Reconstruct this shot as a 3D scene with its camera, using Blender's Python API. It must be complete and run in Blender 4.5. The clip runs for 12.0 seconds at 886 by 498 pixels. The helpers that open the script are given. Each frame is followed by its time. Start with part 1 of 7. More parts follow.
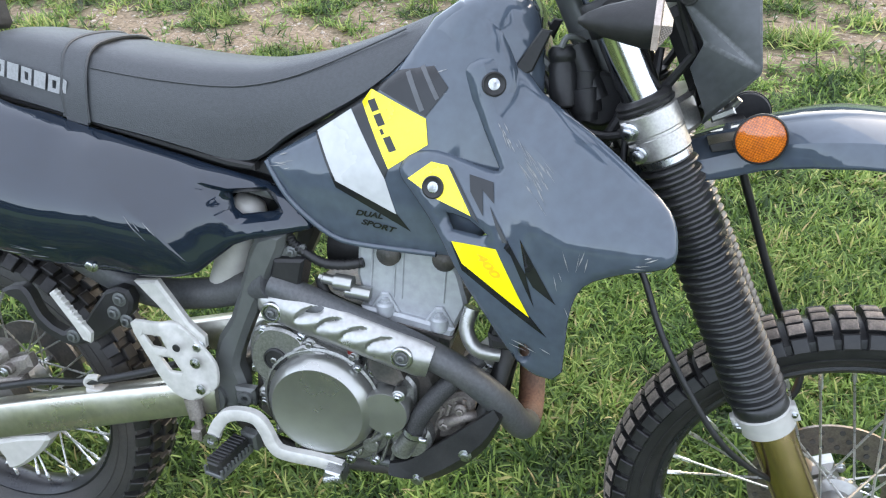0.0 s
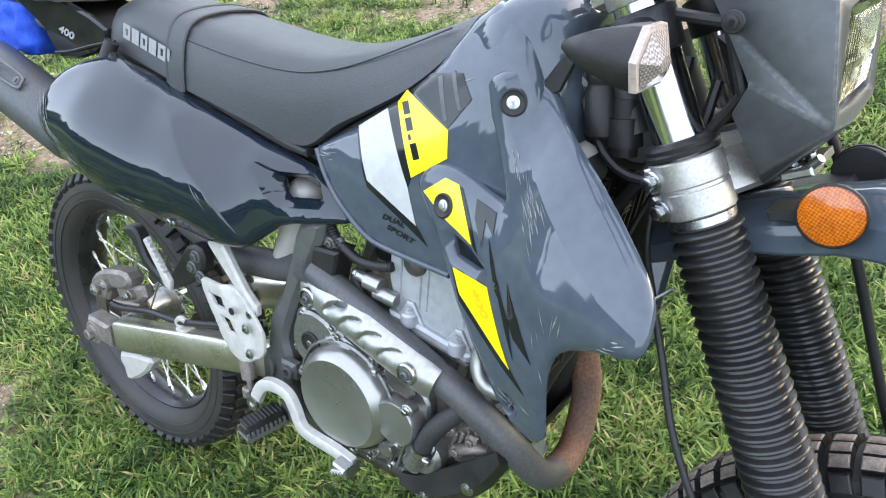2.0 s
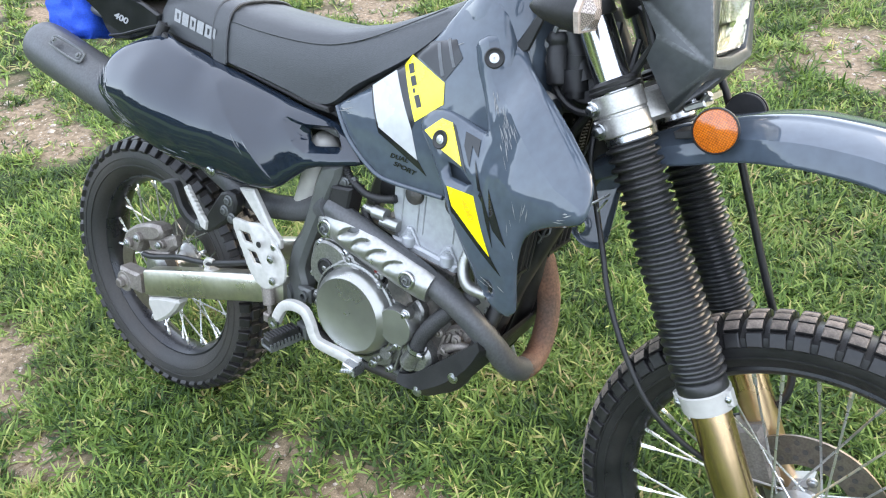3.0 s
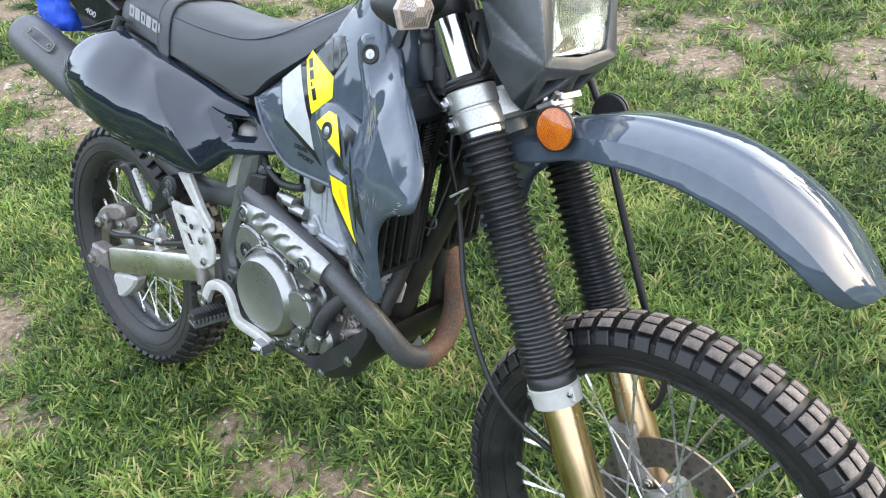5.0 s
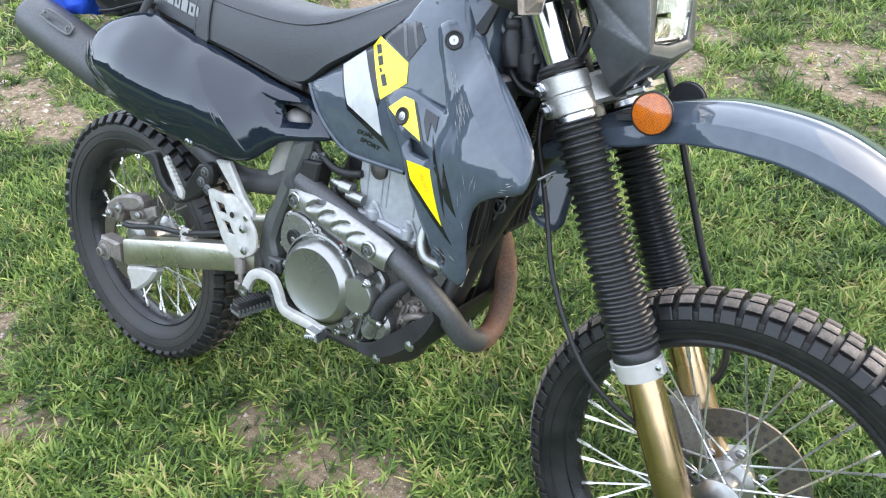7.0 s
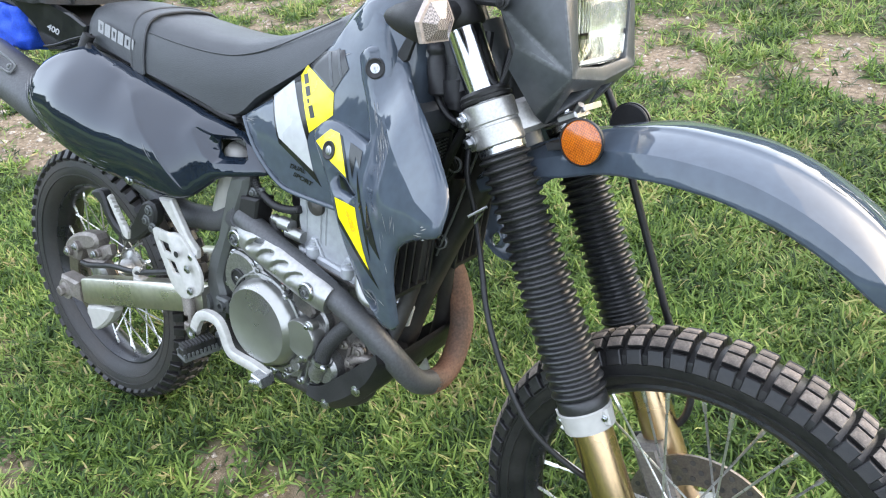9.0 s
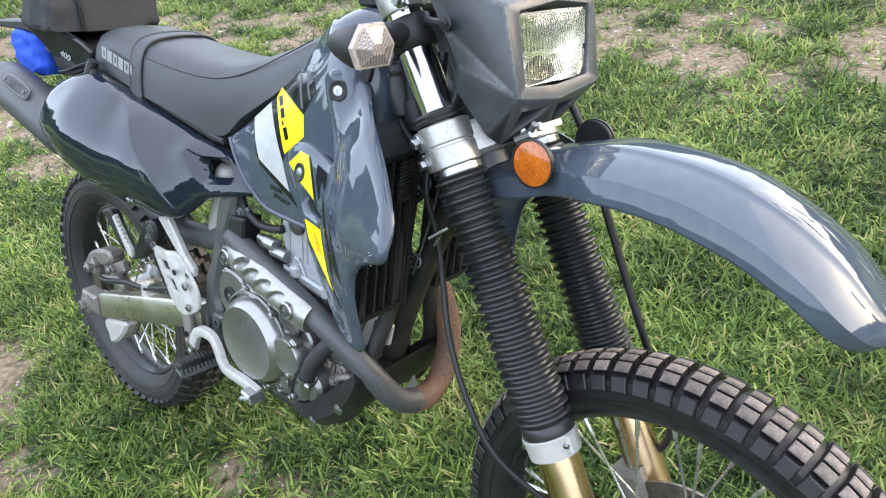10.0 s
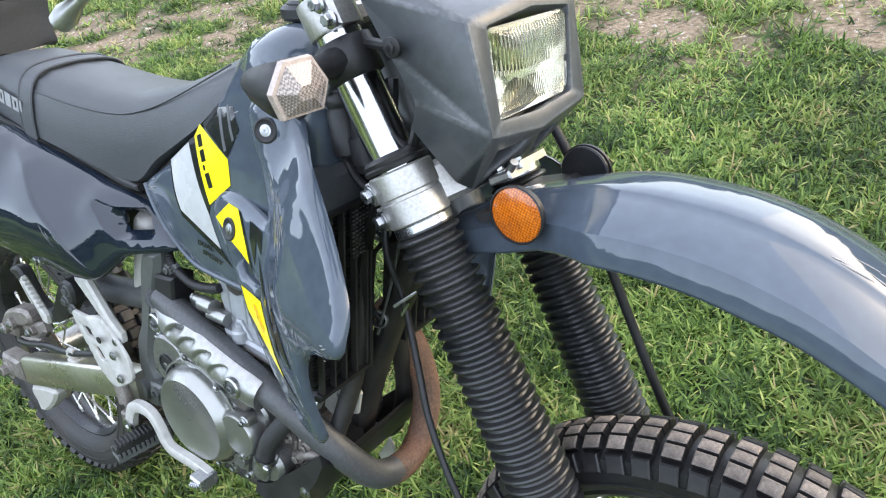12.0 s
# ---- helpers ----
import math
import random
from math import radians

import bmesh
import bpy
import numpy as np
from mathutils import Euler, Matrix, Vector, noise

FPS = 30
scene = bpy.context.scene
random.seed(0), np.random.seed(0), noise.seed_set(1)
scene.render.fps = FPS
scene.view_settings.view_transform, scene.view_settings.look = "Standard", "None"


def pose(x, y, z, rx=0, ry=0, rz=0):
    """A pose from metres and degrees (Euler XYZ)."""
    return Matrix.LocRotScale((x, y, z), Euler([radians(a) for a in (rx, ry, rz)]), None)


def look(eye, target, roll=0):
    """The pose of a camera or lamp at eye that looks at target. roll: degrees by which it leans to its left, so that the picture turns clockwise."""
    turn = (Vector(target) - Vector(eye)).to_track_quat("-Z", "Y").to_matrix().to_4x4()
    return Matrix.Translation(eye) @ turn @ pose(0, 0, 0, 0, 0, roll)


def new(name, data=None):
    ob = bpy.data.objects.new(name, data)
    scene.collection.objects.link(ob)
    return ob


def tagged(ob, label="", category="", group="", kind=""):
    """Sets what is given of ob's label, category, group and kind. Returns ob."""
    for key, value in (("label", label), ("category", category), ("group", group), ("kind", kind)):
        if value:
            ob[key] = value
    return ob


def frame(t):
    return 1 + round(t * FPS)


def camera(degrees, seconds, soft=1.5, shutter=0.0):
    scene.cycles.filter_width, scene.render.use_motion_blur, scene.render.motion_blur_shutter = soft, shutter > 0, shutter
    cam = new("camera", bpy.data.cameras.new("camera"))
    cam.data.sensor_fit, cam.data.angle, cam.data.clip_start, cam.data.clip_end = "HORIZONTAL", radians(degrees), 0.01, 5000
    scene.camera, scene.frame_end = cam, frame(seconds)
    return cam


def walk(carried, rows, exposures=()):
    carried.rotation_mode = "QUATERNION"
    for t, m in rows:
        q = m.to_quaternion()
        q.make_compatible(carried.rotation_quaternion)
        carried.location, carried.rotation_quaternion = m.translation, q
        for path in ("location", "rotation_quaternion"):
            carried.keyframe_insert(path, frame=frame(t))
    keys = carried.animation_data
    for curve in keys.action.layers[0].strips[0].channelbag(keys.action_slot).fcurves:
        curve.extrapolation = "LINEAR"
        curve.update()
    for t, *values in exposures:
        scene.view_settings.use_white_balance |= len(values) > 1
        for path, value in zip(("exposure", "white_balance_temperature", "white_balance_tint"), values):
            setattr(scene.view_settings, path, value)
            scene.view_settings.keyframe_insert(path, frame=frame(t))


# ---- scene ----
cam = camera(63.6, 12.0, soft=1.15)
PATH = [
    (0.0, 1.0707, -0.6345, 1.3414, 52.33, 2.76, 12.54),
    (0.5, 1.0687, -0.5235, 1.3362, 51.07, 3.84, 14.30),
    (1.0, 1.1713, -0.4442, 1.3266, 50.82, 4.70, 22.49),
    (1.5, 1.2778, -0.3911, 1.3161, 50.34, 6.78, 31.51),
    (2.0, 1.3074, -0.4173, 1.3270, 51.25, 7.42, 34.82),
    (2.5, 1.3626, -0.5914, 1.3528, 52.71, 6.37, 33.85),
    (3.0, 1.4531, -0.6874, 1.3574, 53.89, 5.32, 33.39),
    (3.5, 1.6098, -0.6197, 1.3451, 53.97, 4.84, 33.44),
    (3.7, 1.6770, -0.5744, 1.3328, 53.61, 5.17, 33.86),
    (5.3, 1.7235, -0.5446, 1.3348, 54.96, 6.01, 40.57),
    (5.5, 1.7213, -0.5413, 1.3359, 54.94, 5.69, 40.91),
    (6.0, 1.6959, -0.5807, 1.3378, 55.05, 4.76, 41.08),
    (6.5, 1.6216, -0.6552, 1.3452, 54.72, 4.03, 38.46),
    (7.0, 1.5506, -0.7225, 1.3471, 54.32, 3.25, 34.42),
    (7.2, 1.5309, -0.7230, 1.3509, 53.96, 3.48, 33.17),
    (8.8, 1.5704, -0.6157, 1.3369, 54.55, 5.73, 33.68),
    (9.0, 1.6152, -0.5582, 1.3338, 54.69, 6.20, 35.23),
    (9.5, 1.6690, -0.4731, 1.3325, 54.94, 8.08, 38.37),
    (10.0, 1.7128, -0.4518, 1.3325, 55.27, 9.55, 39.11),
    (10.5, 1.7418, -0.4390, 1.3284, 55.35, 10.31, 39.05),
    (11.0, 1.7274, -0.4415, 1.3336, 54.96, 10.81, 39.89),
    (11.5, 1.6813, -0.4220, 1.3281, 53.41, 11.20, 37.90),
    (12.0, 1.5787, -0.2915, 1.3149, 52.12, 11.85, 33.62),
]
walk(cam, [(t, pose(*row)) for t, *row in PATH],
     [(0.0, 2.42), (0.5, 2.34), (1.5, 2.45), (2.5, 2.66), (3.7, 2.66), (5.3, 2.46), (6.5, 2.48), (7.2, 2.56), (8.8, 2.57), (10.0, 2.49), (12.0, 2.47)])

# ---- world and sun: a hazy evening sky, the sun low and veiled beyond the front wheel ----
world = bpy.data.worlds.new("sky")
scene.world = world
world.use_nodes = True
SUN_UP, SUN_ROT = radians(13), radians(38)
wn = world.node_tree.nodes
sky = wn.new("ShaderNodeTexSky")
sky.sky_type = "NISHITA"
sky.sun_disc = False
sky.sun_elevation, sky.sun_rotation = SUN_UP, SUN_ROT
sky.dust_density, sky.air_density, sky.ozone_density = 1.4, 1.0, 1.0
wn["Background"].inputs["Strength"].default_value = 0.155
haze = wn.new("ShaderNodeMix")                 # thin even cloud over the blue
haze.data_type = "RGBA"
haze.inputs["Factor"].default_value = 0.55
haze.inputs["B"].default_value = (4.95, 5.25, 6.1, 1)
world.node_tree.links.new(sky.outputs[0], haze.inputs["A"])
world.node_tree.links.new(haze.outputs["Result"], wn["Background"].inputs["Color"])
sun_data = bpy.data.lights.new("sun", "SUN")
sun_data.energy, sun_data.angle, sun_data.color = 0.28, radians(70), (1.0, 0.78, 0.52)
sun = new("sun", sun_data)
sun_dir = Vector((math.sin(SUN_ROT) * math.cos(SUN_UP), math.cos(SUN_ROT) * math.cos(SUN_UP), math.sin(SUN_UP)))
sun.matrix_world = look(sun_dir * 30, (0, 0, 0))

# ---- materials ----
def mat(name, base, rough=0.5, metal=0.0, second=None, amount=0.3, scale=12.0, fine=180.0, bump=0.0, bump_scale=300.0,
        rough_var=0.08, coat=0.0, spec=0.5, detail=6.0, per_piece=0.0):
    """A surface whose colour, gloss and relief vary at two scales."""
    m = bpy.data.materials.new(name)
    m.use_nodes = True
    nt = m.node_tree
    bs = nt.nodes["Principled BSDF"]
    co = nt.nodes.new("ShaderNodeTexCoord")
    big, small = nt.nodes.new("ShaderNodeTexNoise"), nt.nodes.new("ShaderNodeTexNoise")
    big.inputs["Scale"].default_value, small.inputs["Scale"].default_value = scale, fine
    big.inputs["Detail"].default_value = detail
    for n in (big, small):
        nt.links.new(co.outputs["Object"], n.inputs["Vector"])
    ramp = nt.nodes.new("ShaderNodeMapRange")
    ramp.inputs["From Min"].default_value, ramp.inputs["From Max"].default_value = 0.38, 0.68
    nt.links.new(big.outputs["Fac"], ramp.inputs["Value"])
    mul = nt.nodes.new("ShaderNodeMath")
    mul.operation = "MULTIPLY"
    mul.inputs[1].default_value = amount
    nt.links.new(ramp.outputs["Result"], mul.inputs[0])
    mix = nt.nodes.new("ShaderNodeMix")
    mix.data_type = "RGBA"
    second = second or tuple(c * 0.6 for c in base)
    mix.inputs["A"].default_value, mix.inputs["B"].default_value = (*base, 1), (*second, 1)
    nt.links.new(mul.outputs[0], mix.inputs["Factor"])
    val = nt.nodes.new("ShaderNodeHueSaturation")
    nt.links.new(mix.outputs["Result"], val.inputs["Color"])
    vr = nt.nodes.new("ShaderNodeMapRange")
    vr.inputs["From Min"].default_value, vr.inputs["From Max"].default_value = 0.3, 0.7
    vr.inputs["To Min"].default_value, vr.inputs["To Max"].default_value = 1 - 0.35 * amount, 1 + 0.35 * amount
    nt.links.new(small.outputs["Fac"], vr.inputs["Value"])
    last = vr.outputs["Result"]
    if per_piece:
        info = nt.nodes.new("ShaderNodeObjectInfo")
        pr = nt.nodes.new("ShaderNodeMapRange")
        pr.inputs["To Min"].default_value, pr.inputs["To Max"].default_value = 1 - per_piece, 1 + per_piece
        nt.links.new(info.outputs["Random"], pr.inputs["Value"])
        pm = nt.nodes.new("ShaderNodeMath")
        pm.operation = "MULTIPLY"
        nt.links.new(last, pm.inputs[0])
        nt.links.new(pr.outputs["Result"], pm.inputs[1])
        last = pm.outputs[0]
    nt.links.new(last, val.inputs["Value"])
    nt.links.new(val.outputs["Color"], bs.inputs["Base Color"])
    rr = nt.nodes.new("ShaderNodeMapRange")
    rr.inputs["From Min"].default_value, rr.inputs["From Max"].default_value = 0.3, 0.7
    rr.inputs["To Min"].default_value, rr.inputs["To Max"].default_value = max(rough - rough_var, 0.02), min(rough + rough_var, 1)
    nt.links.new(big.outputs["Fac"], rr.inputs["Value"])
    nt.links.new(rr.outputs["Result"], bs.inputs["Roughness"])
    bs.inputs["Metallic"].default_value = metal
    bs.inputs["Coat Weight"].default_value = coat
    bs.inputs["Coat Roughness"].default_value = 0.05
    bs.inputs["Specular IOR Level"].default_value = spec
    if bump:
        bn, bp = nt.nodes.new("ShaderNodeTexNoise"), nt.nodes.new("ShaderNodeBump")
        bn.inputs["Scale"].default_value, bn.inputs["Detail"].default_value = bump_scale, 3.0
        bp.inputs["Strength"].default_value, bp.inputs["Distance"].default_value = bump, 0.002
        nt.links.new(co.outputs["Object"], bn.inputs["Vector"])
        nt.links.new(bn.outputs["Fac"], bp.inputs["Height"])
        nt.links.new(bp.outputs["Normal"], bs.inputs["Normal"])
    return m


GREY_PAINT = mat("grey_bodywork", (0.055, 0.069, 0.088), 0.055, 0.0, (0.054, 0.064, 0.077), 0.25, 5, 60, rough_var=0.02, spec=0.5, bump=0.012, bump_scale=60)
DARK_PAINT = mat("dark_side_panel", (0.0085, 0.0138, 0.0230), 0.06, 0.0, (0.013, 0.016, 0.020), 0.3, 5, 60, rough_var=0.025, spec=0.6, bump=0.012, bump_scale=60)
COWL_PLASTIC = mat("matt_grey_plastic", (0.052, 0.056, 0.061), 0.38, 0.0, (0.070, 0.073, 0.076), 0.4, 9, 90, bump=0.06, bump_scale=900)
COWL_WORN = mat("worn_plastic_edge", (0.082, 0.086, 0.09), 0.45, 0.0, (0.06, 0.064, 0.068), 0.8, 30, 200, bump=0.06, bump_scale=900)
BLACK_PLASTIC = mat("black_plastic", (0.011, 0.011, 0.012), 0.45, 0.0, (0.024, 0.023, 0.022), 0.5, 20, 200, bump=0.15, bump_scale=700, spec=0.35)
DUSTY_FRAME = mat("dusty_frame_paint", (0.011, 0.011, 0.011), 0.6, 0.0, (0.040, 0.034, 0.026), 0.6, 14, 160, bump=0.1, bump_scale=500)
FRAME_PAINT = mat("dark_frame_paint", (0.085, 0.09, 0.088), 0.38, 0.2, (0.10, 0.10, 0.095), 0.25, 12, 60)
RUBBER = mat("tyre_rubber", (0.010, 0.010, 0.011), 0.40, 0.0, (0.030, 0.028, 0.026), 0.6, 14, 140, bump=0.2, bump_scale=500, rough_var=0.14, spec=0.35)
RUBBER_DUST = mat("dusty_tread_rubber", (0.215, 0.176, 0.145), 0.85, 0.0, (0.085, 0.072, 0.062), 0.8, 60, 300, bump=0.4, bump_scale=600, per_piece=0.3)
RUBBER_MUD = mat("muddy_sidewall", (0.015, 0.015, 0.015), 0.6, 0.0, (0.050, 0.042, 0.035), 0.6, 5, 200, bump=0.25, bump_scale=500)
GAITER = mat("gaiter_rubber", (0.014, 0.015, 0.016), 0.36, 0.0, (0.034, 0.032, 0.030), 0.5, 10, 160, bump=0.15, bump_scale=500)
SEAT_VINYL = mat("black_seat_vinyl", (0.030, 0.033, 0.036), 0.46, 0.0, (0.042, 0.044, 0.046), 0.4, 7, 250, bump=0.35, bump_scale=620)
CHROME = mat("chrome_tube", (0.52, 0.52, 0.53), 0.15, 1.0, (0.55, 0.55, 0.55), 0.2, 20, 200, rough_var=0.04)
ALLOY = mat("cast_alloy", (0.34, 0.338, 0.325), 0.34, 0.82, (0.29, 0.285, 0.275), 0.3, 25, 120, bump=0.02, bump_scale=900)
ALLOY_PALE = mat("pale_satin_alloy", (0.42, 0.412, 0.385), 0.5, 0.15, (0.38, 0.37, 0.345), 0.3, 25, 80, bump=0.04, bump_scale=900)
ALLOY_BRUSHED = mat("brushed_alloy", (0.50, 0.485, 0.42), 0.31, 0.92, (0.42, 0.41, 0.355), 0.25, 18, 90, bump=0.01, rough_var=0.06)
ENGINE_GREY = mat("grey_engine_case", (0.26, 0.26, 0.25), 0.38, 0.8, (0.17, 0.168, 0.16), 0.6, 30, 300, bump=0.06, bump_scale=900, rough_var=0.1)
CLUTCH_GREY = mat("satin_cover", (0.31, 0.312, 0.298), 0.29, 0.82, (0.28, 0.28, 0.265), 0.12, 9, 40, rough_var=0.03)
CYL_SILVER = mat("silver_cylinder_paint", (0.34, 0.355, 0.37), 0.45, 0.35, (0.30, 0.31, 0.325), 0.25, 20, 90, bump=0.02, bump_scale=800)
ENGINE_DARK = mat("dark_engine_metal", (0.06, 0.058, 0.055), 0.5, 0.5, (0.14, 0.12, 0.10), 0.6, 30, 200, bump=0.2, bump_scale=500)
GOLD = mat("gold_anodised", (0.55, 0.395, 0.235), 0.27, 1.0, (0.47, 0.335, 0.20), 0.2, 8, 40)
PIPE_BLACK = mat("matt_black_pipe", (0.062, 0.065, 0.069), 0.48, 0.2, (0.075, 0.072, 0.068), 0.5, 18, 220, bump=0.1, bump_scale=700)
PIPE_RUST = mat("rusty_pipe", (0.17, 0.085, 0.05), 0.75, 0.1, (0.09, 0.065, 0.05), 0.8, 22, 220, bump=0.35, bump_scale=500)
BOLT = mat("zinc_bolt", (0.42, 0.43, 0.44), 0.3, 1.0, (0.4, 0.4, 0.4), 0.4, 90, 400)
SPOKE = mat("bright_spoke_steel", (0.66, 0.66, 0.66), 0.3, 0.9, (0.5, 0.5, 0.5), 0.2, 30, 90)
WHITE_PLASTIC = mat("white_plastic", (0.37, 0.36, 0.335), 0.45, 0.0, (0.30, 0.28, 0.25), 0.2, 12, 60)
YELLOW = mat("yellow_decal", (0.86, 0.72, 0.005), 0.25, 0.0, (0.84, 0.68, 0.004), 0.3, 10, 100, coat=0.3)
WHITE_DECAL = mat("silver_white_decal", (0.40, 0.405, 0.40), 0.25, 0.0, (0.37, 0.375, 0.37), 0.2, 8, 60)
BLACK_DECAL = mat("black_decal", (0.010, 0.011, 0.012), 0.12, 0.0, (0.014, 0.014, 0.016), 0.3, 20, 60, spec=0.35)
ORANGE_DECAL = mat("orange_decal", (0.85, 0.48, 0.004), 0.3)
PALE_PRINT = mat("pale_print", (0.25, 0.255, 0.26), 0.5, 0.0, (0.22, 0.22, 0.22), 0.4, 60, 300)
AMBER = mat("amber_reflector", (0.60, 0.145, 0.008), 0.2, 0.0, (0.46, 0.10, 0.006), 0.7, 60, 300, coat=0.6)
LENS_FROST = mat("frosted_signal_lens", (0.34, 0.285, 0.25), 0.22, 0.0, (0.28, 0.23, 0.20), 0.5, 30, 300, coat=0.5)
LENS_RIM = mat("signal_lens_rim", (0.38, 0.31, 0.275), 0.25, 0.0, (0.34, 0.28, 0.245), 0.4, 60, 300, coat=0.5)


def prismed(m, cell, low):
    """Fine moulded prisms: small square cells, every other one deeper."""
    nt = m.node_tree
    bs = nt.nodes["Principled BSDF"]
    co, ch, mx, bp = nt.nodes.new("ShaderNodeTexCoord"), nt.nodes.new("ShaderNodeTexChecker"), nt.nodes.new("ShaderNodeMix"), nt.nodes.new("ShaderNodeBump")
    ch.inputs["Scale"].default_value = 1.0 / cell
    nt.links.new(co.outputs["Object"], ch.inputs["Vector"])
    mx.data_type, mx.blend_type = "RGBA", "MULTIPLY"
    src = bs.inputs["Base Color"].links[0].from_socket
    nt.links.new(ch.outputs["Fac"], mx.inputs["Factor"])
    nt.links.new(src, mx.inputs["A"])
    mx.inputs["B"].default_value = (low, low, low, 1)
    nt.links.new(mx.outputs["Result"], bs.inputs["Base Color"])
    bp.inputs["Strength"].default_value, bp.inputs["Distance"].default_value = 0.5, 0.001
    nt.links.new(ch.outputs["Fac"], bp.inputs["Height"])
    nt.links.new(bp.outputs["Normal"], bs.inputs["Normal"])


prismed(LENS_FROST, 0.0022, 0.42)
REFLECTOR_BOWL = mat("lamp_bowl", (0.93, 0.91, 0.85), 0.16, 1.0, (0.85, 0.83, 0.76), 0.3, 40, 200, bump=0.25, bump_scale=40)
BAG_CLOTH = mat("black_bag_cloth", (0.025, 0.025, 0.026), 0.8, 0.0, (0.04, 0.039, 0.037), 0.5, 16, 300, bump=0.5, bump_scale=900)
BLUE_CLOTH = mat("blue_cloth", (0.012, 0.075, 0.55), 0.75, 0.0, (0.008, 0.05, 0.38), 0.6, 14, 240, bump=0.4, bump_scale=700)
RADIATOR = mat("black_radiator", (0.012, 0.012, 0.013), 0.5, 0.3, (0.03, 0.03, 0.03), 0.4, 40, 300)
BRAID = mat("braided_hose", (0.009, 0.009, 0.010), 0.6, 0.0, (0.06, 0.06, 0.06), 0.6, 420, 700, bump=0.25, bump_scale=520)
RED = mat("red_plastic", (0.20, 0.018, 0.015), 0.4)
DISC_STEEL = mat("brake_disc_steel", (0.20, 0.175, 0.15), 0.42, 0.9, (0.13, 0.11, 0.09), 0.6, 40, 300)
CALIPER = mat("worn_caliper", (0.22, 0.20, 0.18), 0.5, 0.5, (0.13, 0.11, 0.095), 0.6, 40, 300, bump=0.3)

prismed(AMBER, 0.0021, 0.55)


def glass(name, tint):
    m = bpy.data.materials.new(name)
    m.use_nodes = True
    bs = m.node_tree.nodes["Principled BSDF"]
    bs.inputs["Base Color"].default_value = (*tint, 1)
    bs.inputs["Transmission Weight"].default_value = 1.0
    bs.inputs["Roughness"].default_value = 0.03
    bs.inputs["IOR"].default_value = 1.45
    return m


LAMP_GLASS = glass("lamp_glass", (0.97, 0.96, 0.9))

# ---- shapes: each returns (vertices, faces) ----
def join(*geos):
    vs, fs = [], []
    for v, f in geos:
        n = len(vs)
        vs += list(v)
        fs += [tuple(i + n for i in q) for q in f]
    return vs, fs


def moved(geo, m):
    return [tuple(m @ Vector(p)) for p in geo[0]], geo[1]


def mirrored(geo):
    return [(x, -y, z) for x, y, z in geo[0]], [tuple(reversed(f)) for f in geo[1]]


def loft(rings, cap=True, closed=True, loop=False):
    n, vs, fs = len(rings[0]), [tuple(p) for r in rings for p in r], []
    m = len(rings)
    for i in range(m if loop else m - 1):
        a, b = i * n, ((i + 1) % m) * n
        for j in range(n if closed else n - 1):
            k = (j + 1) % n
            fs.append((a + j, a + k, b + k, b + j))
    if cap and not loop and closed:
        fs.append(tuple(reversed(range(n))))
        fs.append(tuple((m - 1) * n + j for j in range(n)))
    return vs, fs


def smooth_path(pts, per=6, closed=False):
    """A Catmull-Rom curve through the points."""
    p = [np.array(q, float) for q in pts]
    n, out = len(p), []
    for i in range(n if closed else n - 1):
        if closed:
            a, b, c, d = p[i - 1], p[i], p[(i + 1) % n], p[(i + 2) % n]
        else:
            a, b, c, d = p[max(i - 1, 0)], p[i], p[i + 1], p[min(i + 2, n - 1)]
        for k in range(per):
            t = k / per
            out.append(0.5 * (2 * b + (c - a) * t + (2 * a - 5 * b + 4 * c - d) * t * t + (3 * b - a - 3 * c + d) * t ** 3))
    if not closed:
        out.append(p[-1])
    return [tuple(q) for q in out]


def tube(path, r, n=10, cap=True):
    pts = [Vector(p) for p in path]
    rad = [r] * len(pts) if isinstance(r, (int, float)) else list(r)
    rings, side = [], None
    for i, p in enumerate(pts):
        d = (pts[min(i + 1, len(pts) - 1)] - pts[max(i - 1, 0)]).normalized()
        if side is None:
            side = d.orthogonal().normalized()
        side = (side - d * side.dot(d)).normalized()
        up = d.cross(side)
        rings.append([tuple(p + (side * math.cos(2 * math.pi * k / n) + up * math.sin(2 * math.pi * k / n)) * rad[i]) for k in range(n)])
    return loft(rings, cap)


def revolve(profile, o=(0, 0, 0), axis=(0, 1, 0), n=48, closed=False, cap=True):
    """profile: (radius, height along axis); closed: the profile is itself a loop."""
    a = Vector(axis).normalized()
    s = a.orthogonal().normalized()
    u = a.cross(s)
    o = Vector(o)
    rings = [[tuple(o + a * h + (s * math.cos(2 * math.pi * k / n) + u * math.sin(2 * math.pi * k / n)) * r) for k in range(n)] for r, h in profile]
    if closed:
        return loft(rings, False, True, True)
    return loft(rings, cap and profile[0][0] > 1e-6 and profile[-1][0] > 1e-6)


def disc(o, axis, r, h, n=24, bevel=0.0015):
    b = min(bevel, r * 0.4, h * 0.4)
    return revolve([(r - b, 0), (r, b), (r, h - b), (r - b, h)], o, axis, n)


def inset(poly, d):
    """A polygon (anticlockwise) moved inwards by d at its corners."""
    out, n = [], len(poly)
    for i in range(n):
        a, b, c = (np.array(poly[i - 1]), np.array(poly[i]), np.array(poly[(i + 1) % n]))
        e, f = b - a, c - b
        e, f = e / (np.linalg.norm(e) + 1e-9), f / (np.linalg.norm(f) + 1e-9)
        ne, nf = np.array((-e[1], e[0])), np.array((-f[1], f[0]))
        m = ne + nf
        s = m.dot(m) / 2
        out.append(tuple(b + m * d / max(s, 0.35)))
    return out


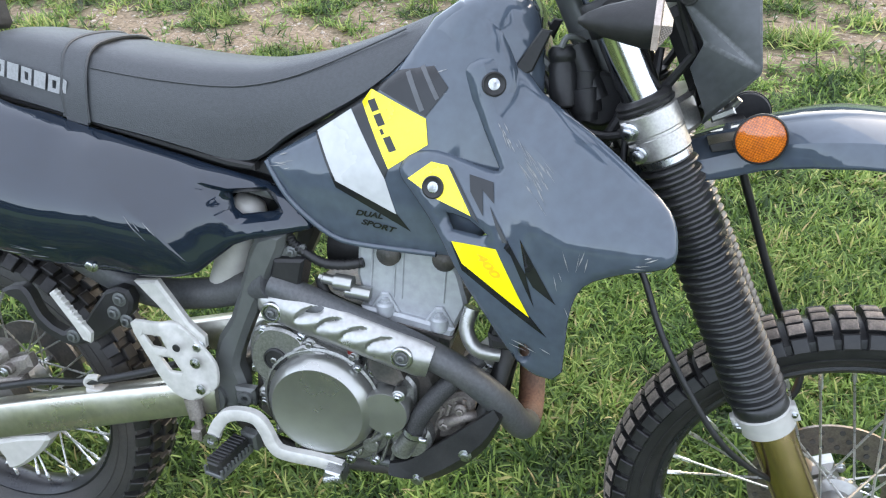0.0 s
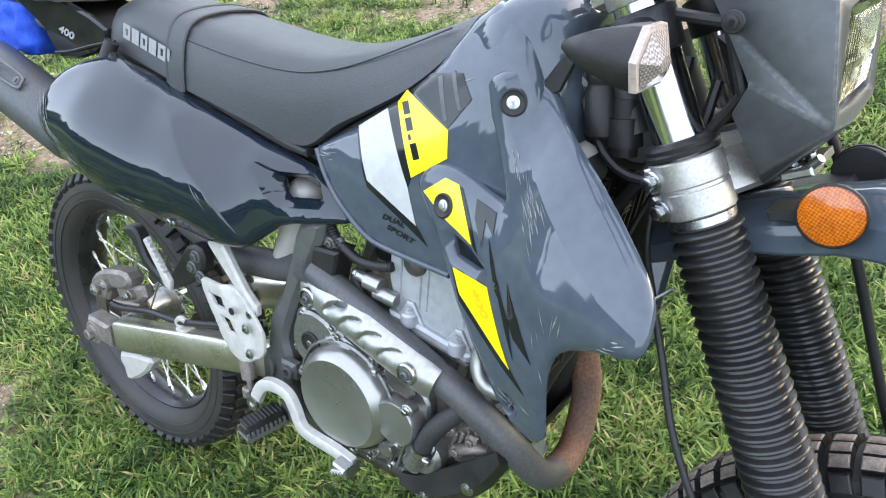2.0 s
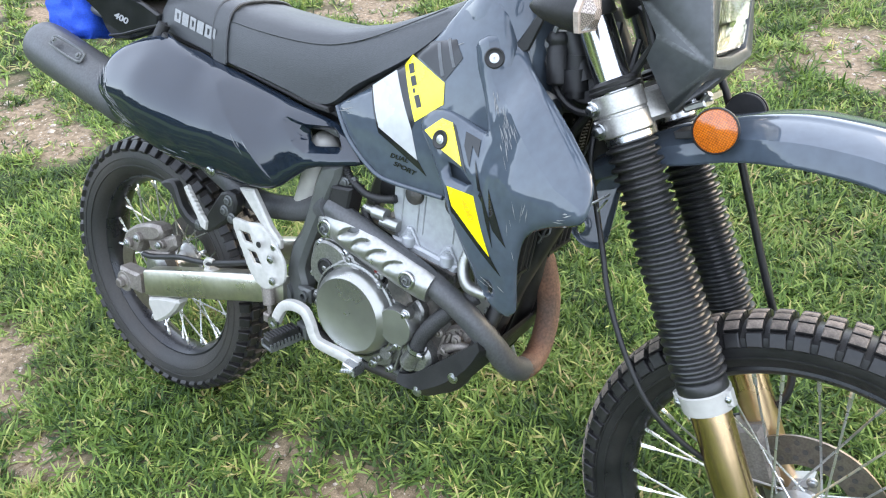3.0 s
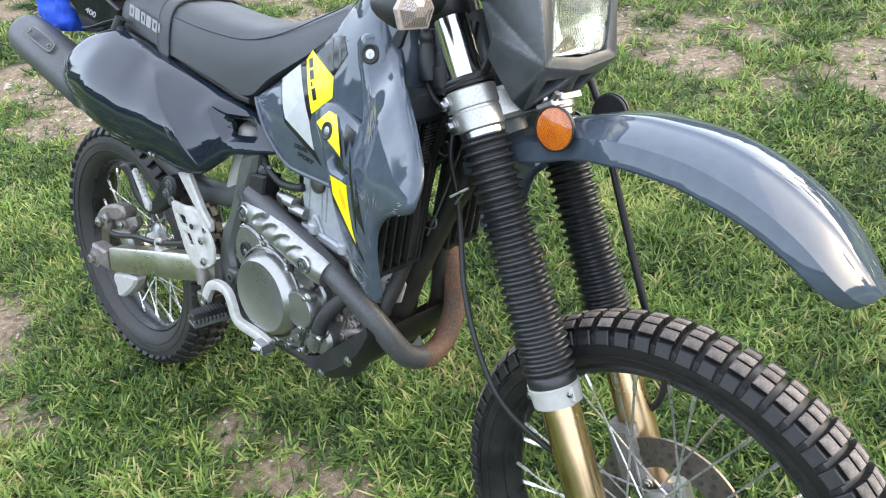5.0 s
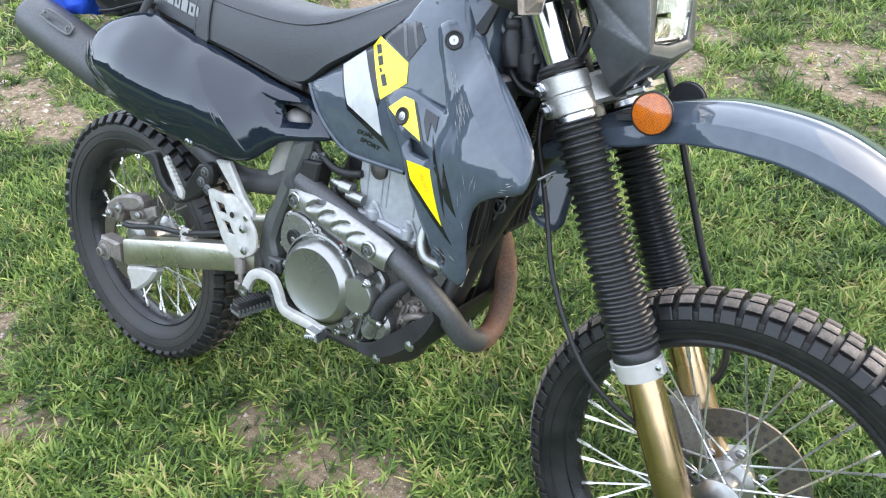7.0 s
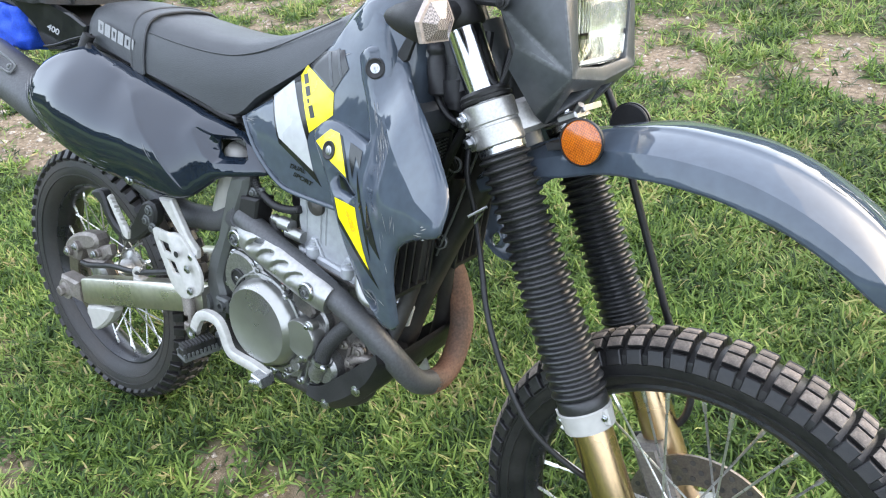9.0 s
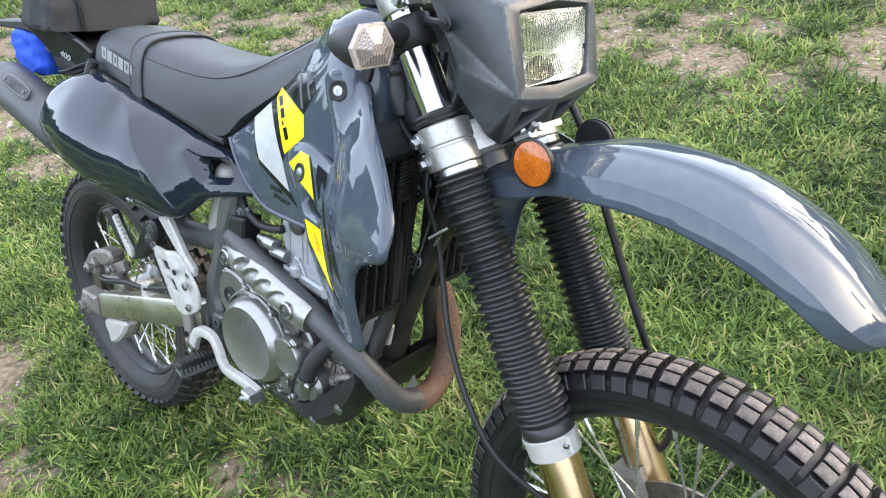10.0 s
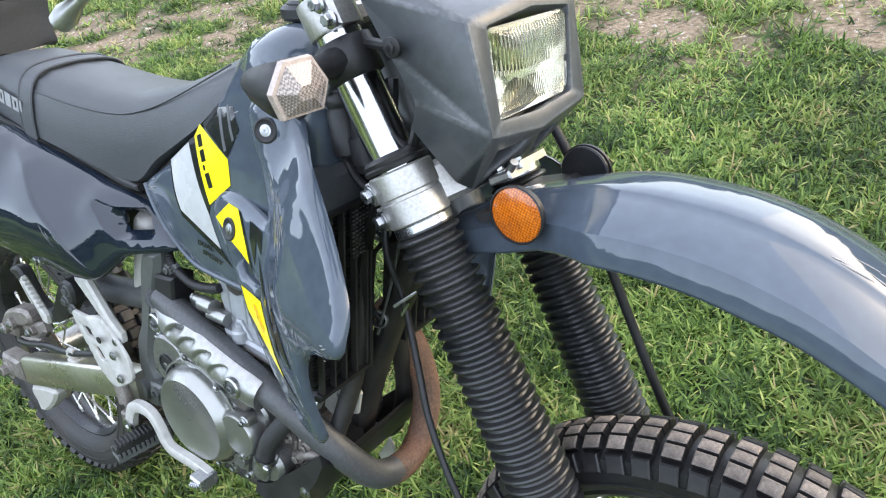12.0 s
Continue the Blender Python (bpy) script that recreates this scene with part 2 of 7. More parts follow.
def ccw(poly):
    area = sum(poly[i - 1][0] * poly[i][1] - poly[i][0] * poly[i - 1][1] for i in range(len(poly)))
    return list(poly) if area > 0 else list(reversed(poly))


def prism(poly, y0, y1, bevel=0.002):
    """A polygon in the x-z plane, given thickness along y, its edges bevelled."""
    p = ccw(poly)
    q = inset(p, bevel)
    lo, hi = min(y0, y1), max(y0, y1)
    rings = [[(x, y, z) for x, z in r] for r, y in ((q, hi), (p, hi - bevel), (p, lo + bevel), (q, lo))]
    return loft(rings)


def box(c, s, bevel=0.003, m=None):
    x, y, z = (k / 2 for k in s)
    g = prism([(-x, -z), (x, -z), (x, z), (-x, z)], -y, y, min(bevel, x * 0.45, y * 0.45, z * 0.45))
    return moved(g, Matrix.Translation(c) @ (m or Matrix()))


def bolt(p, axis=(0, -1, 0), r=0.006, h=0.006):
    """A flanged hexagon head."""
    return join(revolve([(r * 1.45, 0), (r * 1.45, h * 0.2), (r * 1.1, h * 0.35)], p, axis, 16),
                revolve([(r, h * 0.3), (r, h * 0.9), (r * 0.8, h)], p, axis, 6), revolve([(r * 0.55, h), (r * 0.5, h * 0.8)], p, axis, 8))


def spline_surface(ctrl, slack=1e-5):
    """y as a smooth function of x and z through control points (x, z, y)."""
    c = np.array(ctrl, float)
    n = len(c)

    def k(r2):
        return 0.5 * r2 * np.log(r2 + 1e-9)
    d2 = ((c[:, None, :2] - c[None, :, :2]) ** 2).sum(-1)
    top = np.hstack([k(d2) + slack * np.eye(n), np.ones((n, 1)), c[:, :2]])
    low = np.hstack([np.vstack([np.ones(n), c[:, :2].T]), np.zeros((3, 3))])
    w = np.linalg.solve(np.vstack([top, low]), np.r_[c[:, 2], 0, 0, 0])

    def f(x, z):
        r2 = (x - c[:, 0]) ** 2 + (z - c[:, 1]) ** 2
        return float(k(r2) @ w[:n] + w[n] + w[n + 1] * x + w[n + 2] * z)
    return f


def edge_distance(p, loops):
    best = 9.0
    for lp in loops:
        a = np.array(lp)
        b = np.roll(a, -1, 0)
        ab = b - a
        t = np.clip(((p - a) * ab).sum(1) / ((ab ** 2).sum(1) + 1e-12), 0, 1)
        best = min(best, float(np.sqrt((((a + ab * t[:, None]) - p) ** 2).sum(1)).min()))
    return best


def inside(p, lp):
    a = np.array(lp)
    b = np.roll(a, -1, 0)
    hit = (a[:, 1] > p[1]) != (b[:, 1] > p[1])
    xs = (b[:, 0] - a[:, 0]) * (p[1] - a[:, 1]) / (b[:, 1] - a[:, 1] + 1e-15) + a[:, 0]
    return bool(np.sum(hit & (p[0] < xs)) % 2)


def smooth_rings(rings, per):
    cols = [smooth_path([r[k] for r in rings], per) for k in range(len(rings[0]))]
    return [[c[i] for c in cols] for i in range(len(cols[0]))]


def panel(outline, surf, holes=(), step=0.014, thick=0.004, rim=0.008, sink=0.006, lift=0.0, folds=()):
    """A moulded sheet over the outline (x, z) following y = surf(x, z); it rounds inwards by sink over the rim."""
    from mathutils.geometry import delaunay_2d_cdt
    def dense(lp, s):
        out = []
        for i, a in enumerate(lp):
            b = lp[(i + 1) % len(lp)]
            n = max(1, int(math.dist(a, b) / s))
            out += [(a[0] + (b[0] - a[0]) * k / n, a[1] + (b[1] - a[1]) * k / n) for k in range(n)]
        return out
    loops = [dense(ccw(outline), step)] + [dense(list(reversed(ccw(h))), step) for h in holes]
    pts, edges = [], []
    for lp in loops:
        n = len(pts)
        pts += lp
        edges += [(n + i, n + (i + 1) % len(lp)) for i in range(len(lp))]
    crease = []
    for f in folds:
        line = [f[0]]
        for a, b in zip(f, f[1:]):
            n = max(1, int(math.dist(a, b) / (step * 0.6)))
            line += [(a[0] + (b[0] - a[0]) * k / n, a[1] + (b[1] - a[1]) * k / n) for k in range(1, n + 1)]
        line = [q for q in line if inside(np.array(q), loops[0]) and edge_distance(np.array(q), loops) > 0.002]
        n = len(pts)
        pts += line
        edges += [(n + i, n + i + 1) for i in range(len(line) - 1)]
        crease += line
    rimline = []
    for lp in loops:
        if rim > 0:
            rimline += [q for q in inset(lp, rim * 0.35)] + [q for q in inset(lp, rim)]
    xs, zs = [p[0] for p in outline], [p[1] for p in outline]
    grid = []
    x = min(xs) + step / 2
    row = 0
    while x < max(xs):
        z = min(zs) + (step / 2 if row % 2 else 0)
        while z < max(zs):
            grid.append((x, z))
            z += step
        x += step * 0.87
        row += 1
    def ok(p, d):
        q = np.array(p)
        return inside(q, loops[0]) and not any(inside(q, h) for h in loops[1:]) and edge_distance(q, loops) > d and (not crease or min(math.dist(p, c) for c in crease) > step * 0.45)
    pts += [q for q in rimline if ok(q, rim * 0.25)]
    pts += [q for q in grid if ok(q, max(rim * 1.25, step * 0.4))]
    r = delaunay_2d_cdt([Vector(p) for p in pts], edges, [], 0, 1e-6)
    v2, tris = r[0], r[2]
    keep = []
    for t in tris:
        c = np.array([sum(v2[i].x for i in t) / 3, sum(v2[i].y for i in t) / 3])
        if inside(c, loops[0]) and not any(inside(c, h) for h in loops[1:]):
            keep.append(tuple(t))
    used = sorted({i for t in keep for i in t})
    at = {i: k for k, i in enumerate(used)}
    front, back = [], []
    for i in used:
        x, z = v2[i].x, v2[i].y
        e = 1.0
        if rim > 0:
            d = min(edge_distance(np.array((x, z)), loops) / rim, 1.0)
            e = math.sqrt(max(0.0, 1 - (1 - d) ** 2))
        y = surf(x, z) - lift + sink * (1 - e)
        front.append((x, y, z))
        back.append((x, y + thick, z))
    fs, n, count = [], len(used), {}
    for t in keep:
        a, b, c = (at[i] for i in t)
        pa, pb, pc = front[a], front[b], front[c]
        if (pb[0] - pa[0]) * (pc[2] - pa[2]) - (pb[2] - pa[2]) * (pc[0] - pa[0]) < 0:
            b, c = c, b
        fs += [(a, b, c), (a + n, c + n, b + n)]
        for e in ((a, b), (b, c), (c, a)):
            count[e] = 1
    for a, b in list(count):
        if (b, a) not in count:
            fs.append((b, a, a + n, b + n))
    return front + back, fs


def part(name, geo, material, parent=None, label="", m=None, sharp=38, flat=False):
    """One mesh object, under a thing or under a part."""
    me = bpy.data.meshes.new(name)
    if isinstance(geo, bmesh.types.BMesh):
        geo.to_mesh(me)
        geo.free()
    else:
        me.from_pydata([tuple(p) for p in geo[0]], [], [tuple(f) for f in geo[1]])
    if not flat:
        me.polygons.foreach_set("use_smooth", [True] * len(me.polygons))
        me.set_sharp_from_angle(angle=radians(sharp))
    for k in (material if isinstance(material, (list, tuple)) else [material]):
        me.materials.append(k)
    me.update()
    ob = new(name, me)
    if parent:
        ob.parent = parent
    if m is not None:
        ob.matrix_basis = m
    return tagged(ob, label)


def again(ob, m, parent=None):
    """Another object on the same mesh."""
    c = new(ob.name.split(".")[0], ob.data)
    c.parent = parent or ob.parent
    c.matrix_basis = m
    return c


def bevelled(geo, width, seg=2, angle=14.0):
    """The same shape with its sharp edges rounded; the new faces take the second material. Gives a mesh."""
    bm = bmesh.new()
    vs = [bm.verts.new(p) for p in geo[0]]
    for f in geo[1]:
        bm.faces.new([vs[i] for i in f])
    bmesh.ops.remove_doubles(bm, verts=bm.verts, dist=1e-5)
    bmesh.ops.recalc_face_normals(bm, faces=bm.faces)
    edges = [e for e in bm.edges if len(e.link_faces) == 2 and e.calc_face_angle() > radians(angle)]
    bmesh.ops.bevel(bm, geom=edges, offset=width, offset_type="OFFSET", segments=seg, profile=0.6, affect="EDGES", clamp_overlap=True, material=1)
    return bm

# ---- ground: patchy lawn over sandy soil, a gravel track behind ----
def ground_height(x, y):
    return 0.012 * noise.noise((x * 0.9, y * 0.9, 3.1)) + 0.006 * noise.noise((x * 4, y * 4, 1.7)) - 0.004


BARE = [(0.45, -0.08, 0.10, 0.06), (0.66, -0.07, 0.15, 0.11), (0.82, -0.03, 0.10, 0.09), (0.29, -0.25, 0.10, 0.06), (-0.10, -0.36, 0.12, 0.06), (-0.55, -0.22, 0.22, 0.08), (-0.40, -0.30, 0.16, 0.06),
        (-2.20, 0.80, 0.42, 0.18), (-2.1, 0.58, 0.25, 0.12), (-2.9, 0.85, 0.4, 0.16), (-1.70, 0.66, 0.16, 0.06)]


def lawn(x, y):
    """How grassy the ground is, 0 to 1."""
    n = noise.noise((x * 2.2, y * 2.2, 5.0)) + 0.6 * noise.noise((x * 6, y * 6, 9.0))
    g = 1.0
    for cx, cy, rx, ry in BARE:
        d = math.hypot((x - cx) / rx, (y - cy) / ry) - 1.0 + 1.1 * n + 0.5 * noise.noise((x * 17, y * 17, 2.0))
        g = min(g, max(0.10, min(1.0, 0.5 + d * 0.9)))
    mid = 2.78 - 0.25 * max(0.0, -1.0 - x) + 0.06 * max(0, x)
    d = abs(y - mid) / 0.48 - 1.0 + 0.55 * n
    track = max(0.0, min(1.0, 0.45 + d * 1.5))
    if y > mid:
        track = min(track + 0.1, 0.55 + 0.6 * noise.noise((x * 1.3, y * 1.3, 2.0)) + 0.12 * (y - mid))
    clump = noise.noise((x * 3.1, y * 4.4, 12.0))
    if clump > -0.10 and abs(y - mid) < 1.6:
        track = max(track, min(1.0, (clump + 0.10) * 2.6))
    return max(0.0, min(g, track, 1.0))


def ground_sheet():
    near_x, near_y = list(np.arange(-8.0, 7.01, 0.07)), list(np.arange(-4.0, 6.01, 0.06))
    far = [0.5, 1.2, 2.5, 5, 10, 20, 45, 100, 250, 600, 1500]
    xs = [-8 - k for k in reversed(far)] + near_x + [7 + k for k in far]
    ys = [-4 - k for k in reversed(far)] + near_y + [6 + k for k in far]
    vs = [(x, y, ground_height(x, y) if abs(x) < 20 and abs(y) < 20 else 0.0) for y in ys for x in xs]
    n = len(xs)
    fs = [(j * n + i, j * n + i + 1, (j + 1) * n + i + 1, (j + 1) * n + i) for j in range(len(ys) - 1) for i in range(n - 1)]
    return vs, fs


def soil_material():
    m = mat("sandy_soil", (0.245, 0.182, 0.122), 0.95, 0.0, (0.100, 0.072, 0.046), 0.95, 45, 260, bump=1.0, bump_scale=90, spec=0.2, detail=10.0)
    nt = m.node_tree
    bs = nt.nodes["Principled BSDF"]
    src = bs.inputs["Base Color"].links[0].from_socket
    at = nt.nodes.new("ShaderNodeAttribute")
    at.attribute_name = "lawn"
    n = nt.nodes.new("ShaderNodeTexNoise")
    n.inputs["Scale"].default_value, n.inputs["Detail"].default_value = 22, 5
    co = nt.nodes.new("ShaderNodeTexCoord")
    nt.links.new(co.outputs["Object"], n.inputs["Vector"])
    # near-black under the lawn: the shade between blades, put into the ground colour
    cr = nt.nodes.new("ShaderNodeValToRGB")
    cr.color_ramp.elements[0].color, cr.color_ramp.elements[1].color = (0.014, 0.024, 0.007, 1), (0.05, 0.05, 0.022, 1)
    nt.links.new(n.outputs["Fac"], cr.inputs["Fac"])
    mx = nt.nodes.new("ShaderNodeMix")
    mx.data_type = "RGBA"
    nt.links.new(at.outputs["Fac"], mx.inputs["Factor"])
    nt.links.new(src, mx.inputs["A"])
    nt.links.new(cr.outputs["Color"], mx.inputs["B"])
    far = nt.nodes.new("ShaderNodeMix")                  # beyond the blades: the lawn's own green
    far.data_type = "RGBA"
    past = nt.nodes.new("ShaderNodeMath")
    past.operation, past.use_clamp = "SUBTRACT", True
    past.inputs[1].default_value = 1.0
    nt.links.new(at.outputs["Fac"], past.inputs[0])
    nt.links.new(past.outputs[0], far.inputs["Factor"])
    nt.links.new(mx.outputs["Result"], far.inputs["A"])
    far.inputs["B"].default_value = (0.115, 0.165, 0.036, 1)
    nt.links.new(far.outputs["Result"], bs.inputs["Base Color"])
    return m


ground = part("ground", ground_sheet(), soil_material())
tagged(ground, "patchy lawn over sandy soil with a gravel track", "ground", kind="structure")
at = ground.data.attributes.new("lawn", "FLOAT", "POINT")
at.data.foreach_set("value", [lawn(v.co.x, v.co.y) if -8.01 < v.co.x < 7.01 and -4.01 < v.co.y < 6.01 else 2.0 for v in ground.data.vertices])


def grass_material():
    m = bpy.data.materials.new("grass_blades")
    m.use_nodes = True
    nt = m.node_tree
    bs = nt.nodes["Principled BSDF"]
    ge = nt.nodes.new("ShaderNodeAttribute")
    ge.attribute_name = "tone"
    cr = nt.nodes.new("ShaderNodeValToRGB")
    cr.color_ramp.interpolation = "LINEAR"
    e = cr.color_ramp.elements
    # darkest tones carry the shade of the gaps between blades in their colour
    e[0].position, e[0].color = 0.0, (0.014, 0.030, 0.007, 1)
    e[1].position, e[1].color = 1.0, (0.40, 0.33, 0.15, 1)
    for p, c in ((0.26, (0.046, 0.088, 0.020)), (0.54, (0.128, 0.200, 0.040)), (0.76, (0.240, 0.325, 0.078)), (0.92, (0.40, 0.42, 0.13))):
        k = e.new(p)
        k.color = (*c, 1)
    nt.links.new(ge.outputs["Fac"], cr.inputs["Fac"])
    co, nz = nt.nodes.new("ShaderNodeTexCoord"), nt.nodes.new("ShaderNodeTexNoise")
    nz.inputs["Scale"].default_value = 1.8
    nt.links.new(co.outputs["Object"], nz.inputs["Vector"])
    hs = nt.nodes.new("ShaderNodeHueSaturation")
    mr = nt.nodes.new("ShaderNodeMapRange")
    mr.inputs["From Min"].default_value, mr.inputs["From Max"].default_value = 0.3, 0.7
    mr.inputs["To Min"].default_value, mr.inputs["To Max"].default_value = 0.75, 1.25
    nt.links.new(nz.outputs["Fac"], mr.inputs["Value"])
    nt.links.new(mr.outputs["Result"], hs.inputs["Value"])
    nt.links.new(cr.outputs["Color"], hs.inputs["Color"])
    nt.links.new(hs.outputs["Color"], bs.inputs["Base Color"])
    bs.inputs["Roughness"].default_value = 0.5
    bs.inputs["Specular IOR Level"].default_value = 0.3
    tr, mix = nt.nodes.new("ShaderNodeBsdfTranslucent"), nt.nodes.new("ShaderNodeMixShader")
    nt.links.new(hs.outputs["Color"], tr.inputs["Color"])
    mix.inputs["Fac"].default_value = 0.35
    nt.links.new(bs.outputs[0], mix.inputs[1])
    nt.links.new(tr.outputs[0], mix.inputs[2])
    nt.links.new(mix.outputs[0], nt.nodes["Material Output"].inputs["Surface"])
    return m


def grass(tufts_of, seed):
    """Bent blades in tufts. tufts_of: (x0, x1, y0, y1, tufts per square metre, blade length, blade width)."""
    rng = np.random.default_rng(seed)
    roots, az, ln, wd, lean, tone = [], [], [], [], [], []
    for x0, x1, y0, y1, per, l0, w0 in tufts_of:
        n = int((x1 - x0) * (y1 - y0) * per)
        xs, ys = rng.uniform(x0, x1, n), rng.uniform(y0, y1, n)
        for x, y in zip(xs, ys):
            g = lawn(x, y)
            if y > 1.9:                       # thin scattered tufts on the track
                g = max(g, 0.16)
            if rng.random() > g * 1.05 - 0.03:
                continue
            big = 0.75 + 0.35 * noise.noise((x * 1.7, y * 1.7, 7.0)) + 0.25 * g
            k = rng.integers(5, 10)
            a0 = rng.uniform(0, 6.28)
            shade = 0.50 + 0.34 * noise.noise((x * 3.3, y * 3.3, 21.0)) + 0.34 * noise.noise((x * 11, y * 11, 4.0)) + rng.normal(0, 0.13)
            for b in range(k):
                roots.append((x + rng.normal(0, 0.012), y + rng.normal(0, 0.012)))
                az.append(a0 + 6.28 * b / k + rng.normal(0, 0.5))
                ln.append(l0 * big * rng.uniform(0.55, 1.25))
                wd.append(w0 * rng.uniform(0.7, 1.35))
                lean.append(rng.uniform(0.12, 1.15))
                tone.append(shade + rng.normal(0, 0.15) + (0.5 if rng.random() < 0.03 else 0.0))
    r, az, ln, wd, lean = np.array(roots), np.array(az), np.array(ln), np.array(wd), np.array(lean)
    z0 = np.array([ground_height(x, y) for x, y in r]) - 0.004
    n = len(r)
    dx, dy = np.cos(az), np.sin(az)
    sx, sy = -dy, dx
    verts = np.zeros((n, 7, 3))
    h = np.zeros(n)
    z = z0.copy()
    ang = lean.copy()
    steps = (0.0, 0.36, 0.36, 0.28)
    widths = (0.7, 1.0, 0.8)
    twist = np.random.default_rng(seed + 1).normal(0, 0.45, n)
    curl = np.random.default_rng(seed + 2).uniform(0.05, 0.42, n)
    for i in range(4):
        h = h + ln * steps[i] * np.sin(ang)
        z = z + ln * steps[i] * np.cos(ang)
        ang = np.minimum(ang + curl, 1.75)
        cx, cy = r[:, 0] + dx * h, r[:, 1] + dy * h
        zz = np.maximum(z, z0 + 0.006)
        if i < 3:
            w = wd * widths[i] / 2
            for s, j in ((-1, 2 * i), (1, 2 * i + 1)):
                verts[:, j, 0], verts[:, j, 1], verts[:, j, 2] = cx + s * sx * w, cy + s * sy * w, zz + s * w * twist
        else:
            verts[:, 6, 0], verts[:, 6, 1], verts[:, 6, 2] = cx, cy, zz
    base = np.arange(n) * 7
    quads = np.concatenate([np.stack([base, base + 1, base + 3, base + 2], 1), np.stack([base + 2, base + 3, base + 5, base + 4], 1)])
    tris = np.stack([base + 4, base + 5, base + 6], 1)
    me = bpy.data.meshes.new("grass")
    me.vertices.add(n * 7)
    me.vertices.foreach_set("co", verts.ravel())
    loops = np.concatenate([quads.ravel(), tris.ravel()])
    starts = np.concatenate([np.arange(len(quads)) * 4, len(quads) * 4 + np.arange(n) * 3])
    me.loops.add(len(loops))
    me.loops.foreach_set("vertex_index", loops)
    me.polygons.add(len(quads) + n)
    me.polygons.foreach_set("loop_start", starts)
    me.update(calc_edges=True)
    me.validate()
    me.attributes.new("tone", "FLOAT", "POINT").data.foreach_set("value", np.repeat(np.clip(tone, 0.0, 1.0), 7))
    return me


GRASS = grass_material()
me = grass([(-1.2, 2.3, -0.75, 1.3, 500, 0.022, 0.0080), (-2.6, 3.0, 1.3, 2.5, 300, 0.022, 0.0105), (-1.2, 2.3, -0.75, 1.3, 2900, 0.054, 0.0045), (-2.6, -1.2, -0.6, 1.3, 1700, 0.052, 0.0054), (-2.6, 3.0, 1.3, 2.5, 1900, 0.050, 0.0052), (-4.5, -2.6, -0.3, 2.5, 380, 0.07, 0.009),
            (-4.5, 3.0, 2.5, 4.6, 900, 0.070, 0.0058), (-8.0, -4.5, 0.5, 4.5, 160, 0.11, 0.012),
            (-2.6, 2.3, -2.6, -0.75, 420, 0.06, 0.0085), (2.3, 5.0, -2.6, 1.3, 420, 0.06, 0.0085), (3.0, 6.5, 1.3, 5.8, 260, 0.08, 0.010), (-7.0, -2.6, -2.6, 0.5, 260, 0.08, 0.010), (-8.0, 3.0, 4.6, 6.0, 260, 0.08, 0.010), (5.0, 7.0, -2.6, 1.3, 260, 0.08, 0.011), (6.5, 7.0, 1.3, 6.0, 260, 0.08, 0.011), (3.0, 6.5, 5.8, 6.0, 260, 0.08, 0.011), (-8.0, -7.0, -4.0, 0.5, 200, 0.09, 0.012), (-7.0, -4.5, -0.3, 0.5, 200, 0.09, 0.012), (-7.0, 7.0, -4.0, -2.6, 200, 0.09, 0.012)], 4)
me.materials.append(GRASS)
tagged(new("grass", me), "thick green lawn grass with yellowish blades", "grass", kind="stuff")


def pebbles(areas, seed):
    rng = np.random.default_rng(seed)
    vs, fs = [], []
    oct_v = np.array([(1, 0, 0), (-1, 0, 0), (0, 1, 0), (0, -1, 0), (0, 0, 1), (0, 0, -1)], float)
    oct_f = [(0, 2, 4), (2, 1, 4), (1, 3, 4), (3, 0, 4), (2, 0, 5), (1, 2, 5), (3, 1, 5), (0, 3, 5)]
    for x0, x1, y0, y1, count, size in areas:
        for _ in range(count):
            x, y = rng.uniform(x0, x1), rng.uniform(y0, y1)
            if rng.random() < lawn(x, y) * 1.6:
                continue
            s = size * (0.35 + rng.pareto(2.6) * 0.6)
            s = min(s, size * 3.5)
            q = oct_v * (s * rng.uniform(0.7, 1.4), s * rng.uniform(0.7, 1.4), s * rng.uniform(0.35, 0.8)) * rng.uniform(0.8, 1.2, (6, 1))
            a = rng.uniform(0, 6.28)
            c, d = math.cos(a), math.sin(a)
            z = ground_height(x, y) + s * 0.1
            n = len(vs)
            vs += [(x + c * p[0] - d * p[1], y + d * p[0] + c * p[1], z + p[2]) for p in q]
            fs += [tuple(i + n for i in f) for f in oct_f]
    return vs, fs


STONE = mat("pale_gravel", (0.42, 0.36, 0.29), 0.95, 0.0, (0.13, 0.105, 0.08), 0.9, 45, 160, bump=0.4, bump_scale=200)
gv = part("gravel", pebbles([(-4.5, 3.5, 2.0, 4.3, 50000, 0.0042), (0.1, 1.0, -0.45, 0.12, 9000, 0.0017), (-1.0, 0.1, -0.5, 0.0, 6000, 0.0018), (-3.0, -1.6, 0.4, 1.2, 1500, 0.007)], 8), STONE, flat=True)
tagged(gv, "small pale stones on bare soil", "gravel", kind="stuff")


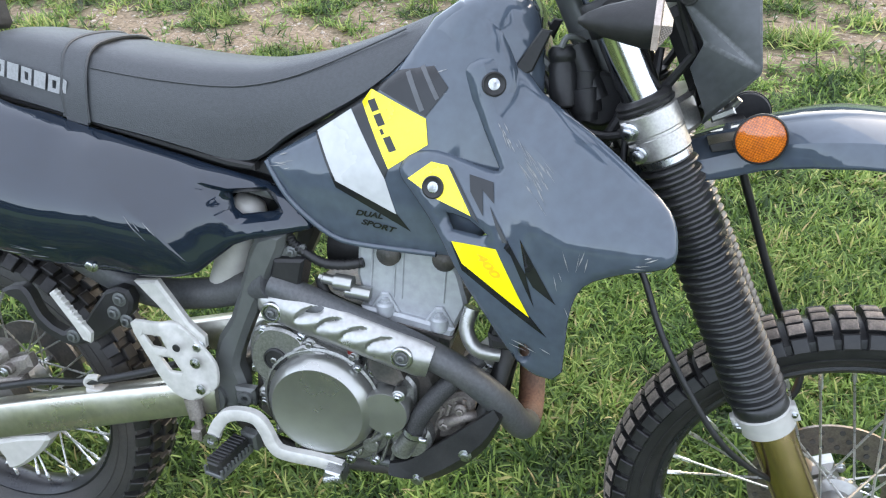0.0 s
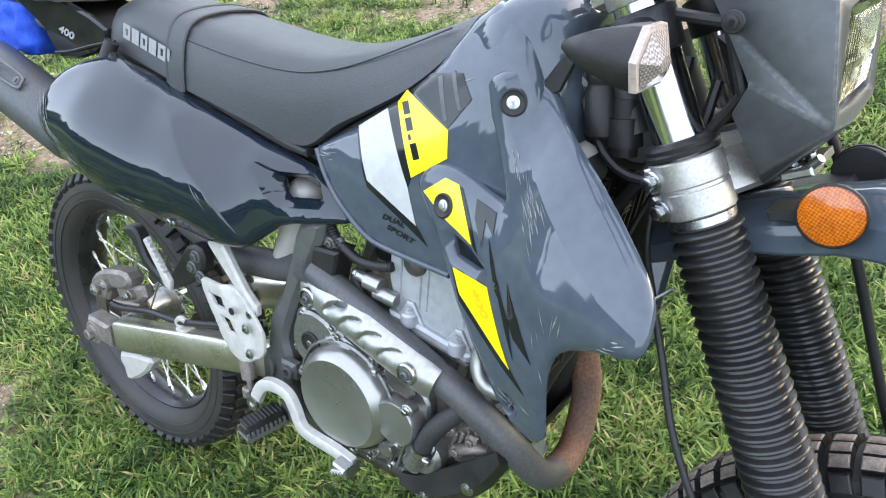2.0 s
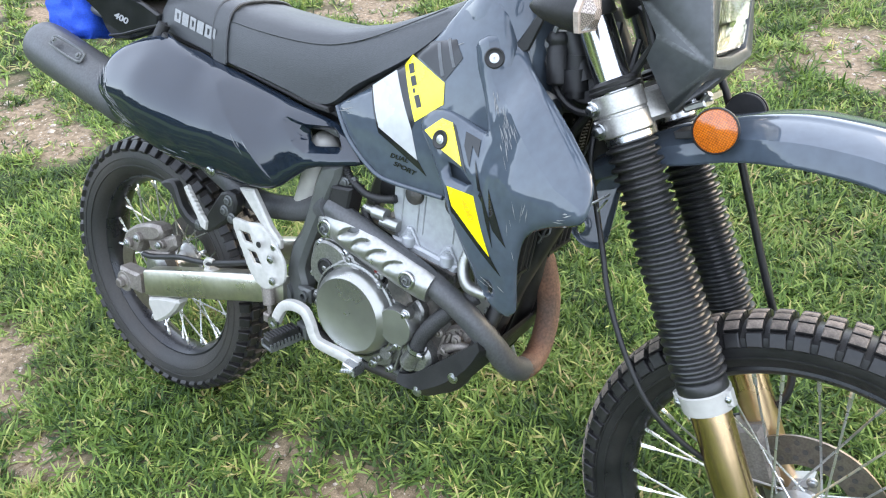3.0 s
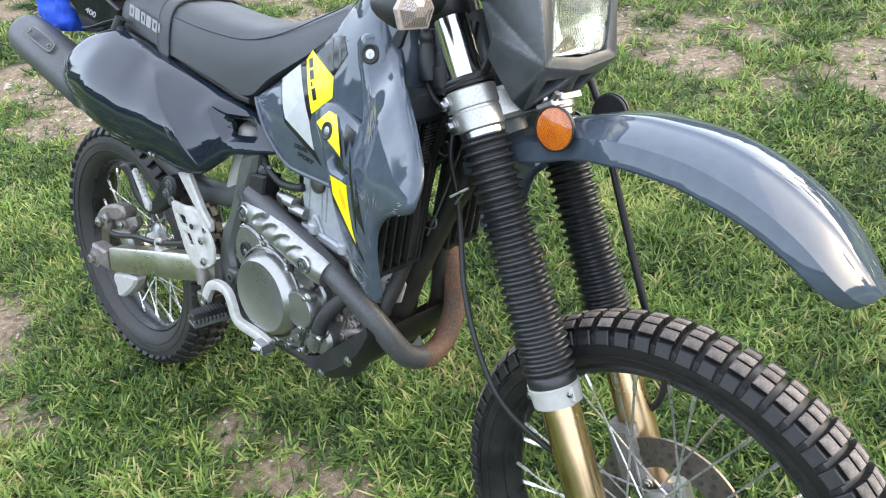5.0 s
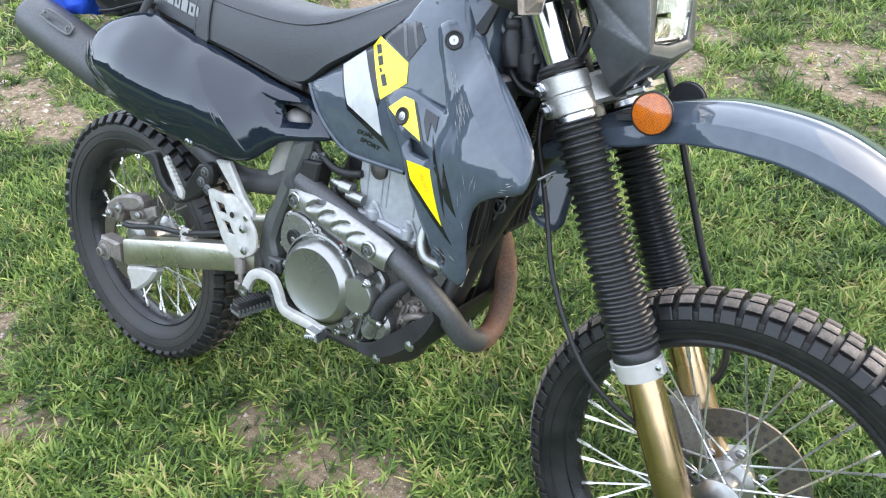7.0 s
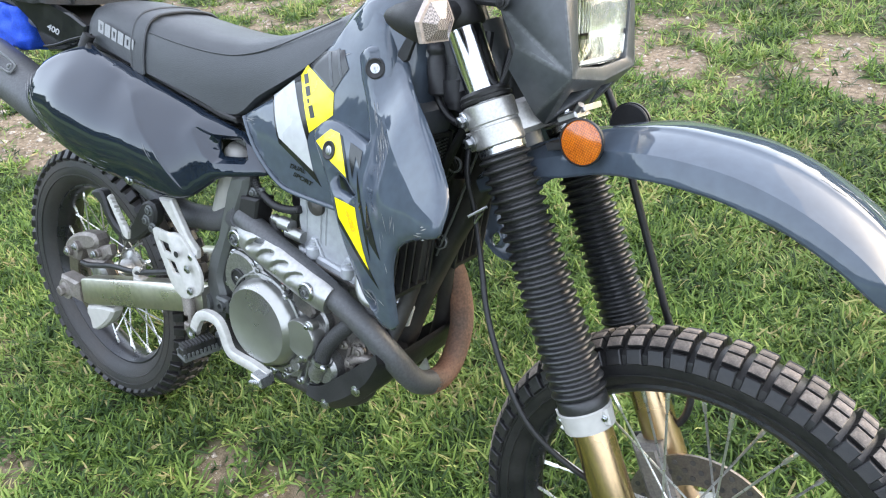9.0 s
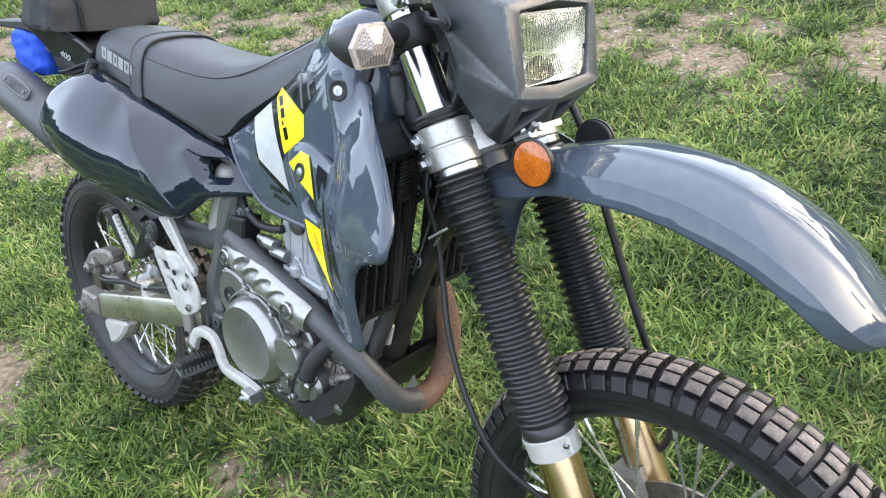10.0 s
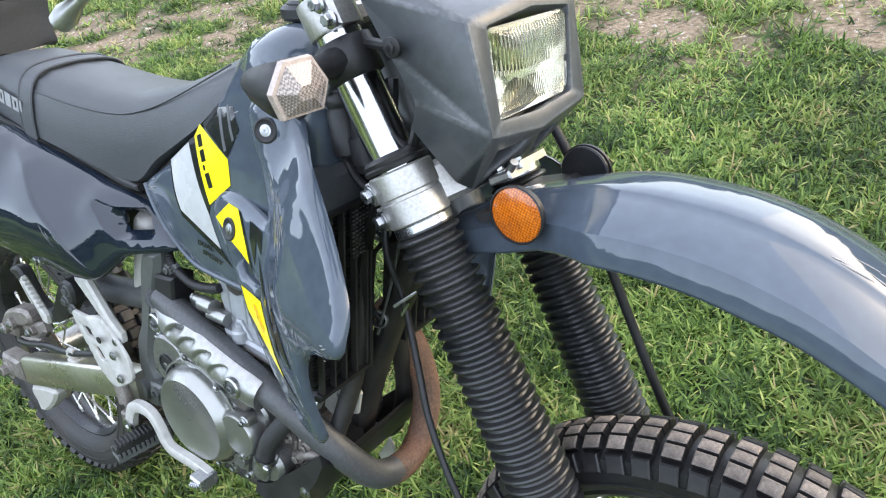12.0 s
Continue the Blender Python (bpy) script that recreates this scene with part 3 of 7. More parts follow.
# far tree line all round, beyond the lawn
def tree_line(radius, seed):
    rng = np.random.default_rng(seed)
    rings, n = [], 240
    for k in range(n):
        a = 2 * math.pi * k / n
        top = 4.6 + 1.6 * noise.noise((math.cos(a) * 4, math.sin(a) * 4, 1.0)) + 1.4 * noise.noise((math.cos(a) * 14, math.sin(a) * 14, 4.0)) + rng.uniform(-0.4, 0.4)
        top *= 1 + 0.6 * max(0.0, -math.cos(a - radians(45))) ** 0.8          # taller trees away from the sun
        col = []
        for j in range(9):
            h = j / 8
            r = radius + 2.2 * noise.noise((math.cos(a) * 11, math.sin(a) * 11, h * 5)) + 2.0 * h
            col.append((r * math.cos(a), r * math.sin(a), h * top - 0.2))
        rings.append(col)
    return loft(rings, False, False, True)


LEAF_FAR = mat("far_foliage", (0.035, 0.055, 0.020), 0.9, 0.0, (0.015, 0.024, 0.010), 0.9, 0.9, 3, bump=1.0, bump_scale=3)
tagged(part("backdrop", tree_line(34, 5), LEAF_FAR, flat=True), "dark green line of far trees", "trees", kind="structure")

# ---- the motorcycle, in its own upright frame; it leans on its stand ----
LEAN = radians(-16.0)
bike = new("motorcycle")
bike.matrix_basis = Matrix.Rotation(LEAN, 4, "X")
tagged(bike, "dark grey dual-sport motorcycle with yellow decals leaning on grass", "motorcycle")

# fork frame: u forwards, v left, w up along the legs
RAKE, STEER = radians(26.5), radians(3.0)
FORK = Matrix.Translation((1.3255, -0.0075, 0.5530)) @ Matrix.Rotation(-RAKE, 4, "Y") @ Matrix.Rotation(-STEER, 4, "Z")
LEG = 0.088
W0 = (0.04, 0.0, -0.257)


def fpart(name, geo, material, label="", **k):
    return part(name, geo, material, bike, label, FORK, **k)


def wheel_section(R, half, rim_r):
    """Outline of a tyre's cross-section as (radius, v)."""
    return [(rim_r, -half * 0.52), (rim_r + 0.010, -half * 0.80), (rim_r + (R - rim_r) * 0.35, -half * 0.98), (rim_r + (R - rim_r) * 0.55, -half * 1.0),
            (rim_r + (R - rim_r) * 0.74, -half * 0.93), (R - 0.012, -half * 0.62), (R - 0.007, -half * 0.3), (R - 0.006, 0),
            (R - 0.007, half * 0.3), (R - 0.012, half * 0.62), (rim_r + (R - rim_r) * 0.74, half * 0.93), (rim_r + (R - rim_r) * 0.55, half * 1.0),
            (rim_r + (R - rim_r) * 0.35, half * 0.98), (rim_r + 0.010, half * 0.80), (rim_r, half * 0.52)]


def knob(length, width, height, taper=0.78):
    """A tread block, top at z=0, growing down: x along the tread, y across."""
    a, b = length / 2, width / 2
    ta, tb = a * taper, b * taper
    c = 0.0016
    rings = [[(-a, -b, -height), (a, -b, -height), (a, b, -height), (-a, b, -height)],
             [(-ta - c, -tb - c, -c), (ta + c, -tb - c, -c), (ta + c, tb + c, -c), (-ta - c, tb + c, -c)],
             [(-ta, -tb, 0), (ta, -tb, 0), (ta, tb, 0), (-ta, tb, 0)]]
    return loft(rings)


def make_wheel(prefix, centre, R, half, rim_r, material, m, rows, count, spokes, hub_r, hub_half, place_label):
    """Tyre with tread blocks, rim with spokes and hub."""
    T = m @ Matrix.Translation(centre)
    tyre = part(prefix + "_tyre", revolve([(r, h) for r, h in wheel_section(R - 0.005, half, rim_r)], (0, 0, 0), (0, 1, 0), 96, cap=False), material, bike,
                place_label, T)
    for f in (0.30, 0.50):
        r0, w0 = rim_r + (R - rim_r) * f, half * (0.955 if f < 0.4 else 0.992)
        part("wall_ring", revolve([(r0 - 0.0022, -w0 + 0.001), (r0 - 0.0012, -w0 - 0.0018), (r0 + 0.0012, -w0 - 0.0018), (r0 + 0.0022, -w0 + 0.001)], (0, 0, 0), (0, 1, 0), 96, closed=True), material, tyre)
    shared = {}
    rest = []
    for v, drop, tilt, length, width, height, phase, dusty in rows:
        key = (length, width, height)
        if v > 0.02:                 # the far shoulder: one mesh
            for k in range(count):
                rest.append(moved(knob(length, width, height), Matrix.Rotation(2 * math.pi * (k + phase) / count, 4, "Y") @ Matrix.Translation((0, v, R - drop)) @ Matrix.Rotation(tilt, 4, "X")))
            continue
        for k in range(count):
            a = 2 * math.pi * (k + phase) / count
            b = Matrix.Rotation(a, 4, "Y") @ Matrix.Translation((0, v, R - drop)) @ Matrix.Rotation(tilt, 4, "X")
            if key not in shared:
                g = knob(length, width, height)
                ob = part("tread_block", g, [RUBBER, RUBBER_DUST], tyre, "", b, flat=True)
                if dusty:
                    ob.data.polygons[len(g[1]) - 1].material_index = 1
                    for i in range(4, 8):
                        ob.data.polygons[i].material_index = 1
                shared[key] = ob
            else:
                again(shared[key], b, tyre)
    tagged(part("tread", join(*rest), RUBBER, tyre, flat=True), kind="stuff")
    w = half * 0.52
    prof = [(rim_r + 0.006, -w), (rim_r - 0.004, -w - 0.002), (rim_r - 0.012, -w * 0.8), (rim_r - 0.017, -w * 0.4), (rim_r - 0.02, 0),
            (rim_r - 0.017, w * 0.4), (rim_r - 0.012, w * 0.8), (rim_r - 0.004, w + 0.002), (rim_r + 0.006, w)]
    rim = part(prefix + "_rim", revolve(prof, (0, 0, 0), (0, 1, 0), 96, closed=True), RIM_BLACK, bike, "black spoked wheel rim", T)
    hub = part("hub", revolve([(hub_r * 0.35, -hub_half * 1.25), (hub_r * 0.6, -hub_half * 1.2), (hub_r, -hub_half), (hub_r * 0.97, -hub_half * 0.8), (hub_r * 0.62, -hub_half * 0.6),
                               (hub_r * 0.58, 0), (hub_r * 0.62, hub_half * 0.6), (hub_r * 0.97, hub_half * 0.8), (hub_r, hub_half), (hub_r * 0.6, hub_half * 1.2),
                               (hub_r * 0.35, hub_half * 1.25)], (0, 0, 0), (0, 1, 0), 40), ALLOY, rim, "cast alloy wheel hub")
    first = None
    for k in range(spokes):
        side = -1 if k % 2 else 1
        a = 2 * math.pi * k / spokes
        lead = (0.75 if (k // 2) % 2 else -0.75)
        h0 = (hub_r * 0.93 * math.sin(a + lead), side * hub_half * 0.9, hub_r * 0.93 * math.cos(a + lead))
        h1 = ((rim_r - 0.016) * math.sin(a), side * 0.006, (rim_r - 0.016) * math.cos(a))
        a0, a1 = Vector(h0), Vector(h1)
        d = a1 - a0
        M = Matrix.Translation(a0) @ d.to_track_quat("Z", "Y").to_matrix().to_4x4() @ Matrix.Diagonal((1, 1, d.length, 1))
        if first is None:
            g = tube([(0, 0, 0), (0, 0, 0.88), (0, 0, 0.885), (0, 0, 1.0)], [0.0019, 0.0019, 0.0033, 0.0033], 6)
            first = part("spoke", g, SPOKE, rim, "steel spoke", M)
        else:
            again(first, M, rim)
    return tyre, rim


RIM_BLACK = mat("black_rim", (0.02, 0.021, 0.024), 0.3, 0.5, (0.05, 0.048, 0.045), 0.4, 20, 200)
front_rows = [(s * 0.0093, 0.0, -s * 0.12, 0.0238, 0.0150, 0.013, 0.0, True) for s in (-1, 1)] + \
             [(s * 0.0280, 0.0060, -s * 0.55, 0.0238, 0.0155, 0.014, 0.0, True) for s in (-1, 1)] + \
             [(s * 0.0455, 0.0240, -s * 1.25, 0.0238, 0.0235, 0.016, 0.0, False) for s in (-1, 1)]
ftyre, frim = make_wheel("front", W0, 0.347, 0.043, 0.272, RUBBER, FORK, front_rows, 66, 36, 0.043, 0.036, "black knobbly front tyre with dusty tread")
part("axle", tube([(0, -0.115, 0), (0, 0.115, 0)], 0.010, 16), BOLT, frim)
dd = [(0.072, 0.052), (0.072, 0.057), (0.122, 0.057), (0.122, 0.052)]
part("brake_disc", revolve(dd, (0, 0, 0), (0, 1, 0), 72, closed=True), DISC_STEEL, frim, "drilled steel brake disc")

# fork legs
for s in (-1, 1):
    y = s * LEG
    leg = fpart("fork_lower", revolve([(0.024, -0.245), (0.029, -0.235), (0.0295, -0.15), (0.029, -0.01), (0.027, 0.01)], (0, y, 0), (0, 0, 1), 40), GOLD, "gold anodised lower fork tube")
    part("axle_lug", join(box((0.022, y, -0.262), (0.075, 0.042, 0.075), 0.012), revolve([(0.022, -0.315), (0.026, -0.305), (0.027, -0.235)], (0, y, 0), (0, 0, 1), 28)), ALLOY, leg, "cast alloy axle lug")
    fpart("fork_tube", tube([(0, y, -0.05), (0, y, 0.64)], 0.0245, 40), CHROME, "polished chrome fork tube")
    prof, n, a, b = [(0.034, 0.012), (0.0362, 0.016), (0.0362, 0.029), (0.034, 0.033)], 26, 0.034, 0.381
    for k in range(n):
        h = a + (b - a) * k / n
        st = (b - a) / n
        big = 0.0395 - 0.0035 * k / n
        prof += [(big - 0.0078, h), (big - 0.0068, h + st * 0.18), (big - 0.001, h + st * 0.36), (big, h + st * 0.5), (big - 0.001, h + st * 0.64), (big - 0.0068, h + st * 0.82)]
    prof += [(0.032, 0.381), (0.032, 0.385)]
    fpart("fork_gaiter", revolve(prof, (0, y, 0), (0, 0, 1), 40), GAITER, "ribbed black rubber fork gaiter")
    col = fpart("gaiter_collar", join(revolve([(0.030, -0.016), (0.0362, -0.014), (0.037, 0.002), (0.0385, 0.014), (0.036, 0.016)], (0, y, 0), (0, 0, 1), 40),
                box((0.036, y - 0.006, 0.003), (0.012, 0.018, 0.024), 0.003), box((-0.036, y - 0.004, 0.003), (0.012, 0.018, 0.024), 0.003)), WHITE_PLASTIC, "white plastic gaiter collar")
    part("screw", bolt((0.036, y - 0.015, 0.003), (0, -1, 0), 0.0035, 0.004), BOLT, col)
    part("screw", bolt((-0.036, y - 0.013, 0.0), (0, -1, 0), 0.005, 0.006), BOLT, col)


def clamp(w0, w1, name, label, fwd):
    """A yoke: a split ring round each leg, a bridge between them, pinch bolts behind."""
    g, mid = [], (w0 + w1) / 2
    for s in (-1, 1):
        for a, b, r in ((w0, mid - 0.001, 0.0345), (mid + 0.001, w1, 0.0352)):
            g.append(revolve([(0.0255, a), (r - 0.002, a), (r, a + 0.002), (r, b - 0.002), (r - 0.002, b), (0.0255, b)], (0, s * LEG, 0), (0, 0, 1), 40))
        g.append(revolve([(0.0255, mid - 0.002), (0.0335, mid - 0.002), (0.0335, mid + 0.002), (0.0255, mid + 0.002)], (0, s * LEG, 0), (0, 0, 1), 40))
        for a, b in ((w0 + 0.002, mid - 0.0015), (mid + 0.0015, w1 - 0.002)):
            g.append(box((-0.019, s * (LEG + 0.009), (a + b) / 2), (0.028, 0.036, b - a), 0.004))
    bridge = [(-0.045, -0.075), (0.016, -0.082), (fwd, -0.045), (fwd + 0.008, 0.0), (fwd, 0.045), (0.016, 0.082), (-0.045, 0.075), (-0.058, 0.0)]
    q = prism(bridge, 0, w1 - w0 - 0.012, 0.006)
    g.append(([(x, z, y + w0 + 0.004) for x, y, z in q[0]], [tuple(reversed(f)) for f in q[1]]))
    ob = fpart(name, g[-1], CLAMP_ALLOY, label, sharp=28)
    for h in (0, 1):
        part("clamp_ring", join(*g[h * 5:h * 5 + 5]), CLAMP_ALLOY, ob, "split ring round the fork leg", sharp=28)
    for s in (-1, 1):
        for h in (w0 + 0.014, w1 - 0.014):
            part("pinch_bolt", join(disc((-0.024, s * (LEG + 0.026), h), (-0.35, s, 0), 0.0095, 0.003, 20), bolt((-0.025, s * (LEG + 0.028), h), (-0.35, s, 0), 0.0075, 0.010)), BOLT, ob)
    return ob


CLAMP_ALLOY = mat("satin_clamp_alloy", (0.40, 0.39, 0.37), 0.36, 0.75, (0.34, 0.325, 0.30), 0.4, 18, 300, bump=0.08, bump_scale=900)
clamp(0.392, 0.450, "lower_fork_clamp", "silver alloy lower fork clamp", 0.052)
g = []
for s in (-1, 1):
    g += [revolve([(0.0250, 0.598), (0.0285, 0.598), (0.0295, 0.601), (0.0295, 0.632), (0.0285, 0.635), (0.0250, 0.635)], (0, s * LEG, 0), (0, 0, 1), 36), box((0.018, s * 0.094, 0.616), (0.026, 0.034, 0.036), 0.005)]
q = prism([(-0.050, -0.08), (-0.01, -0.09), (0.0, 0.0), (-0.01, 0.09), (-0.050, 0.08), (-0.06, 0.0)], 0, 0.024, 0.005)
g.append(([(x, z, y + 0.605) for x, y, z in q[0]], [tuple(reversed(f)) for f in q[1]]))
yoke = fpart("upper_fork_clamp", join(*g), CLAMP_ALLOY, "silver alloy upper fork clamp", sharp=28)
for s in (-1, 1):
    for u, w in ((0.017, 0.625), (0.024, 0.606)):
        part("pinch_bolt", join(disc((u, s * 0.110, w), (0, s, 0), 0.0085, 0.003, 20), bolt((u, s * 0.112, w), (0, s, 0), 0.0065, 0.010)), BOLT, yoke)
for s in (-1, 1):
    fpart("dust_seal", revolve([(0.026, 0.451), (0.0350, 0.452), (0.0360, 0.456), (0.0335, 0.458), (0.0345, 0.462), (0.031, 0.466), (0.026, 0.467)], (0, s * LEG, 0), (0, 0, 1), 40), RUBBER, "black rubber ring on the clamp")
    fpart("clamp_sleeve", revolve([(0.027, 0.382), (0.0325, 0.383), (0.0325, 0.391), (0.027, 0.391)], (0, s * LEG, 0), (0, 0, 1), 32), BOLT)
fpart("steering_stem", tube([(-0.042, 0, 0.37), (-0.042, 0, 0.62)], 0.022, 20), FRAME_PAINT)


# front mudguard
CREST = smooth_path([(-0.09, 0.368), (0.0, 0.378), (0.079, 0.374), (0.183, 0.354), (0.251, 0.323), (0.308, 0.285), (0.355, 0.236), (0.394, 0.175), (0.412, 0.125), (0.422, 0.085)], 4)
FSECT = [(-1.0, 1.0), (-1.0, 0.95), (-0.975, 0.72), (-0.945, 0.50), (-0.935, 0.46), (-0.80, 0.335), (-0.62, 0.20), (-0.45, 0.11), (-0.36, 0.075), (-0.335, 0.045), (-0.30, 0.02), (-0.15, 0.004), (0, 0)]
FSECT += [(-a, b) for a, b in reversed(FSECT[:-1])]


def fender_at(i):
    """Crest point, its normal, half width and depth at one station of the mudguard."""
    n = len(CREST)
    t = i / (n - 1)
    a, b = CREST[max(i - 1, 0)], CREST[min(i + 1, n - 1)]
    du, dw = b[0] - a[0], b[1] - a[1]
    l = math.hypot(du, dw)
    half = 0.054 + 0.040 * min(1, max(0, (t - 0.255) / 0.085)) - 0.012 * max(0, (t - 0.55) / 0.45) - 0.048 * max(0, (t - 0.80) / 0.20) ** 2.4
    deep = 0.050 * (1 - 0.45 * max(0, (t - 0.6) / 0.4)) * (0.6 + 0.4 * min(1, t / 0.2))
    return CREST[i], (-dw / l, du / l), half, deep


def fender():
    rings = []
    for i in range(len(CREST)):
        (u, w), (nu, nw), half, deep = fender_at(i)
        outer = [(u - nu * deep * d, v * half, w - nw * deep * d) for v, d in FSECT]
        inner = [(u - nu * (deep * d + 0.003), v * (half - 0.002), w - nw * (deep * d + 0.003)) for v, d in FSECT]
        rings.append(outer + list(reversed(inner)))
    return loft(rings)


def fender_point(f, v, lift):
    """A point on the mudguard: f stations along, v across from -1 to 1."""
    i = int(f)
    out = Vector((0, 0, 0))
    for k, wt in ((i, 1 - (f - i)), (min(i + 1, len(CREST) - 1), f - i)):
        (u, w), (nu, nw), half, deep = fender_at(k)
        d = float(np.interp(v, [q[0] for q in FSECT[1:-1]], [q[1] for q in FSECT[1:-1]])) * deep - lift
        out += Vector((u - nu * d, v * half, w - nw * d)) * wt
    return tuple(out)


guard = fpart("front_mudguard", fender(), GREY_PAINT, "glossy grey front mudguard, its tip with chips and painted pale reflections", sharp=24)
for s in (-1, 1):
    fpart("reflector_bracket", join(prism([(0.05, 0.375), (0.10, 0.366), (0.105, 0.352), (0.05, 0.365)], s * 0.012, s * 0.064, 0.001), disc((0.106, s * 0.0642, 0.362), (0, s, 0), 0.0290, 0.006, 40)), BLACK_PLASTIC)
    rf = fpart("side_reflector", revolve([(0.0285, 0.0), (0.0285, 0.002), (0.026, 0.0034), (0.0, 0.004)], (0.106, s * 0.0700, 0.362), (0, s, 0), 48), AMBER, "round amber side reflector")
    part("reflector_rim", revolve([(0.0283, 0.0), (0.0305, 0.0), (0.0305, 0.0035), (0.0288, 0.0042), (0.0283, 0.003)], (0.106, s * 0.0700, 0.362), (0, s, 0), 48, closed=True), BLACK_PLASTIC, rf)

# headlamp cowl: flat moulded faces, a creased cheek, a frame round the lamp, a slotted chin
def cowl():
    pts = {"top": (0.030, 0.0, 0.672), "shoulder": (0.058, 0.078, 0.655), "rear_a": (0.066, 0.108, 0.612), "rear_b": (0.077, 0.114, 0.552), "elbow": (0.083, 0.114, 0.498),
           "notch": (0.060, 0.108, 0.477), "cheek": (0.058, 0.080, 0.414), "tip": (0.050, 0.052, 0.398), "keel": (0.066, 0.0, 0.399),
           "brow": (0.159, 0.095, 0.541), "brow_mid": (0.166, 0.0, 0.551), "jaw": (0.130, 0.088, 0.438), "jaw_mid": (0.124, 0.0, 0.428),
           "in_top": (0.161, 0.0725, 0.531), "in_top_mid": (0.166, 0.0, 0.537), "in_low": (0.130, 0.066, 0.4505), "in_low_mid": (0.127, 0.0, 0.446),
           "deep_top": (0.128, 0.070, 0.530), "deep_top_mid": (0.132, 0.0, 0.535), "deep_low": (0.100, 0.064, 0.452), "deep_low_mid": (0.098, 0.0, 0.448)}

    def on_chin(v, s):
        a = Vector(pts["jaw_mid"]).lerp(Vector(pts["jaw"]), v / 0.088)
        b = Vector(pts["keel"]).lerp(Vector(pts["tip"]), v / 0.052)
        q = a.lerp(b, s)
        return (q.x, v * (1 - 0.12 * s), q.z)
    pts.update({"slot_a": on_chin(0.050, 0.80), "slot_b": on_chin(0.060, 0.28), "slot_c": on_chin(0.012, 0.22), "slot_d": on_chin(0.018, 0.42)})
    for k in "abcd":
        x, v, w = pts["slot_" + k]
        pts["well_" + k] = (x - 0.012, v, w + 0.016)
    faces = ["top shoulder brow brow_mid", "shoulder rear_a brow", "rear_a rear_b jaw brow", "rear_b elbow jaw", "elbow notch jaw", "notch cheek jaw", "cheek tip jaw",
             "brow_mid brow in_top in_top_mid", "brow jaw in_low in_top", "jaw jaw_mid in_low_mid in_low", "in_top_mid in_top deep_top deep_top_mid", "in_top in_low deep_low deep_top",
             "in_low in_low_mid deep_low_mid deep_low", "tip slot_a slot_b jaw", "jaw slot_b slot_c jaw_mid", "jaw_mid slot_c slot_d keel", "keel slot_d slot_a tip",
             "slot_a well_a well_b slot_b", "slot_b well_b well_c slot_c", "slot_c well_c well_d slot_d", "slot_d well_d well_a slot_a"]
    vs, fs = [], []
    for s in (-1, 1):
        idx = {}
        for k, (u, v, w) in pts.items():
            idx[k] = len(vs)
            vs.append((u, s * v, w))
        fs += [tuple(idx[k] for k in f.split()) for f in faces]
    return bevelled((vs, fs), 0.0032, 2, 11.0)


cw = fpart("headlamp_cowl", cowl(), [COWL_PLASTIC, COWL_WORN], "matt grey plastic headlamp cowl with worn edges", sharp=30)
shell = cw.modifiers.new("shell", "SOLIDIFY")
shell.thickness, shell.offset = 0.0025, -1.0
part("lamp_housing", box((0.075, 0, 0.495), (0.05, 0.15, 0.10), 0.012), BLACK_PLASTIC, cw)


def rounded(cv, cw_, hv0, hv1, h, r=0.012, n=5):
    """Rounded four-sided outline, wider at the top."""
    pts = []
    for sx, sz, a0 in ((1, -1, -90), (1, 1, 0), (-1, 1, 90), (-1, -1, 180)):
        hv = hv1 if sz > 0 else hv0
        for k in range(n):
            a = radians(a0 + 90 * k / (n - 1))
            pts.append((cv + sx * (hv - r) + r * math.cos(a), cw_ + sz * (h - r) + r * math.sin(a)))
    return pts


LW = 0.491
lens_out = rounded(0.0, LW, 0.0645, 0.071, 0.0395, 0.007)
def on_lens(p, k, bulge=0.0):
    v, w = p
    return (0.119 + 0.42 * (w - 0.45) + k + bulge, v, w)
rings = []
for sc, b in ((1.0, 0.0), (0.985, 0.004), (0.85, 0.008), (0.6, 0.0115), (0.3, 0.0135), (0.02, 0.014)):
    rings.append([on_lens((v * sc, LW + (w - LW) * sc), b) for v, w in lens_out])
lens = part("lens", loft(rings), LAMP_GLASS, cw, "clear fluted headlamp glass")
lens.visible_shadow = False


def flute(v0, v1, w0, w1, r):
    pts = []
    for t in np.linspace(0, 1, 6):
        v, w = v0 + (v1 - v0) * t, w0 + (w1 - w0) * t
        k = max(abs(v) / 0.071, abs(w - LW) / 0.0395)
        pts.append(on_lens((v, w), float(np.interp(k, (0, 0.3, 0.6, 0.85, 1.0), (0.014, 0.0135, 0.0115, 0.008, 0.003)))))
    return tube(pts, r, 6)


for k in range(-13, 14):
    part("lens_flute", flute(k * 0.0049, k * 0.0050, 0.487, 0.524, 0.0013), LAMP_GLASS, cw).visible_shadow = False
for k in range(-15, 16):
    part("lens_flute", flute(k * 0.0039, k * 0.0041 + 0.002, 0.457, 0.480, 0.0009), LAMP_GLASS, cw).visible_shadow = False
bowl = []
for sc, d in ((1.0, -0.004), (0.93, -0.014), (0.78, -0.026), (0.5, -0.036), (0.25, -0.041), (0.10, -0.043)):
    bowl.append([on_lens((v * sc, LW + (w - LW) * sc), d) for v, w in lens_out])
part("lamp_bowl", loft(bowl, cap=False), REFLECTOR_BOWL, cw, "silvered headlamp reflector")
part("bulb", revolve([(0.009, 0), (0.009, 0.02), (0.006, 0.026), (0.0, 0.028)], (0.085, 0, 0.488), (1, 0, 0), 16), BOLT, cw)
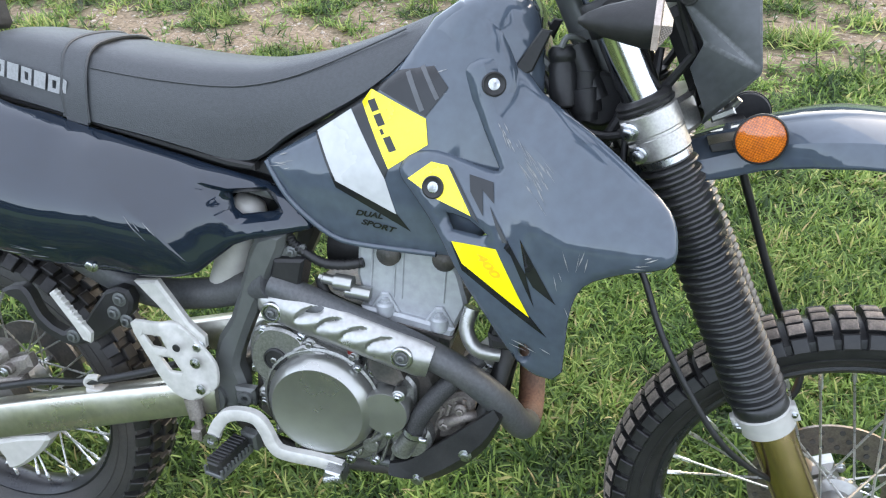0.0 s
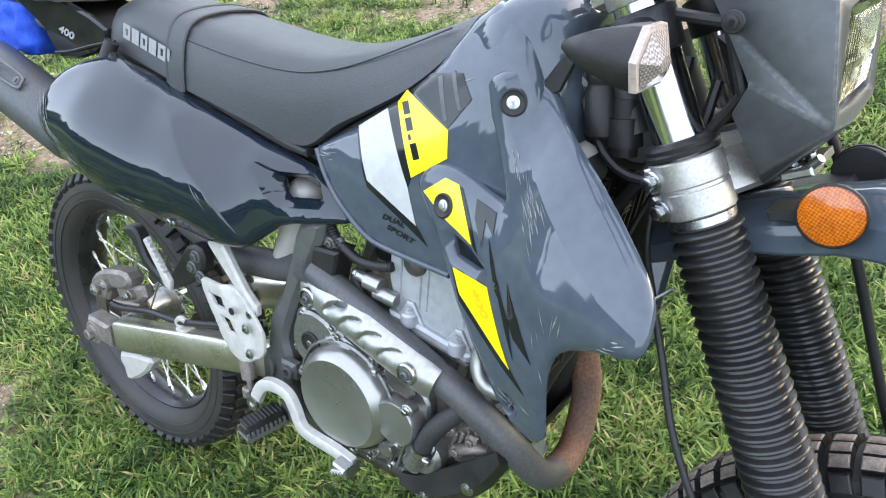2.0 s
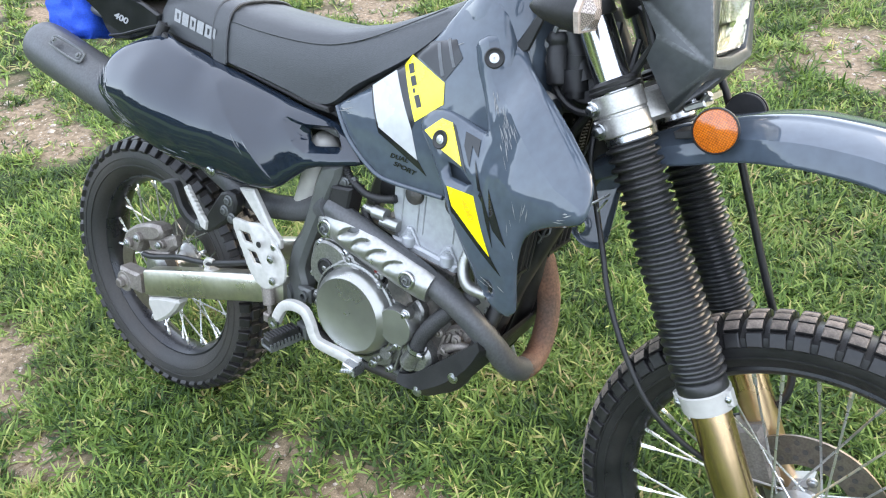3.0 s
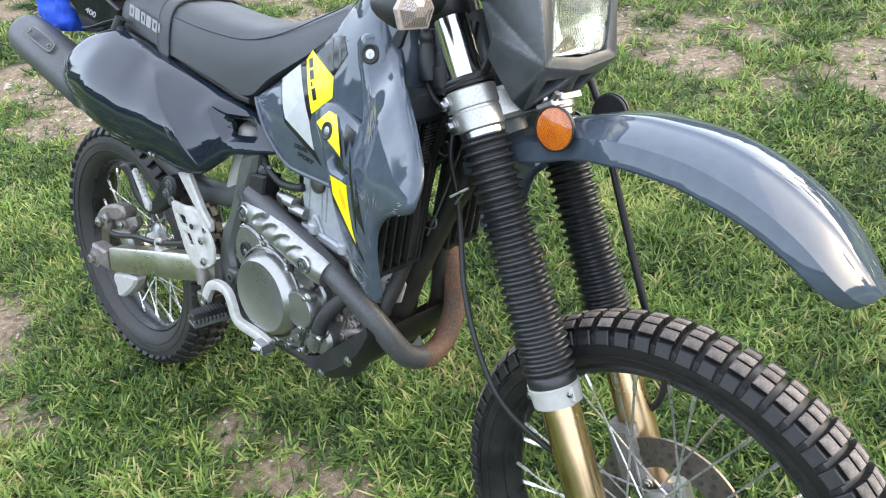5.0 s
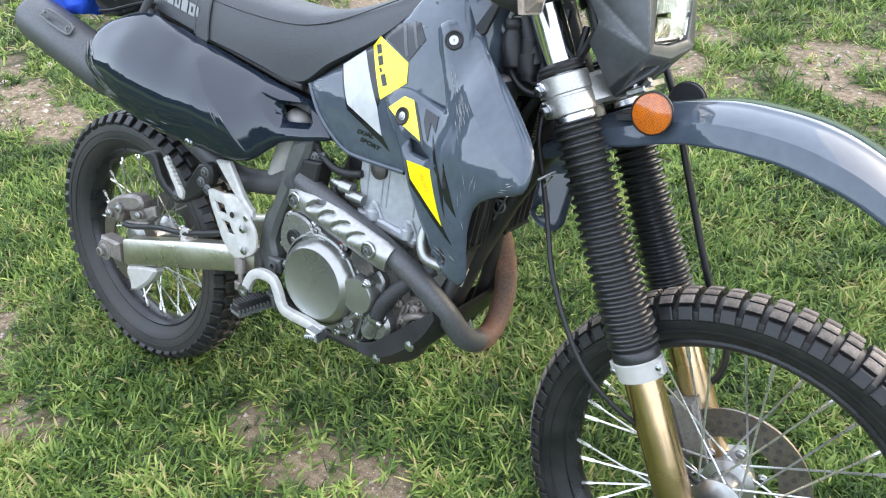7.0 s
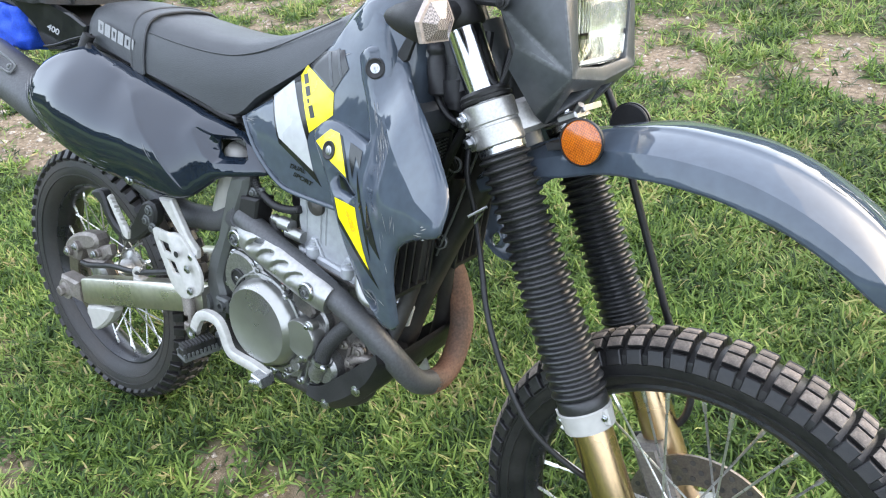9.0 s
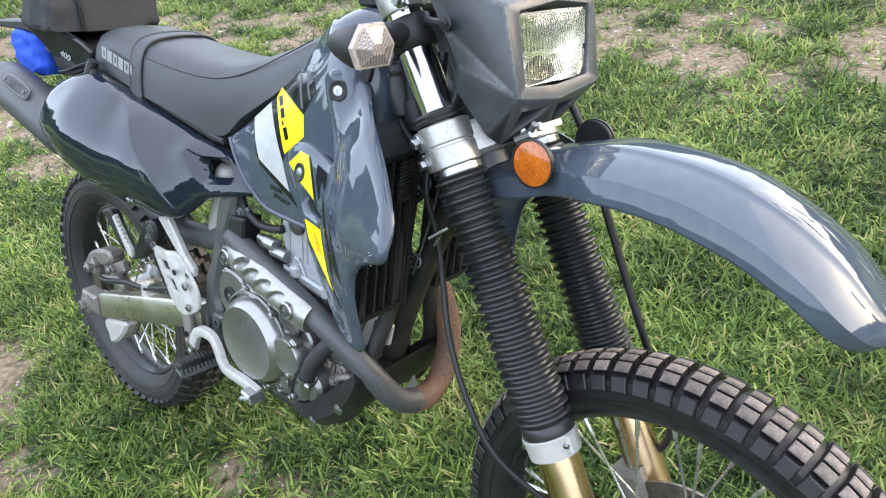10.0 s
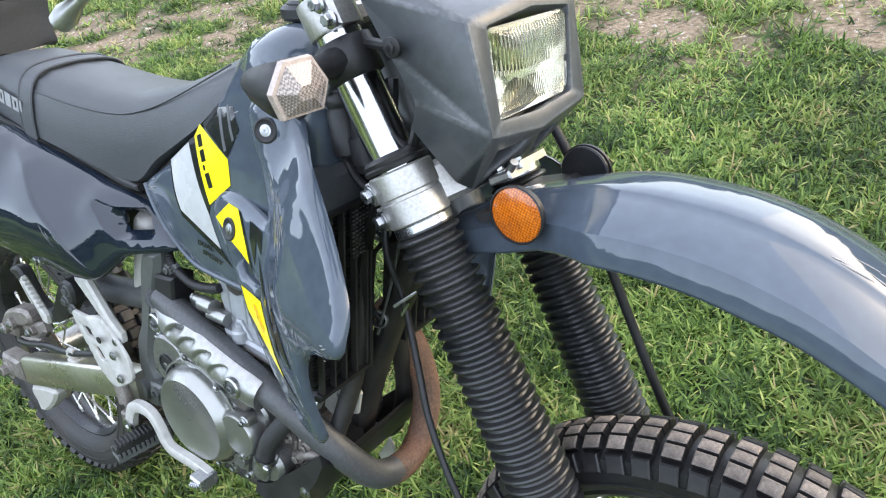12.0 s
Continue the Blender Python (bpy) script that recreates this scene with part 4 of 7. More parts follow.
for s in (-1, 1):
    part("cowl_screw", join(disc((0.084, s * 0.113, 0.552), (0, s, 0), 0.010, 0.003, 24), bolt((0.084, s * 0.115, 0.552), (0, s, 0), 0.006, 0.004)), BLACK_PLASTIC, cw)
for s in (-1, 1):
    fpart("lamp_stay", tube([(0.02, s * 0.082, 0.58), (0.075, s * 0.098, 0.553), (0.07, s * 0.098, 0.49), (0.02, s * 0.08, 0.46)], 0.006, 8), BLACK_PLASTIC)


guide = fpart("cable_guide", join(box((0.076, -0.018, 0.398), (0.030, 0.040, 0.010), 0.003), box((0.090, 0.004, 0.402), (0.012, 0.050, 0.008), 0.002), tube([(0.082, -0.030, 0.398), (0.100, -0.034, 0.408)], 0.0045, 10)), ALLOY, "small alloy cable guide")
for u, v in ((0.072, -0.026), (0.084, -0.006)):
    part("guide_bolt", bolt((u, v, 0.402), (0, 0, 1), 0.0055, 0.008), BOLT, guide)


# turn signals
def signal(s):
    o = Vector((0.040, s * 0.203, 0.549))
    fwd = Vector((0.86, 0, -0.45)).normalized()          # level with the ground, not with the fork
    up = Vector((0.45, 0, 0.86)).normalized()
    lat = Vector((0, 1, 0))

    def ring(d, ry, rz, shift=0.0):
        """Six-sided, with points at the sides."""
        pts = []
        for y, z in ((1, 0.10), (0.50, 0.92), (-0.50, 0.92), (-1, 0.10), (-0.72, -0.72), (0.72, -0.72)):
            pts.append(tuple(o + fwd * d + lat * (ry * y + shift * s) + up * rz * z))
        return pts
    body = loft([ring(-0.070, 0.003, 0.003), ring(-0.062, 0.010, 0.009), ring(-0.045, 0.019, 0.017), ring(-0.022, 0.027, 0.024), ring(-0.004, 0.0315, 0.0285), ring(0.004, 0.032, 0.029)])
    root = Vector((0.004, s * 0.110, 0.570))
    end = o + fwd * -0.022
    n = 24
    stalk = tube([tuple(root + (end - root) * k) for k in np.linspace(0, 0.90, n)], [0.0118 + 0.0018 * (i % 2) + 0.004 * max(0, 1 - i / 5) for i in range(n)], 16)
    ob = fpart("turn_signal", join(body, stalk, revolve([(0.0250, 0.548), (0.0300, 0.550), (0.0305, 0.588), (0.0250, 0.590)], (0, s * LEG, 0), (0, 0, 1), 32)), BLACK_PLASTIC, "black turn signal on a ribbed rubber stalk", sharp=75)
    lens = part("signal_lens", loft([ring(0.004, 0.0330, 0.0300), ring(0.010, 0.0325, 0.0295), ring(0.011, 0.0290, 0.0262)]), LENS_RIM, ob, "pale pink rim of the signal lens", sharp=20)
    part("lens_face", loft([ring(0.0115, 0.0288, 0.026), ring(0.022, 0.0105, 0.0075, 0.004), ring(0.0225, 0.006, 0.004, 0.004)]), LENS_FROST, ob, "faceted clear signal lens", sharp=12)


signal(-1)
signal(1)

# handlebar and levers
bar = fpart("handlebar", tube(smooth_path([(-0.09, -0.40, 0.73), (-0.07, -0.25, 0.72), (-0.045, -0.12, 0.70), (-0.035, -0.06, 0.66), (-0.035, 0.06, 0.66), (-0.045, 0.12, 0.70), (-0.07, 0.25, 0.72), (-0.09, 0.40, 0.73)], 5), 0.011, 14), BLACK_PLASTIC, "black handlebar with rubber grips")
for s in (-1, 1):
    part("grip", tube([(-0.072, s * 0.265, 0.72), (-0.09, s * 0.40, 0.73)], 0.0165, 18), RUBBER, bar)
    part("lever", tube(smooth_path([(-0.01, s * 0.17, 0.720), (0.0, s * 0.225, 0.712), (-0.020, s * 0.270, 0.702), (-0.099, s * 0.300, 0.689)], 5), [0.006] * 14 + [0.011, 0.010], 12), ALLOY, bar, "silver lever with a ball end")
fpart("bar_clamp", join(*[box((-0.035, s * 0.045, 0.645), (0.035, 0.03, 0.05), 0.006) for s in (-1, 1)]), ALLOY_BRUSHED, "silver bar clamps")

# rear wheel
rear_rows = [(0.0, 0.0, 0.0, 0.026, 0.026, 0.012, 0.0, False)] + [(s * 0.029, 0.004, -s * 0.25, 0.028, 0.022, 0.012, 0.5, False) for s in (-1, 1)] + \
            [(s * 0.0545, 0.0165, -s * 0.90, 0.024, 0.028, 0.018, 0.0, False) for s in (-1, 1)]
rtyre, rrim = make_wheel("rear", (0, 0, 0.333), 0.333, 0.058, 0.238, RUBBER_MUD, Matrix(), rear_rows, 52, 36, 0.05, 0.045, "knobbly rear tyre with dusty brown sidewall")
part("axle", tube([(0, -0.14, 0), (0, 0.14, 0)], 0.009, 16), BOLT, rrim)
part("brake_disc", revolve([(0.075, -0.062), (0.075, -0.067), (0.115, -0.067), (0.115, -0.062)], (0, 0, 0), (0, 1, 0), 72, closed=True), DISC_STEEL, rrim, "drilled rear brake disc")
part("sprocket", revolve([(0.06, 0.062), (0.06, 0.068), (0.108, 0.068), (0.108, 0.062)], (0, 0, 0), (0, 1, 0), 72, closed=True), ENGINE_DARK, rrim)

# swingarm
def arm(s):
    rings = []
    for x, zt, zb, y in ((0.080, 0.388, 0.326, 0.124), (0.10, 0.395, 0.328, 0.124), (0.30, 0.450, 0.385, 0.122), (0.46, 0.492, 0.430, 0.118), (0.52, 0.500, 0.445, 0.112)):
        h, r = 0.018, 0.0035
        rings.append([(x, s * y + h - r, zt), (x, s * y + h, zt - r), (x, s * y + h, zb + r), (x, s * y + h - r, zb),
                      (x, s * y - h + r, zb), (x, s * y - h, zb + r), (x, s * y - h, zt - r), (x, s * y - h + r, zt)])
    return loft(rings)
swing = part("swingarm", arm(-1), ALLOY_BRUSHED, bike, "brushed alloy box-section swingarm", sharp=50)
part("swingarm", arm(1), ALLOY_BRUSHED, bike, sharp=50)
part("swingarm_pivot", tube([(0.5, -0.12, 0.462), (0.5, 0.12, 0.462)], 0.03, 20), FRAME_PAINT, bike)
for s in (-1, 1):
    part("axle_block", join(box((0.02, s * 0.122, 0.345), (0.075, 0.04, 0.05), 0.006), disc((0.0, s * 0.138, 0.336), (0, s, 0), 0.026, 0.005, 28), bolt((0, s * 0.14, 0.336), (0, s, 0), 0.013, 0.018)), CALIPER, swing, "worn axle adjuster and nut")
part("disc_guard", prism(smooth_path([(0.082, 0.318), (0.19, 0.346), (0.186, 0.325), (0.165, 0.302), (0.136, 0.278), (0.110, 0.262), (0.094, 0.262), (0.090, 0.285)], 2, True), -0.140, -0.108, 0.006), WHITE_PLASTIC, swing, "cream plastic disc guard")
cal = part("rear_caliper", join(prism(smooth_path([(-0.025, 0.415), (-0.02, 0.445), (0.02, 0.476), (0.07, 0.494), (0.117, 0.500), (0.125, 0.475), (0.09, 0.455), (0.05, 0.445), (0.03, 0.41)], 2, True), -0.118, -0.08, 0.007),
      prism([(0.06, 0.452), (0.162, 0.486), (0.166, 0.462), (0.124, 0.427), (0.07, 0.428)], -0.112, -0.088, 0.006), disc((0.045, -0.114, 0.455), (0, -1, 0), 0.014, 0.014), disc((0.005, -0.114, 0.432), (0, -1, 0), 0.013, 0.014),
      disc((0.125, -0.110, 0.458), (0, -1, 0), 0.010, 0.012), box((0.10, -0.108, 0.425), (0.10, 0.02, 0.016), 0.004, Matrix.Rotation(radians(-14), 4, "Y"))), CALIPER, bike, "weathered rear brake caliper")
for x, z in ((0.045, 0.455), (0.005, 0.432), (0.125, 0.458)):
    part("caliper_bolt", bolt((x, -0.127, z), (0, -1, 0), 0.006, 0.006), BOLT, cal)
part("brake_hose", tube(smooth_path([(0.06, -0.122, 0.418), (0.10, -0.124, 0.423), (0.195, -0.124, 0.449), (0.282, -0.124, 0.462), (0.387, -0.120, 0.492), (0.45, -0.115, 0.515)], 5), 0.0065, 10), BLACK_PLASTIC, bike)
part("hose_clip", join(tube(smooth_path([(0.295, -0.124, 0.448), (0.284, -0.126, 0.462), (0.295, -0.126, 0.474), (0.310, -0.126, 0.474)], 4), 0.0055, 8), box((0.300, -0.122, 0.450), (0.03, 0.022, 0.008), 0.002)), WHITE_PLASTIC, bike, "white hose clip")

# side panels
CREASE = [(0.232, 0.924), (0.325, 0.888), (0.378, 0.864), (0.402, 0.840), (0.436, 0.808), (0.480, 0.774), (0.519, 0.713), (0.534, 0.682)]
SIDE_REAR = spline_surface([(x, z, y) for (x, z), y in zip(CREASE, (-0.120, -0.124, -0.142, -0.156, -0.169, -0.172, -0.158, -0.146))] +
                           [(0.199, 0.926, -0.124), (0.145, 0.914, -0.140), (0.10, 0.888, -0.163), (0.075, 0.848, -0.184), (0.064, 0.805, -0.192), (0.112, 0.75, -0.186), (0.10, 0.82, -0.200),
                            (0.20, 0.88, -0.174), (0.20, 0.83, -0.204), (0.20, 0.78, -0.207), (0.205, 0.72, -0.183), (0.30, 0.865, -0.160), (0.30, 0.81, -0.193), (0.30, 0.75, -0.193),
                            (0.29, 0.695, -0.168), (0.40, 0.79, -0.184), (0.40, 0.735, -0.179), (0.39, 0.684, -0.155), (0.48, 0.72, -0.168), (0.48, 0.682, -0.152)], 1.5e-4)
SIDE_FRONT = spline_surface([(x, z, y) for (x, z), y in zip(CREASE, (-0.1185, -0.1215, -0.1390, -0.1530, -0.1655, -0.1685, -0.1550, -0.1440))] +
                            [(0.311, 0.896, -0.112), (0.41, 0.871, -0.107), (0.513, 0.844, -0.101), (0.613, 0.820, -0.094), (0.684, 0.763, -0.098), (0.46, 0.826, -0.138), (0.50, 0.80, -0.142), (0.52, 0.815, -0.131),
                             (0.56, 0.79, -0.128), (0.60, 0.775, -0.119), (0.54, 0.74, -0.141), (0.60, 0.742, -0.126), (0.57, 0.727, -0.131), (0.38, 0.875, -0.115), (0.43, 0.850, -0.126)], 1.5e-4)


def from_crease(x, z):
    """Signed distance to the crease: positive on its front side."""
    best, q = 9.0, Vector((x, z))
    for a, b in zip(CREASE, CREASE[1:]):
        a, d = Vector(a), Vector(b) - Vector(a)
        k = max(0.0, min(1.0, (q - a).dot(d) / d.dot(d)))
        e = q - a - d * k
        if e.length < abs(best):
            best = e.length if d.x * e.y - d.y * e.x > 0 else -e.length
    return best


VENT_DENT = [(0.519, 0.820), (0.534, 0.822), (0.568, 0.814), (0.617, 0.815), (0.629, 0.811), (0.646, 0.782), (0.640, 0.772), (0.576, 0.765), (0.556, 0.778), (0.538, 0.803)]

DENT_FLOOR = inset(ccw(VENT_DENT), 0.0075)


def SIDE(x, z):
    """The side panel's face, with a shallow angular recess round its vent."""
    y = side_face(x, z)
    if 0.51 < x < 0.655 and 0.76 < z < 0.83 and inside(np.array((x, z)), VENT_DENT):
        y += 0.010 * min(1.0, edge_distance(np.array((x, z)), [VENT_DENT]) / 0.007)
    return y


def side_face(x, z):
    w = max(0.0, min(1.0, -from_crease(x, z) / 0.004))
    w = w * w * (3 - 2 * w)
    return SIDE_FRONT(x, z) * (1 - w) + SIDE_REAR(x, z) * w


SIDE_OUT = smooth_path([(0.199, 0.928), (0.145, 0.914), (0.100, 0.888), (0.075, 0.848), (0.064, 0.805), (0.108, 0.752), (0.205, 0.718), (0.282, 0.694), (0.373, 0.684), (0.45, 0.680), (0.512, 0.687), (0.548, 0.712), (0.575, 0.733)], 3) + \
    smooth_path([(0.60, 0.742), (0.670, 0.754), (0.684, 0.763), (0.672, 0.784), (0.613, 0.820), (0.513, 0.844), (0.41, 0.871), (0.311, 0.896), (0.237, 0.916)], 2)
SIDE_VENT = [(0.566, 0.803), (0.613, 0.805), (0.632, 0.783), (0.626, 0.778), (0.582, 0.774), (0.572, 0.783)]
gsp = panel(SIDE_OUT, SIDE, [SIDE_VENT], 0.010, 0.004, 0.010, 0.010, folds=[CREASE, [(x - 0.0021, z - 0.0021) for x, z in CREASE], [(x - 0.0043, z - 0.0043) for x, z in CREASE], VENT_DENT + VENT_DENT[:1], DENT_FLOOR + DENT_FLOOR[:1]])
sp = part("side_panel", gsp, DARK_PAINT, bike, "glossy dark grey side panel with scuffs", sharp=60)
def sharpen(ob, line):
    """A crisp edge along a fold given as (x, z) points."""
    co = [v.co for v in ob.data.vertices]
    segs = [(Vector(a), Vector(b)) for a, b in zip(line, line[1:])]

    def near(p):
        q = Vector((p.x, p.z))
        for a, b in segs:
            d = b - a
            k = max(0.0, min(1.0, (q - a).dot(d) / d.dot(d)))
            if (q - a - d * k).length < 3e-4:
                return True
        return False
    on = [near(p) for p in co]
    for e in ob.data.edges:
        if on[e.vertices[0]] and on[e.vertices[1]]:
            e.use_edge_sharp = True


sharpen(sp, CREASE)
sharpen(sp, VENT_DENT + VENT_DENT[:1])
part("panel_bolt", bolt((0.367, SIDE(0.367, 0.696) + 0.001, 0.696), (0, -1, 0), 0.0075, 0.007), BOLT, sp)
part("side_panel", mirrored(gsp), DARK_PAINT, bike, "glossy dark grey side panel with scuffs", sharp=60)

# seat
def seat():
    st = [  # x, top z, half width at shoulder, shoulder z, half width low, low z
        (0.135, 0.975, 0.060, 0.962, 0.070, 0.940), (0.15, 1.000, 0.074, 0.975, 0.086, 0.932), (0.20, 1.010, 0.080, 0.980, 0.092, 0.920), (0.28, 1.005, 0.083, 0.974, 0.096, 0.905),
        (0.36, 0.996, 0.085, 0.964, 0.098, 0.888), (0.43, 0.988, 0.085, 0.955, 0.098, 0.876), (0.50, 0.981, 0.083, 0.949, 0.094, 0.860), (0.555, 0.979, 0.080, 0.947, 0.088, 0.846),
        (0.60, 0.980, 0.076, 0.950, 0.083, 0.848), (0.65, 0.987, 0.070, 0.961, 0.082, 0.884), (0.70, 0.998, 0.062, 0.979, 0.080, 0.912), (0.76, 1.017, 0.052, 1.005, 0.074, 0.947), (0.81, 1.036, 0.042, 1.028, 0.064, 0.988), (0.848, 1.052, 0.028, 1.048, 0.044, 1.040)]
    rings = []
    for x, zt, hs, zs, hl, zl in st:
        right = [(x, -hl + 0.006, zl), (x, -hl, zl + 0.004), (x, -(hl * 0.6 + hs * 0.4) - 0.003, zl + (zs - zl) * 0.45), (x, -hs - 0.003, zs - 0.004), (x, -hs + 0.010, zs + (zt - zs) * 0.55), (x, -hs * 0.6, zt - (zt - zs) * 0.12)]
        rings.append(right + [(x, 0, zt)] + [(x, -y, z) for x, y, z in reversed(right)])
    ix = smooth_rings(rings, 4)
    return loft(ix)


seat_ob = part("seat", seat(), SEAT_VINYL, bike, "black textured vinyl bench seat", sharp=48)

def strap(x0, x1, grow):
    rings = []
    for x, d in ((x0, -0.002), (x0, grow), (x1, grow), (x1, -0.002)):
        k = (x - 0.28) / 0.15
        zt, hs, zs, hl, zl = 1.005 - 0.017 * k, 0.083 + 0.002 * k, 0.974 - 0.019 * k, 0.096 + 0.002 * k, 0.905 - 0.029 * k
        right = [(x, -hl - d, zl - 0.004), (x, -(hl * 0.6 + hs * 0.4) - 0.003 - d, zl + (zs - zl) * 0.45), (x, -hs - 0.003 - d, zs - 0.004), (x, -hs + 0.010 - d * 0.7, zs + (zt - zs) * 0.55 + d * 0.7), (x, -hs * 0.6, zt - (zt - zs) * 0.12 + d)]
        r = right + [(x, 0, zt + d)] + [(a, -b, c) for a, b, c in reversed(right)]
        dense = smooth_path(r, 3)
        rings.append(dense)
    return loft(rings, cap=False, closed=False)
for s in (-1, 1):
    part("piping", tube(smooth_path([(x, s * (hs + 0.0005), zs + 0.0005) for x, hs, zs in ((0.36, 0.085, 0.966), (0.43, 0.085, 0.957), (0.50, 0.083, 0.951), (0.555, 0.080, 0.949), (0.60, 0.076, 0.952), (0.65, 0.070, 0.963), (0.70, 0.062, 0.981), (0.76, 0.052, 1.007), (0.81, 0.042, 1.030))], 4), 0.0013, 6), SEAT_VINYL, seat_ob)
for x in (0.316, 0.354):
    k = (x - 0.28) / 0.15
    zt, hs, zs, hl, zl = 1.005 - 0.017 * k, 0.083 + 0.002 * k, 0.974 - 0.019 * k, 0.096 + 0.002 * k, 0.905 - 0.029 * k
    half = [(x, -hl - 0.003, zl), (x, -(hl * 0.6 + hs * 0.4) - 0.006, zl + (zs - zl) * 0.45), (x, -hs - 0.006, zs - 0.004), (x, -hs + 0.008, zs + (zt - zs) * 0.55 + 0.003), (x, -hs * 0.6, zt - (zt - zs) * 0.12 + 0.004)]
    part("piping", tube(smooth_path(half + [(x, 0, zt + 0.004)] + [(a, -b, c) for a, b, c in reversed(half)], 3), 0.0028, 6), SEAT_VINYL, seat_ob)
part("seat_strap", strap(0.318, 0.352, 0.004), SEAT_VINYL, seat_ob, "black strap across the seat")
part("seat_base", prism([(0.14, 0.925), (0.35, 0.885), (0.56, 0.838), (0.60, 0.835), (0.60, 0.845), (0.56, 0.85), (0.14, 0.94)], -0.09, 0.09, 0.003), BLACK_PLASTIC, bike)

# tank
TANK = spline_surface([(0.615, 0.85, -0.084), (0.645, 0.803, -0.092), (0.718, 0.747, -0.100), (0.80, 0.742, -0.110), (0.90, 0.745, -0.122), (0.70, 0.85, -0.098), (0.80, 0.85, -0.108), (0.88, 0.85, -0.116),
                       (0.69, 0.895, -0.082), (0.772, 0.955, -0.079), (0.80, 0.90, -0.100), (0.85, 1.045, -0.058), (0.87, 0.98, -0.095), (0.92, 1.0, -0.100), (0.90, 1.06, -0.075), (0.96, 0.98, -0.105), (0.97, 0.88, -0.118)])
TANK_OUT = [(0.612, 0.853), (0.622, 0.836), (0.645, 0.803), (0.68, 0.772), (0.718, 0.749), (0.76, 0.743), (0.90, 0.745), (0.95, 0.80), (0.975, 0.90), (0.965, 0.99), (0.945, 1.035), (0.915, 1.062), (0.884, 1.069),
            (0.849, 1.048), (0.804, 0.981), (0.777, 0.954), (0.741, 0.930), (0.686, 0.893)]
gt = panel(TANK_OUT, TANK, [], 0.016, 0.004, 0.010, 0.010)
tp = part("tank_side", gt, GREY_PAINT, bike, "glossy grey tank side with decals", sharp=60)
part("tank_side", mirrored(gt), GREY_PAINT, bike, "glossy grey tank side with decals", sharp=60)
def tank():
    st = [(0.64, 0.85, 0.07, 0.78), (0.72, 0.935, 0.074, 0.76), (0.80, 1.0, 0.074, 0.76), (0.85, 1.05, 0.072, 0.77), (0.89, 1.078, 0.085, 0.79), (0.93, 1.088, 0.088, 0.81), (0.96, 1.080, 0.088, 0.83), (0.983, 1.058, 0.082, 0.86), (0.995, 1.015, 0.070, 0.90)]
    rings = []
    for x, zt, h, zl in st:
        right = [(x, -h * 0.9, zl), (x, -h, zl + 0.03), (x, -h, zt - 0.055), (x, -h * 0.9, zt - 0.022), (x, -h * 0.62, zt - 0.006)]
        rings.append(right + [(x, 0, zt)] + [(a, -b, c) for a, b, c in reversed(right)])
    return loft(smooth_rings(rings, 4))
tk = part("tank", tank(), GREY_PAINT, bike, "glossy grey fuel tank", sharp=50)
part("filler_cap", join(disc((0.925, 0, 1.085), (0, 0, 1), 0.038, 0.018, 28, 0.004), disc((0.925, 0, 1.10), (0, 0, 1), 0.03, 0.008, 12, 0.003)), BLACK_PLASTIC, tk, "black fuel filler cap")

# thin black flap behind the tank's shoulder
gfl = prism([(0.990, 1.040), (1.003, 1.038), (0.982, 0.990), (0.962, 0.980), (0.962, 0.998)], -0.092, -0.086, 0.002)
part("tank_flap", gfl, BLACK_PLASTIC, bike, "thin black flap")
part("tank_flap", mirrored(gfl), BLACK_PLASTIC, bike, "thin black flap")

# radiator shroud
SHROUD_SIDE = spline_surface([(0.905, 0.985, -0.105), (0.938, 0.975, -0.116), (0.944, 0.942, -0.118), (1.004, 0.905, -0.150), (1.055, 0.869, -0.180), (1.106, 0.844, -0.212), (1.159, 0.831, -0.236), (0.869, 0.846, -0.132), (0.822, 0.858, -0.120),
                              (0.87, 0.79, -0.142), (0.943, 0.671, -0.165), (0.993, 0.649, -0.180), (1.003, 0.722, -0.195), (1.049, 0.625, -0.190), (1.05, 0.75, -0.212), (0.96, 0.80, -0.170), (1.0, 0.80, -0.186), (1.10, 0.80, -0.222)], 3e-4)
SHROUD_FRONT = spline_surface([(0.925, 1.0, -0.108), (0.944, 0.942, -0.118), (1.004, 0.905, -0.150), (1.055, 0.869, -0.180), (1.106, 0.844, -0.212), (1.159, 0.831, -0.236), (0.963, 1.002, -0.090), (0.997, 0.967, -0.105),
                               (1.034, 0.947, -0.130), (1.069, 0.928, -0.155), (1.115, 0.897, -0.188), (1.150, 0.870, -0.216), (1.158, 0.848, -0.226)], 1e-5)


def SHROUD(x, z):
    fold = np.interp(x, (0.925, 0.944, 1.004, 1.055, 1.106, 1.17), (1.0, 0.942, 0.905, 0.869, 0.844, 0.829))
    if x < 0.915:
        return SHROUD_SIDE(x, z)
    a, b = SHROUD_SIDE(x, z), SHROUD_FRONT(x, z)
    k = max(-1.0, min(1.0, (z - fold) / 0.03))
    pick = b * (0.5 + 0.5 * k) + a * (0.5 - 0.5 * k)        # far from the fold: its own side
    w = abs(k) ** 2
    y = max(a, b) * (1 - w) + pick * w
    f = max(0.0, min(1.0, (x - 0.955) / 0.08)) * max(0.0, min(1.0, (z - 0.765) / 0.06))
    y -= 0.016 * f * f * (3 - 2 * f)
    e = min(1.0, (x - 0.915) / 0.02)
    return a * (1 - e) + y * e


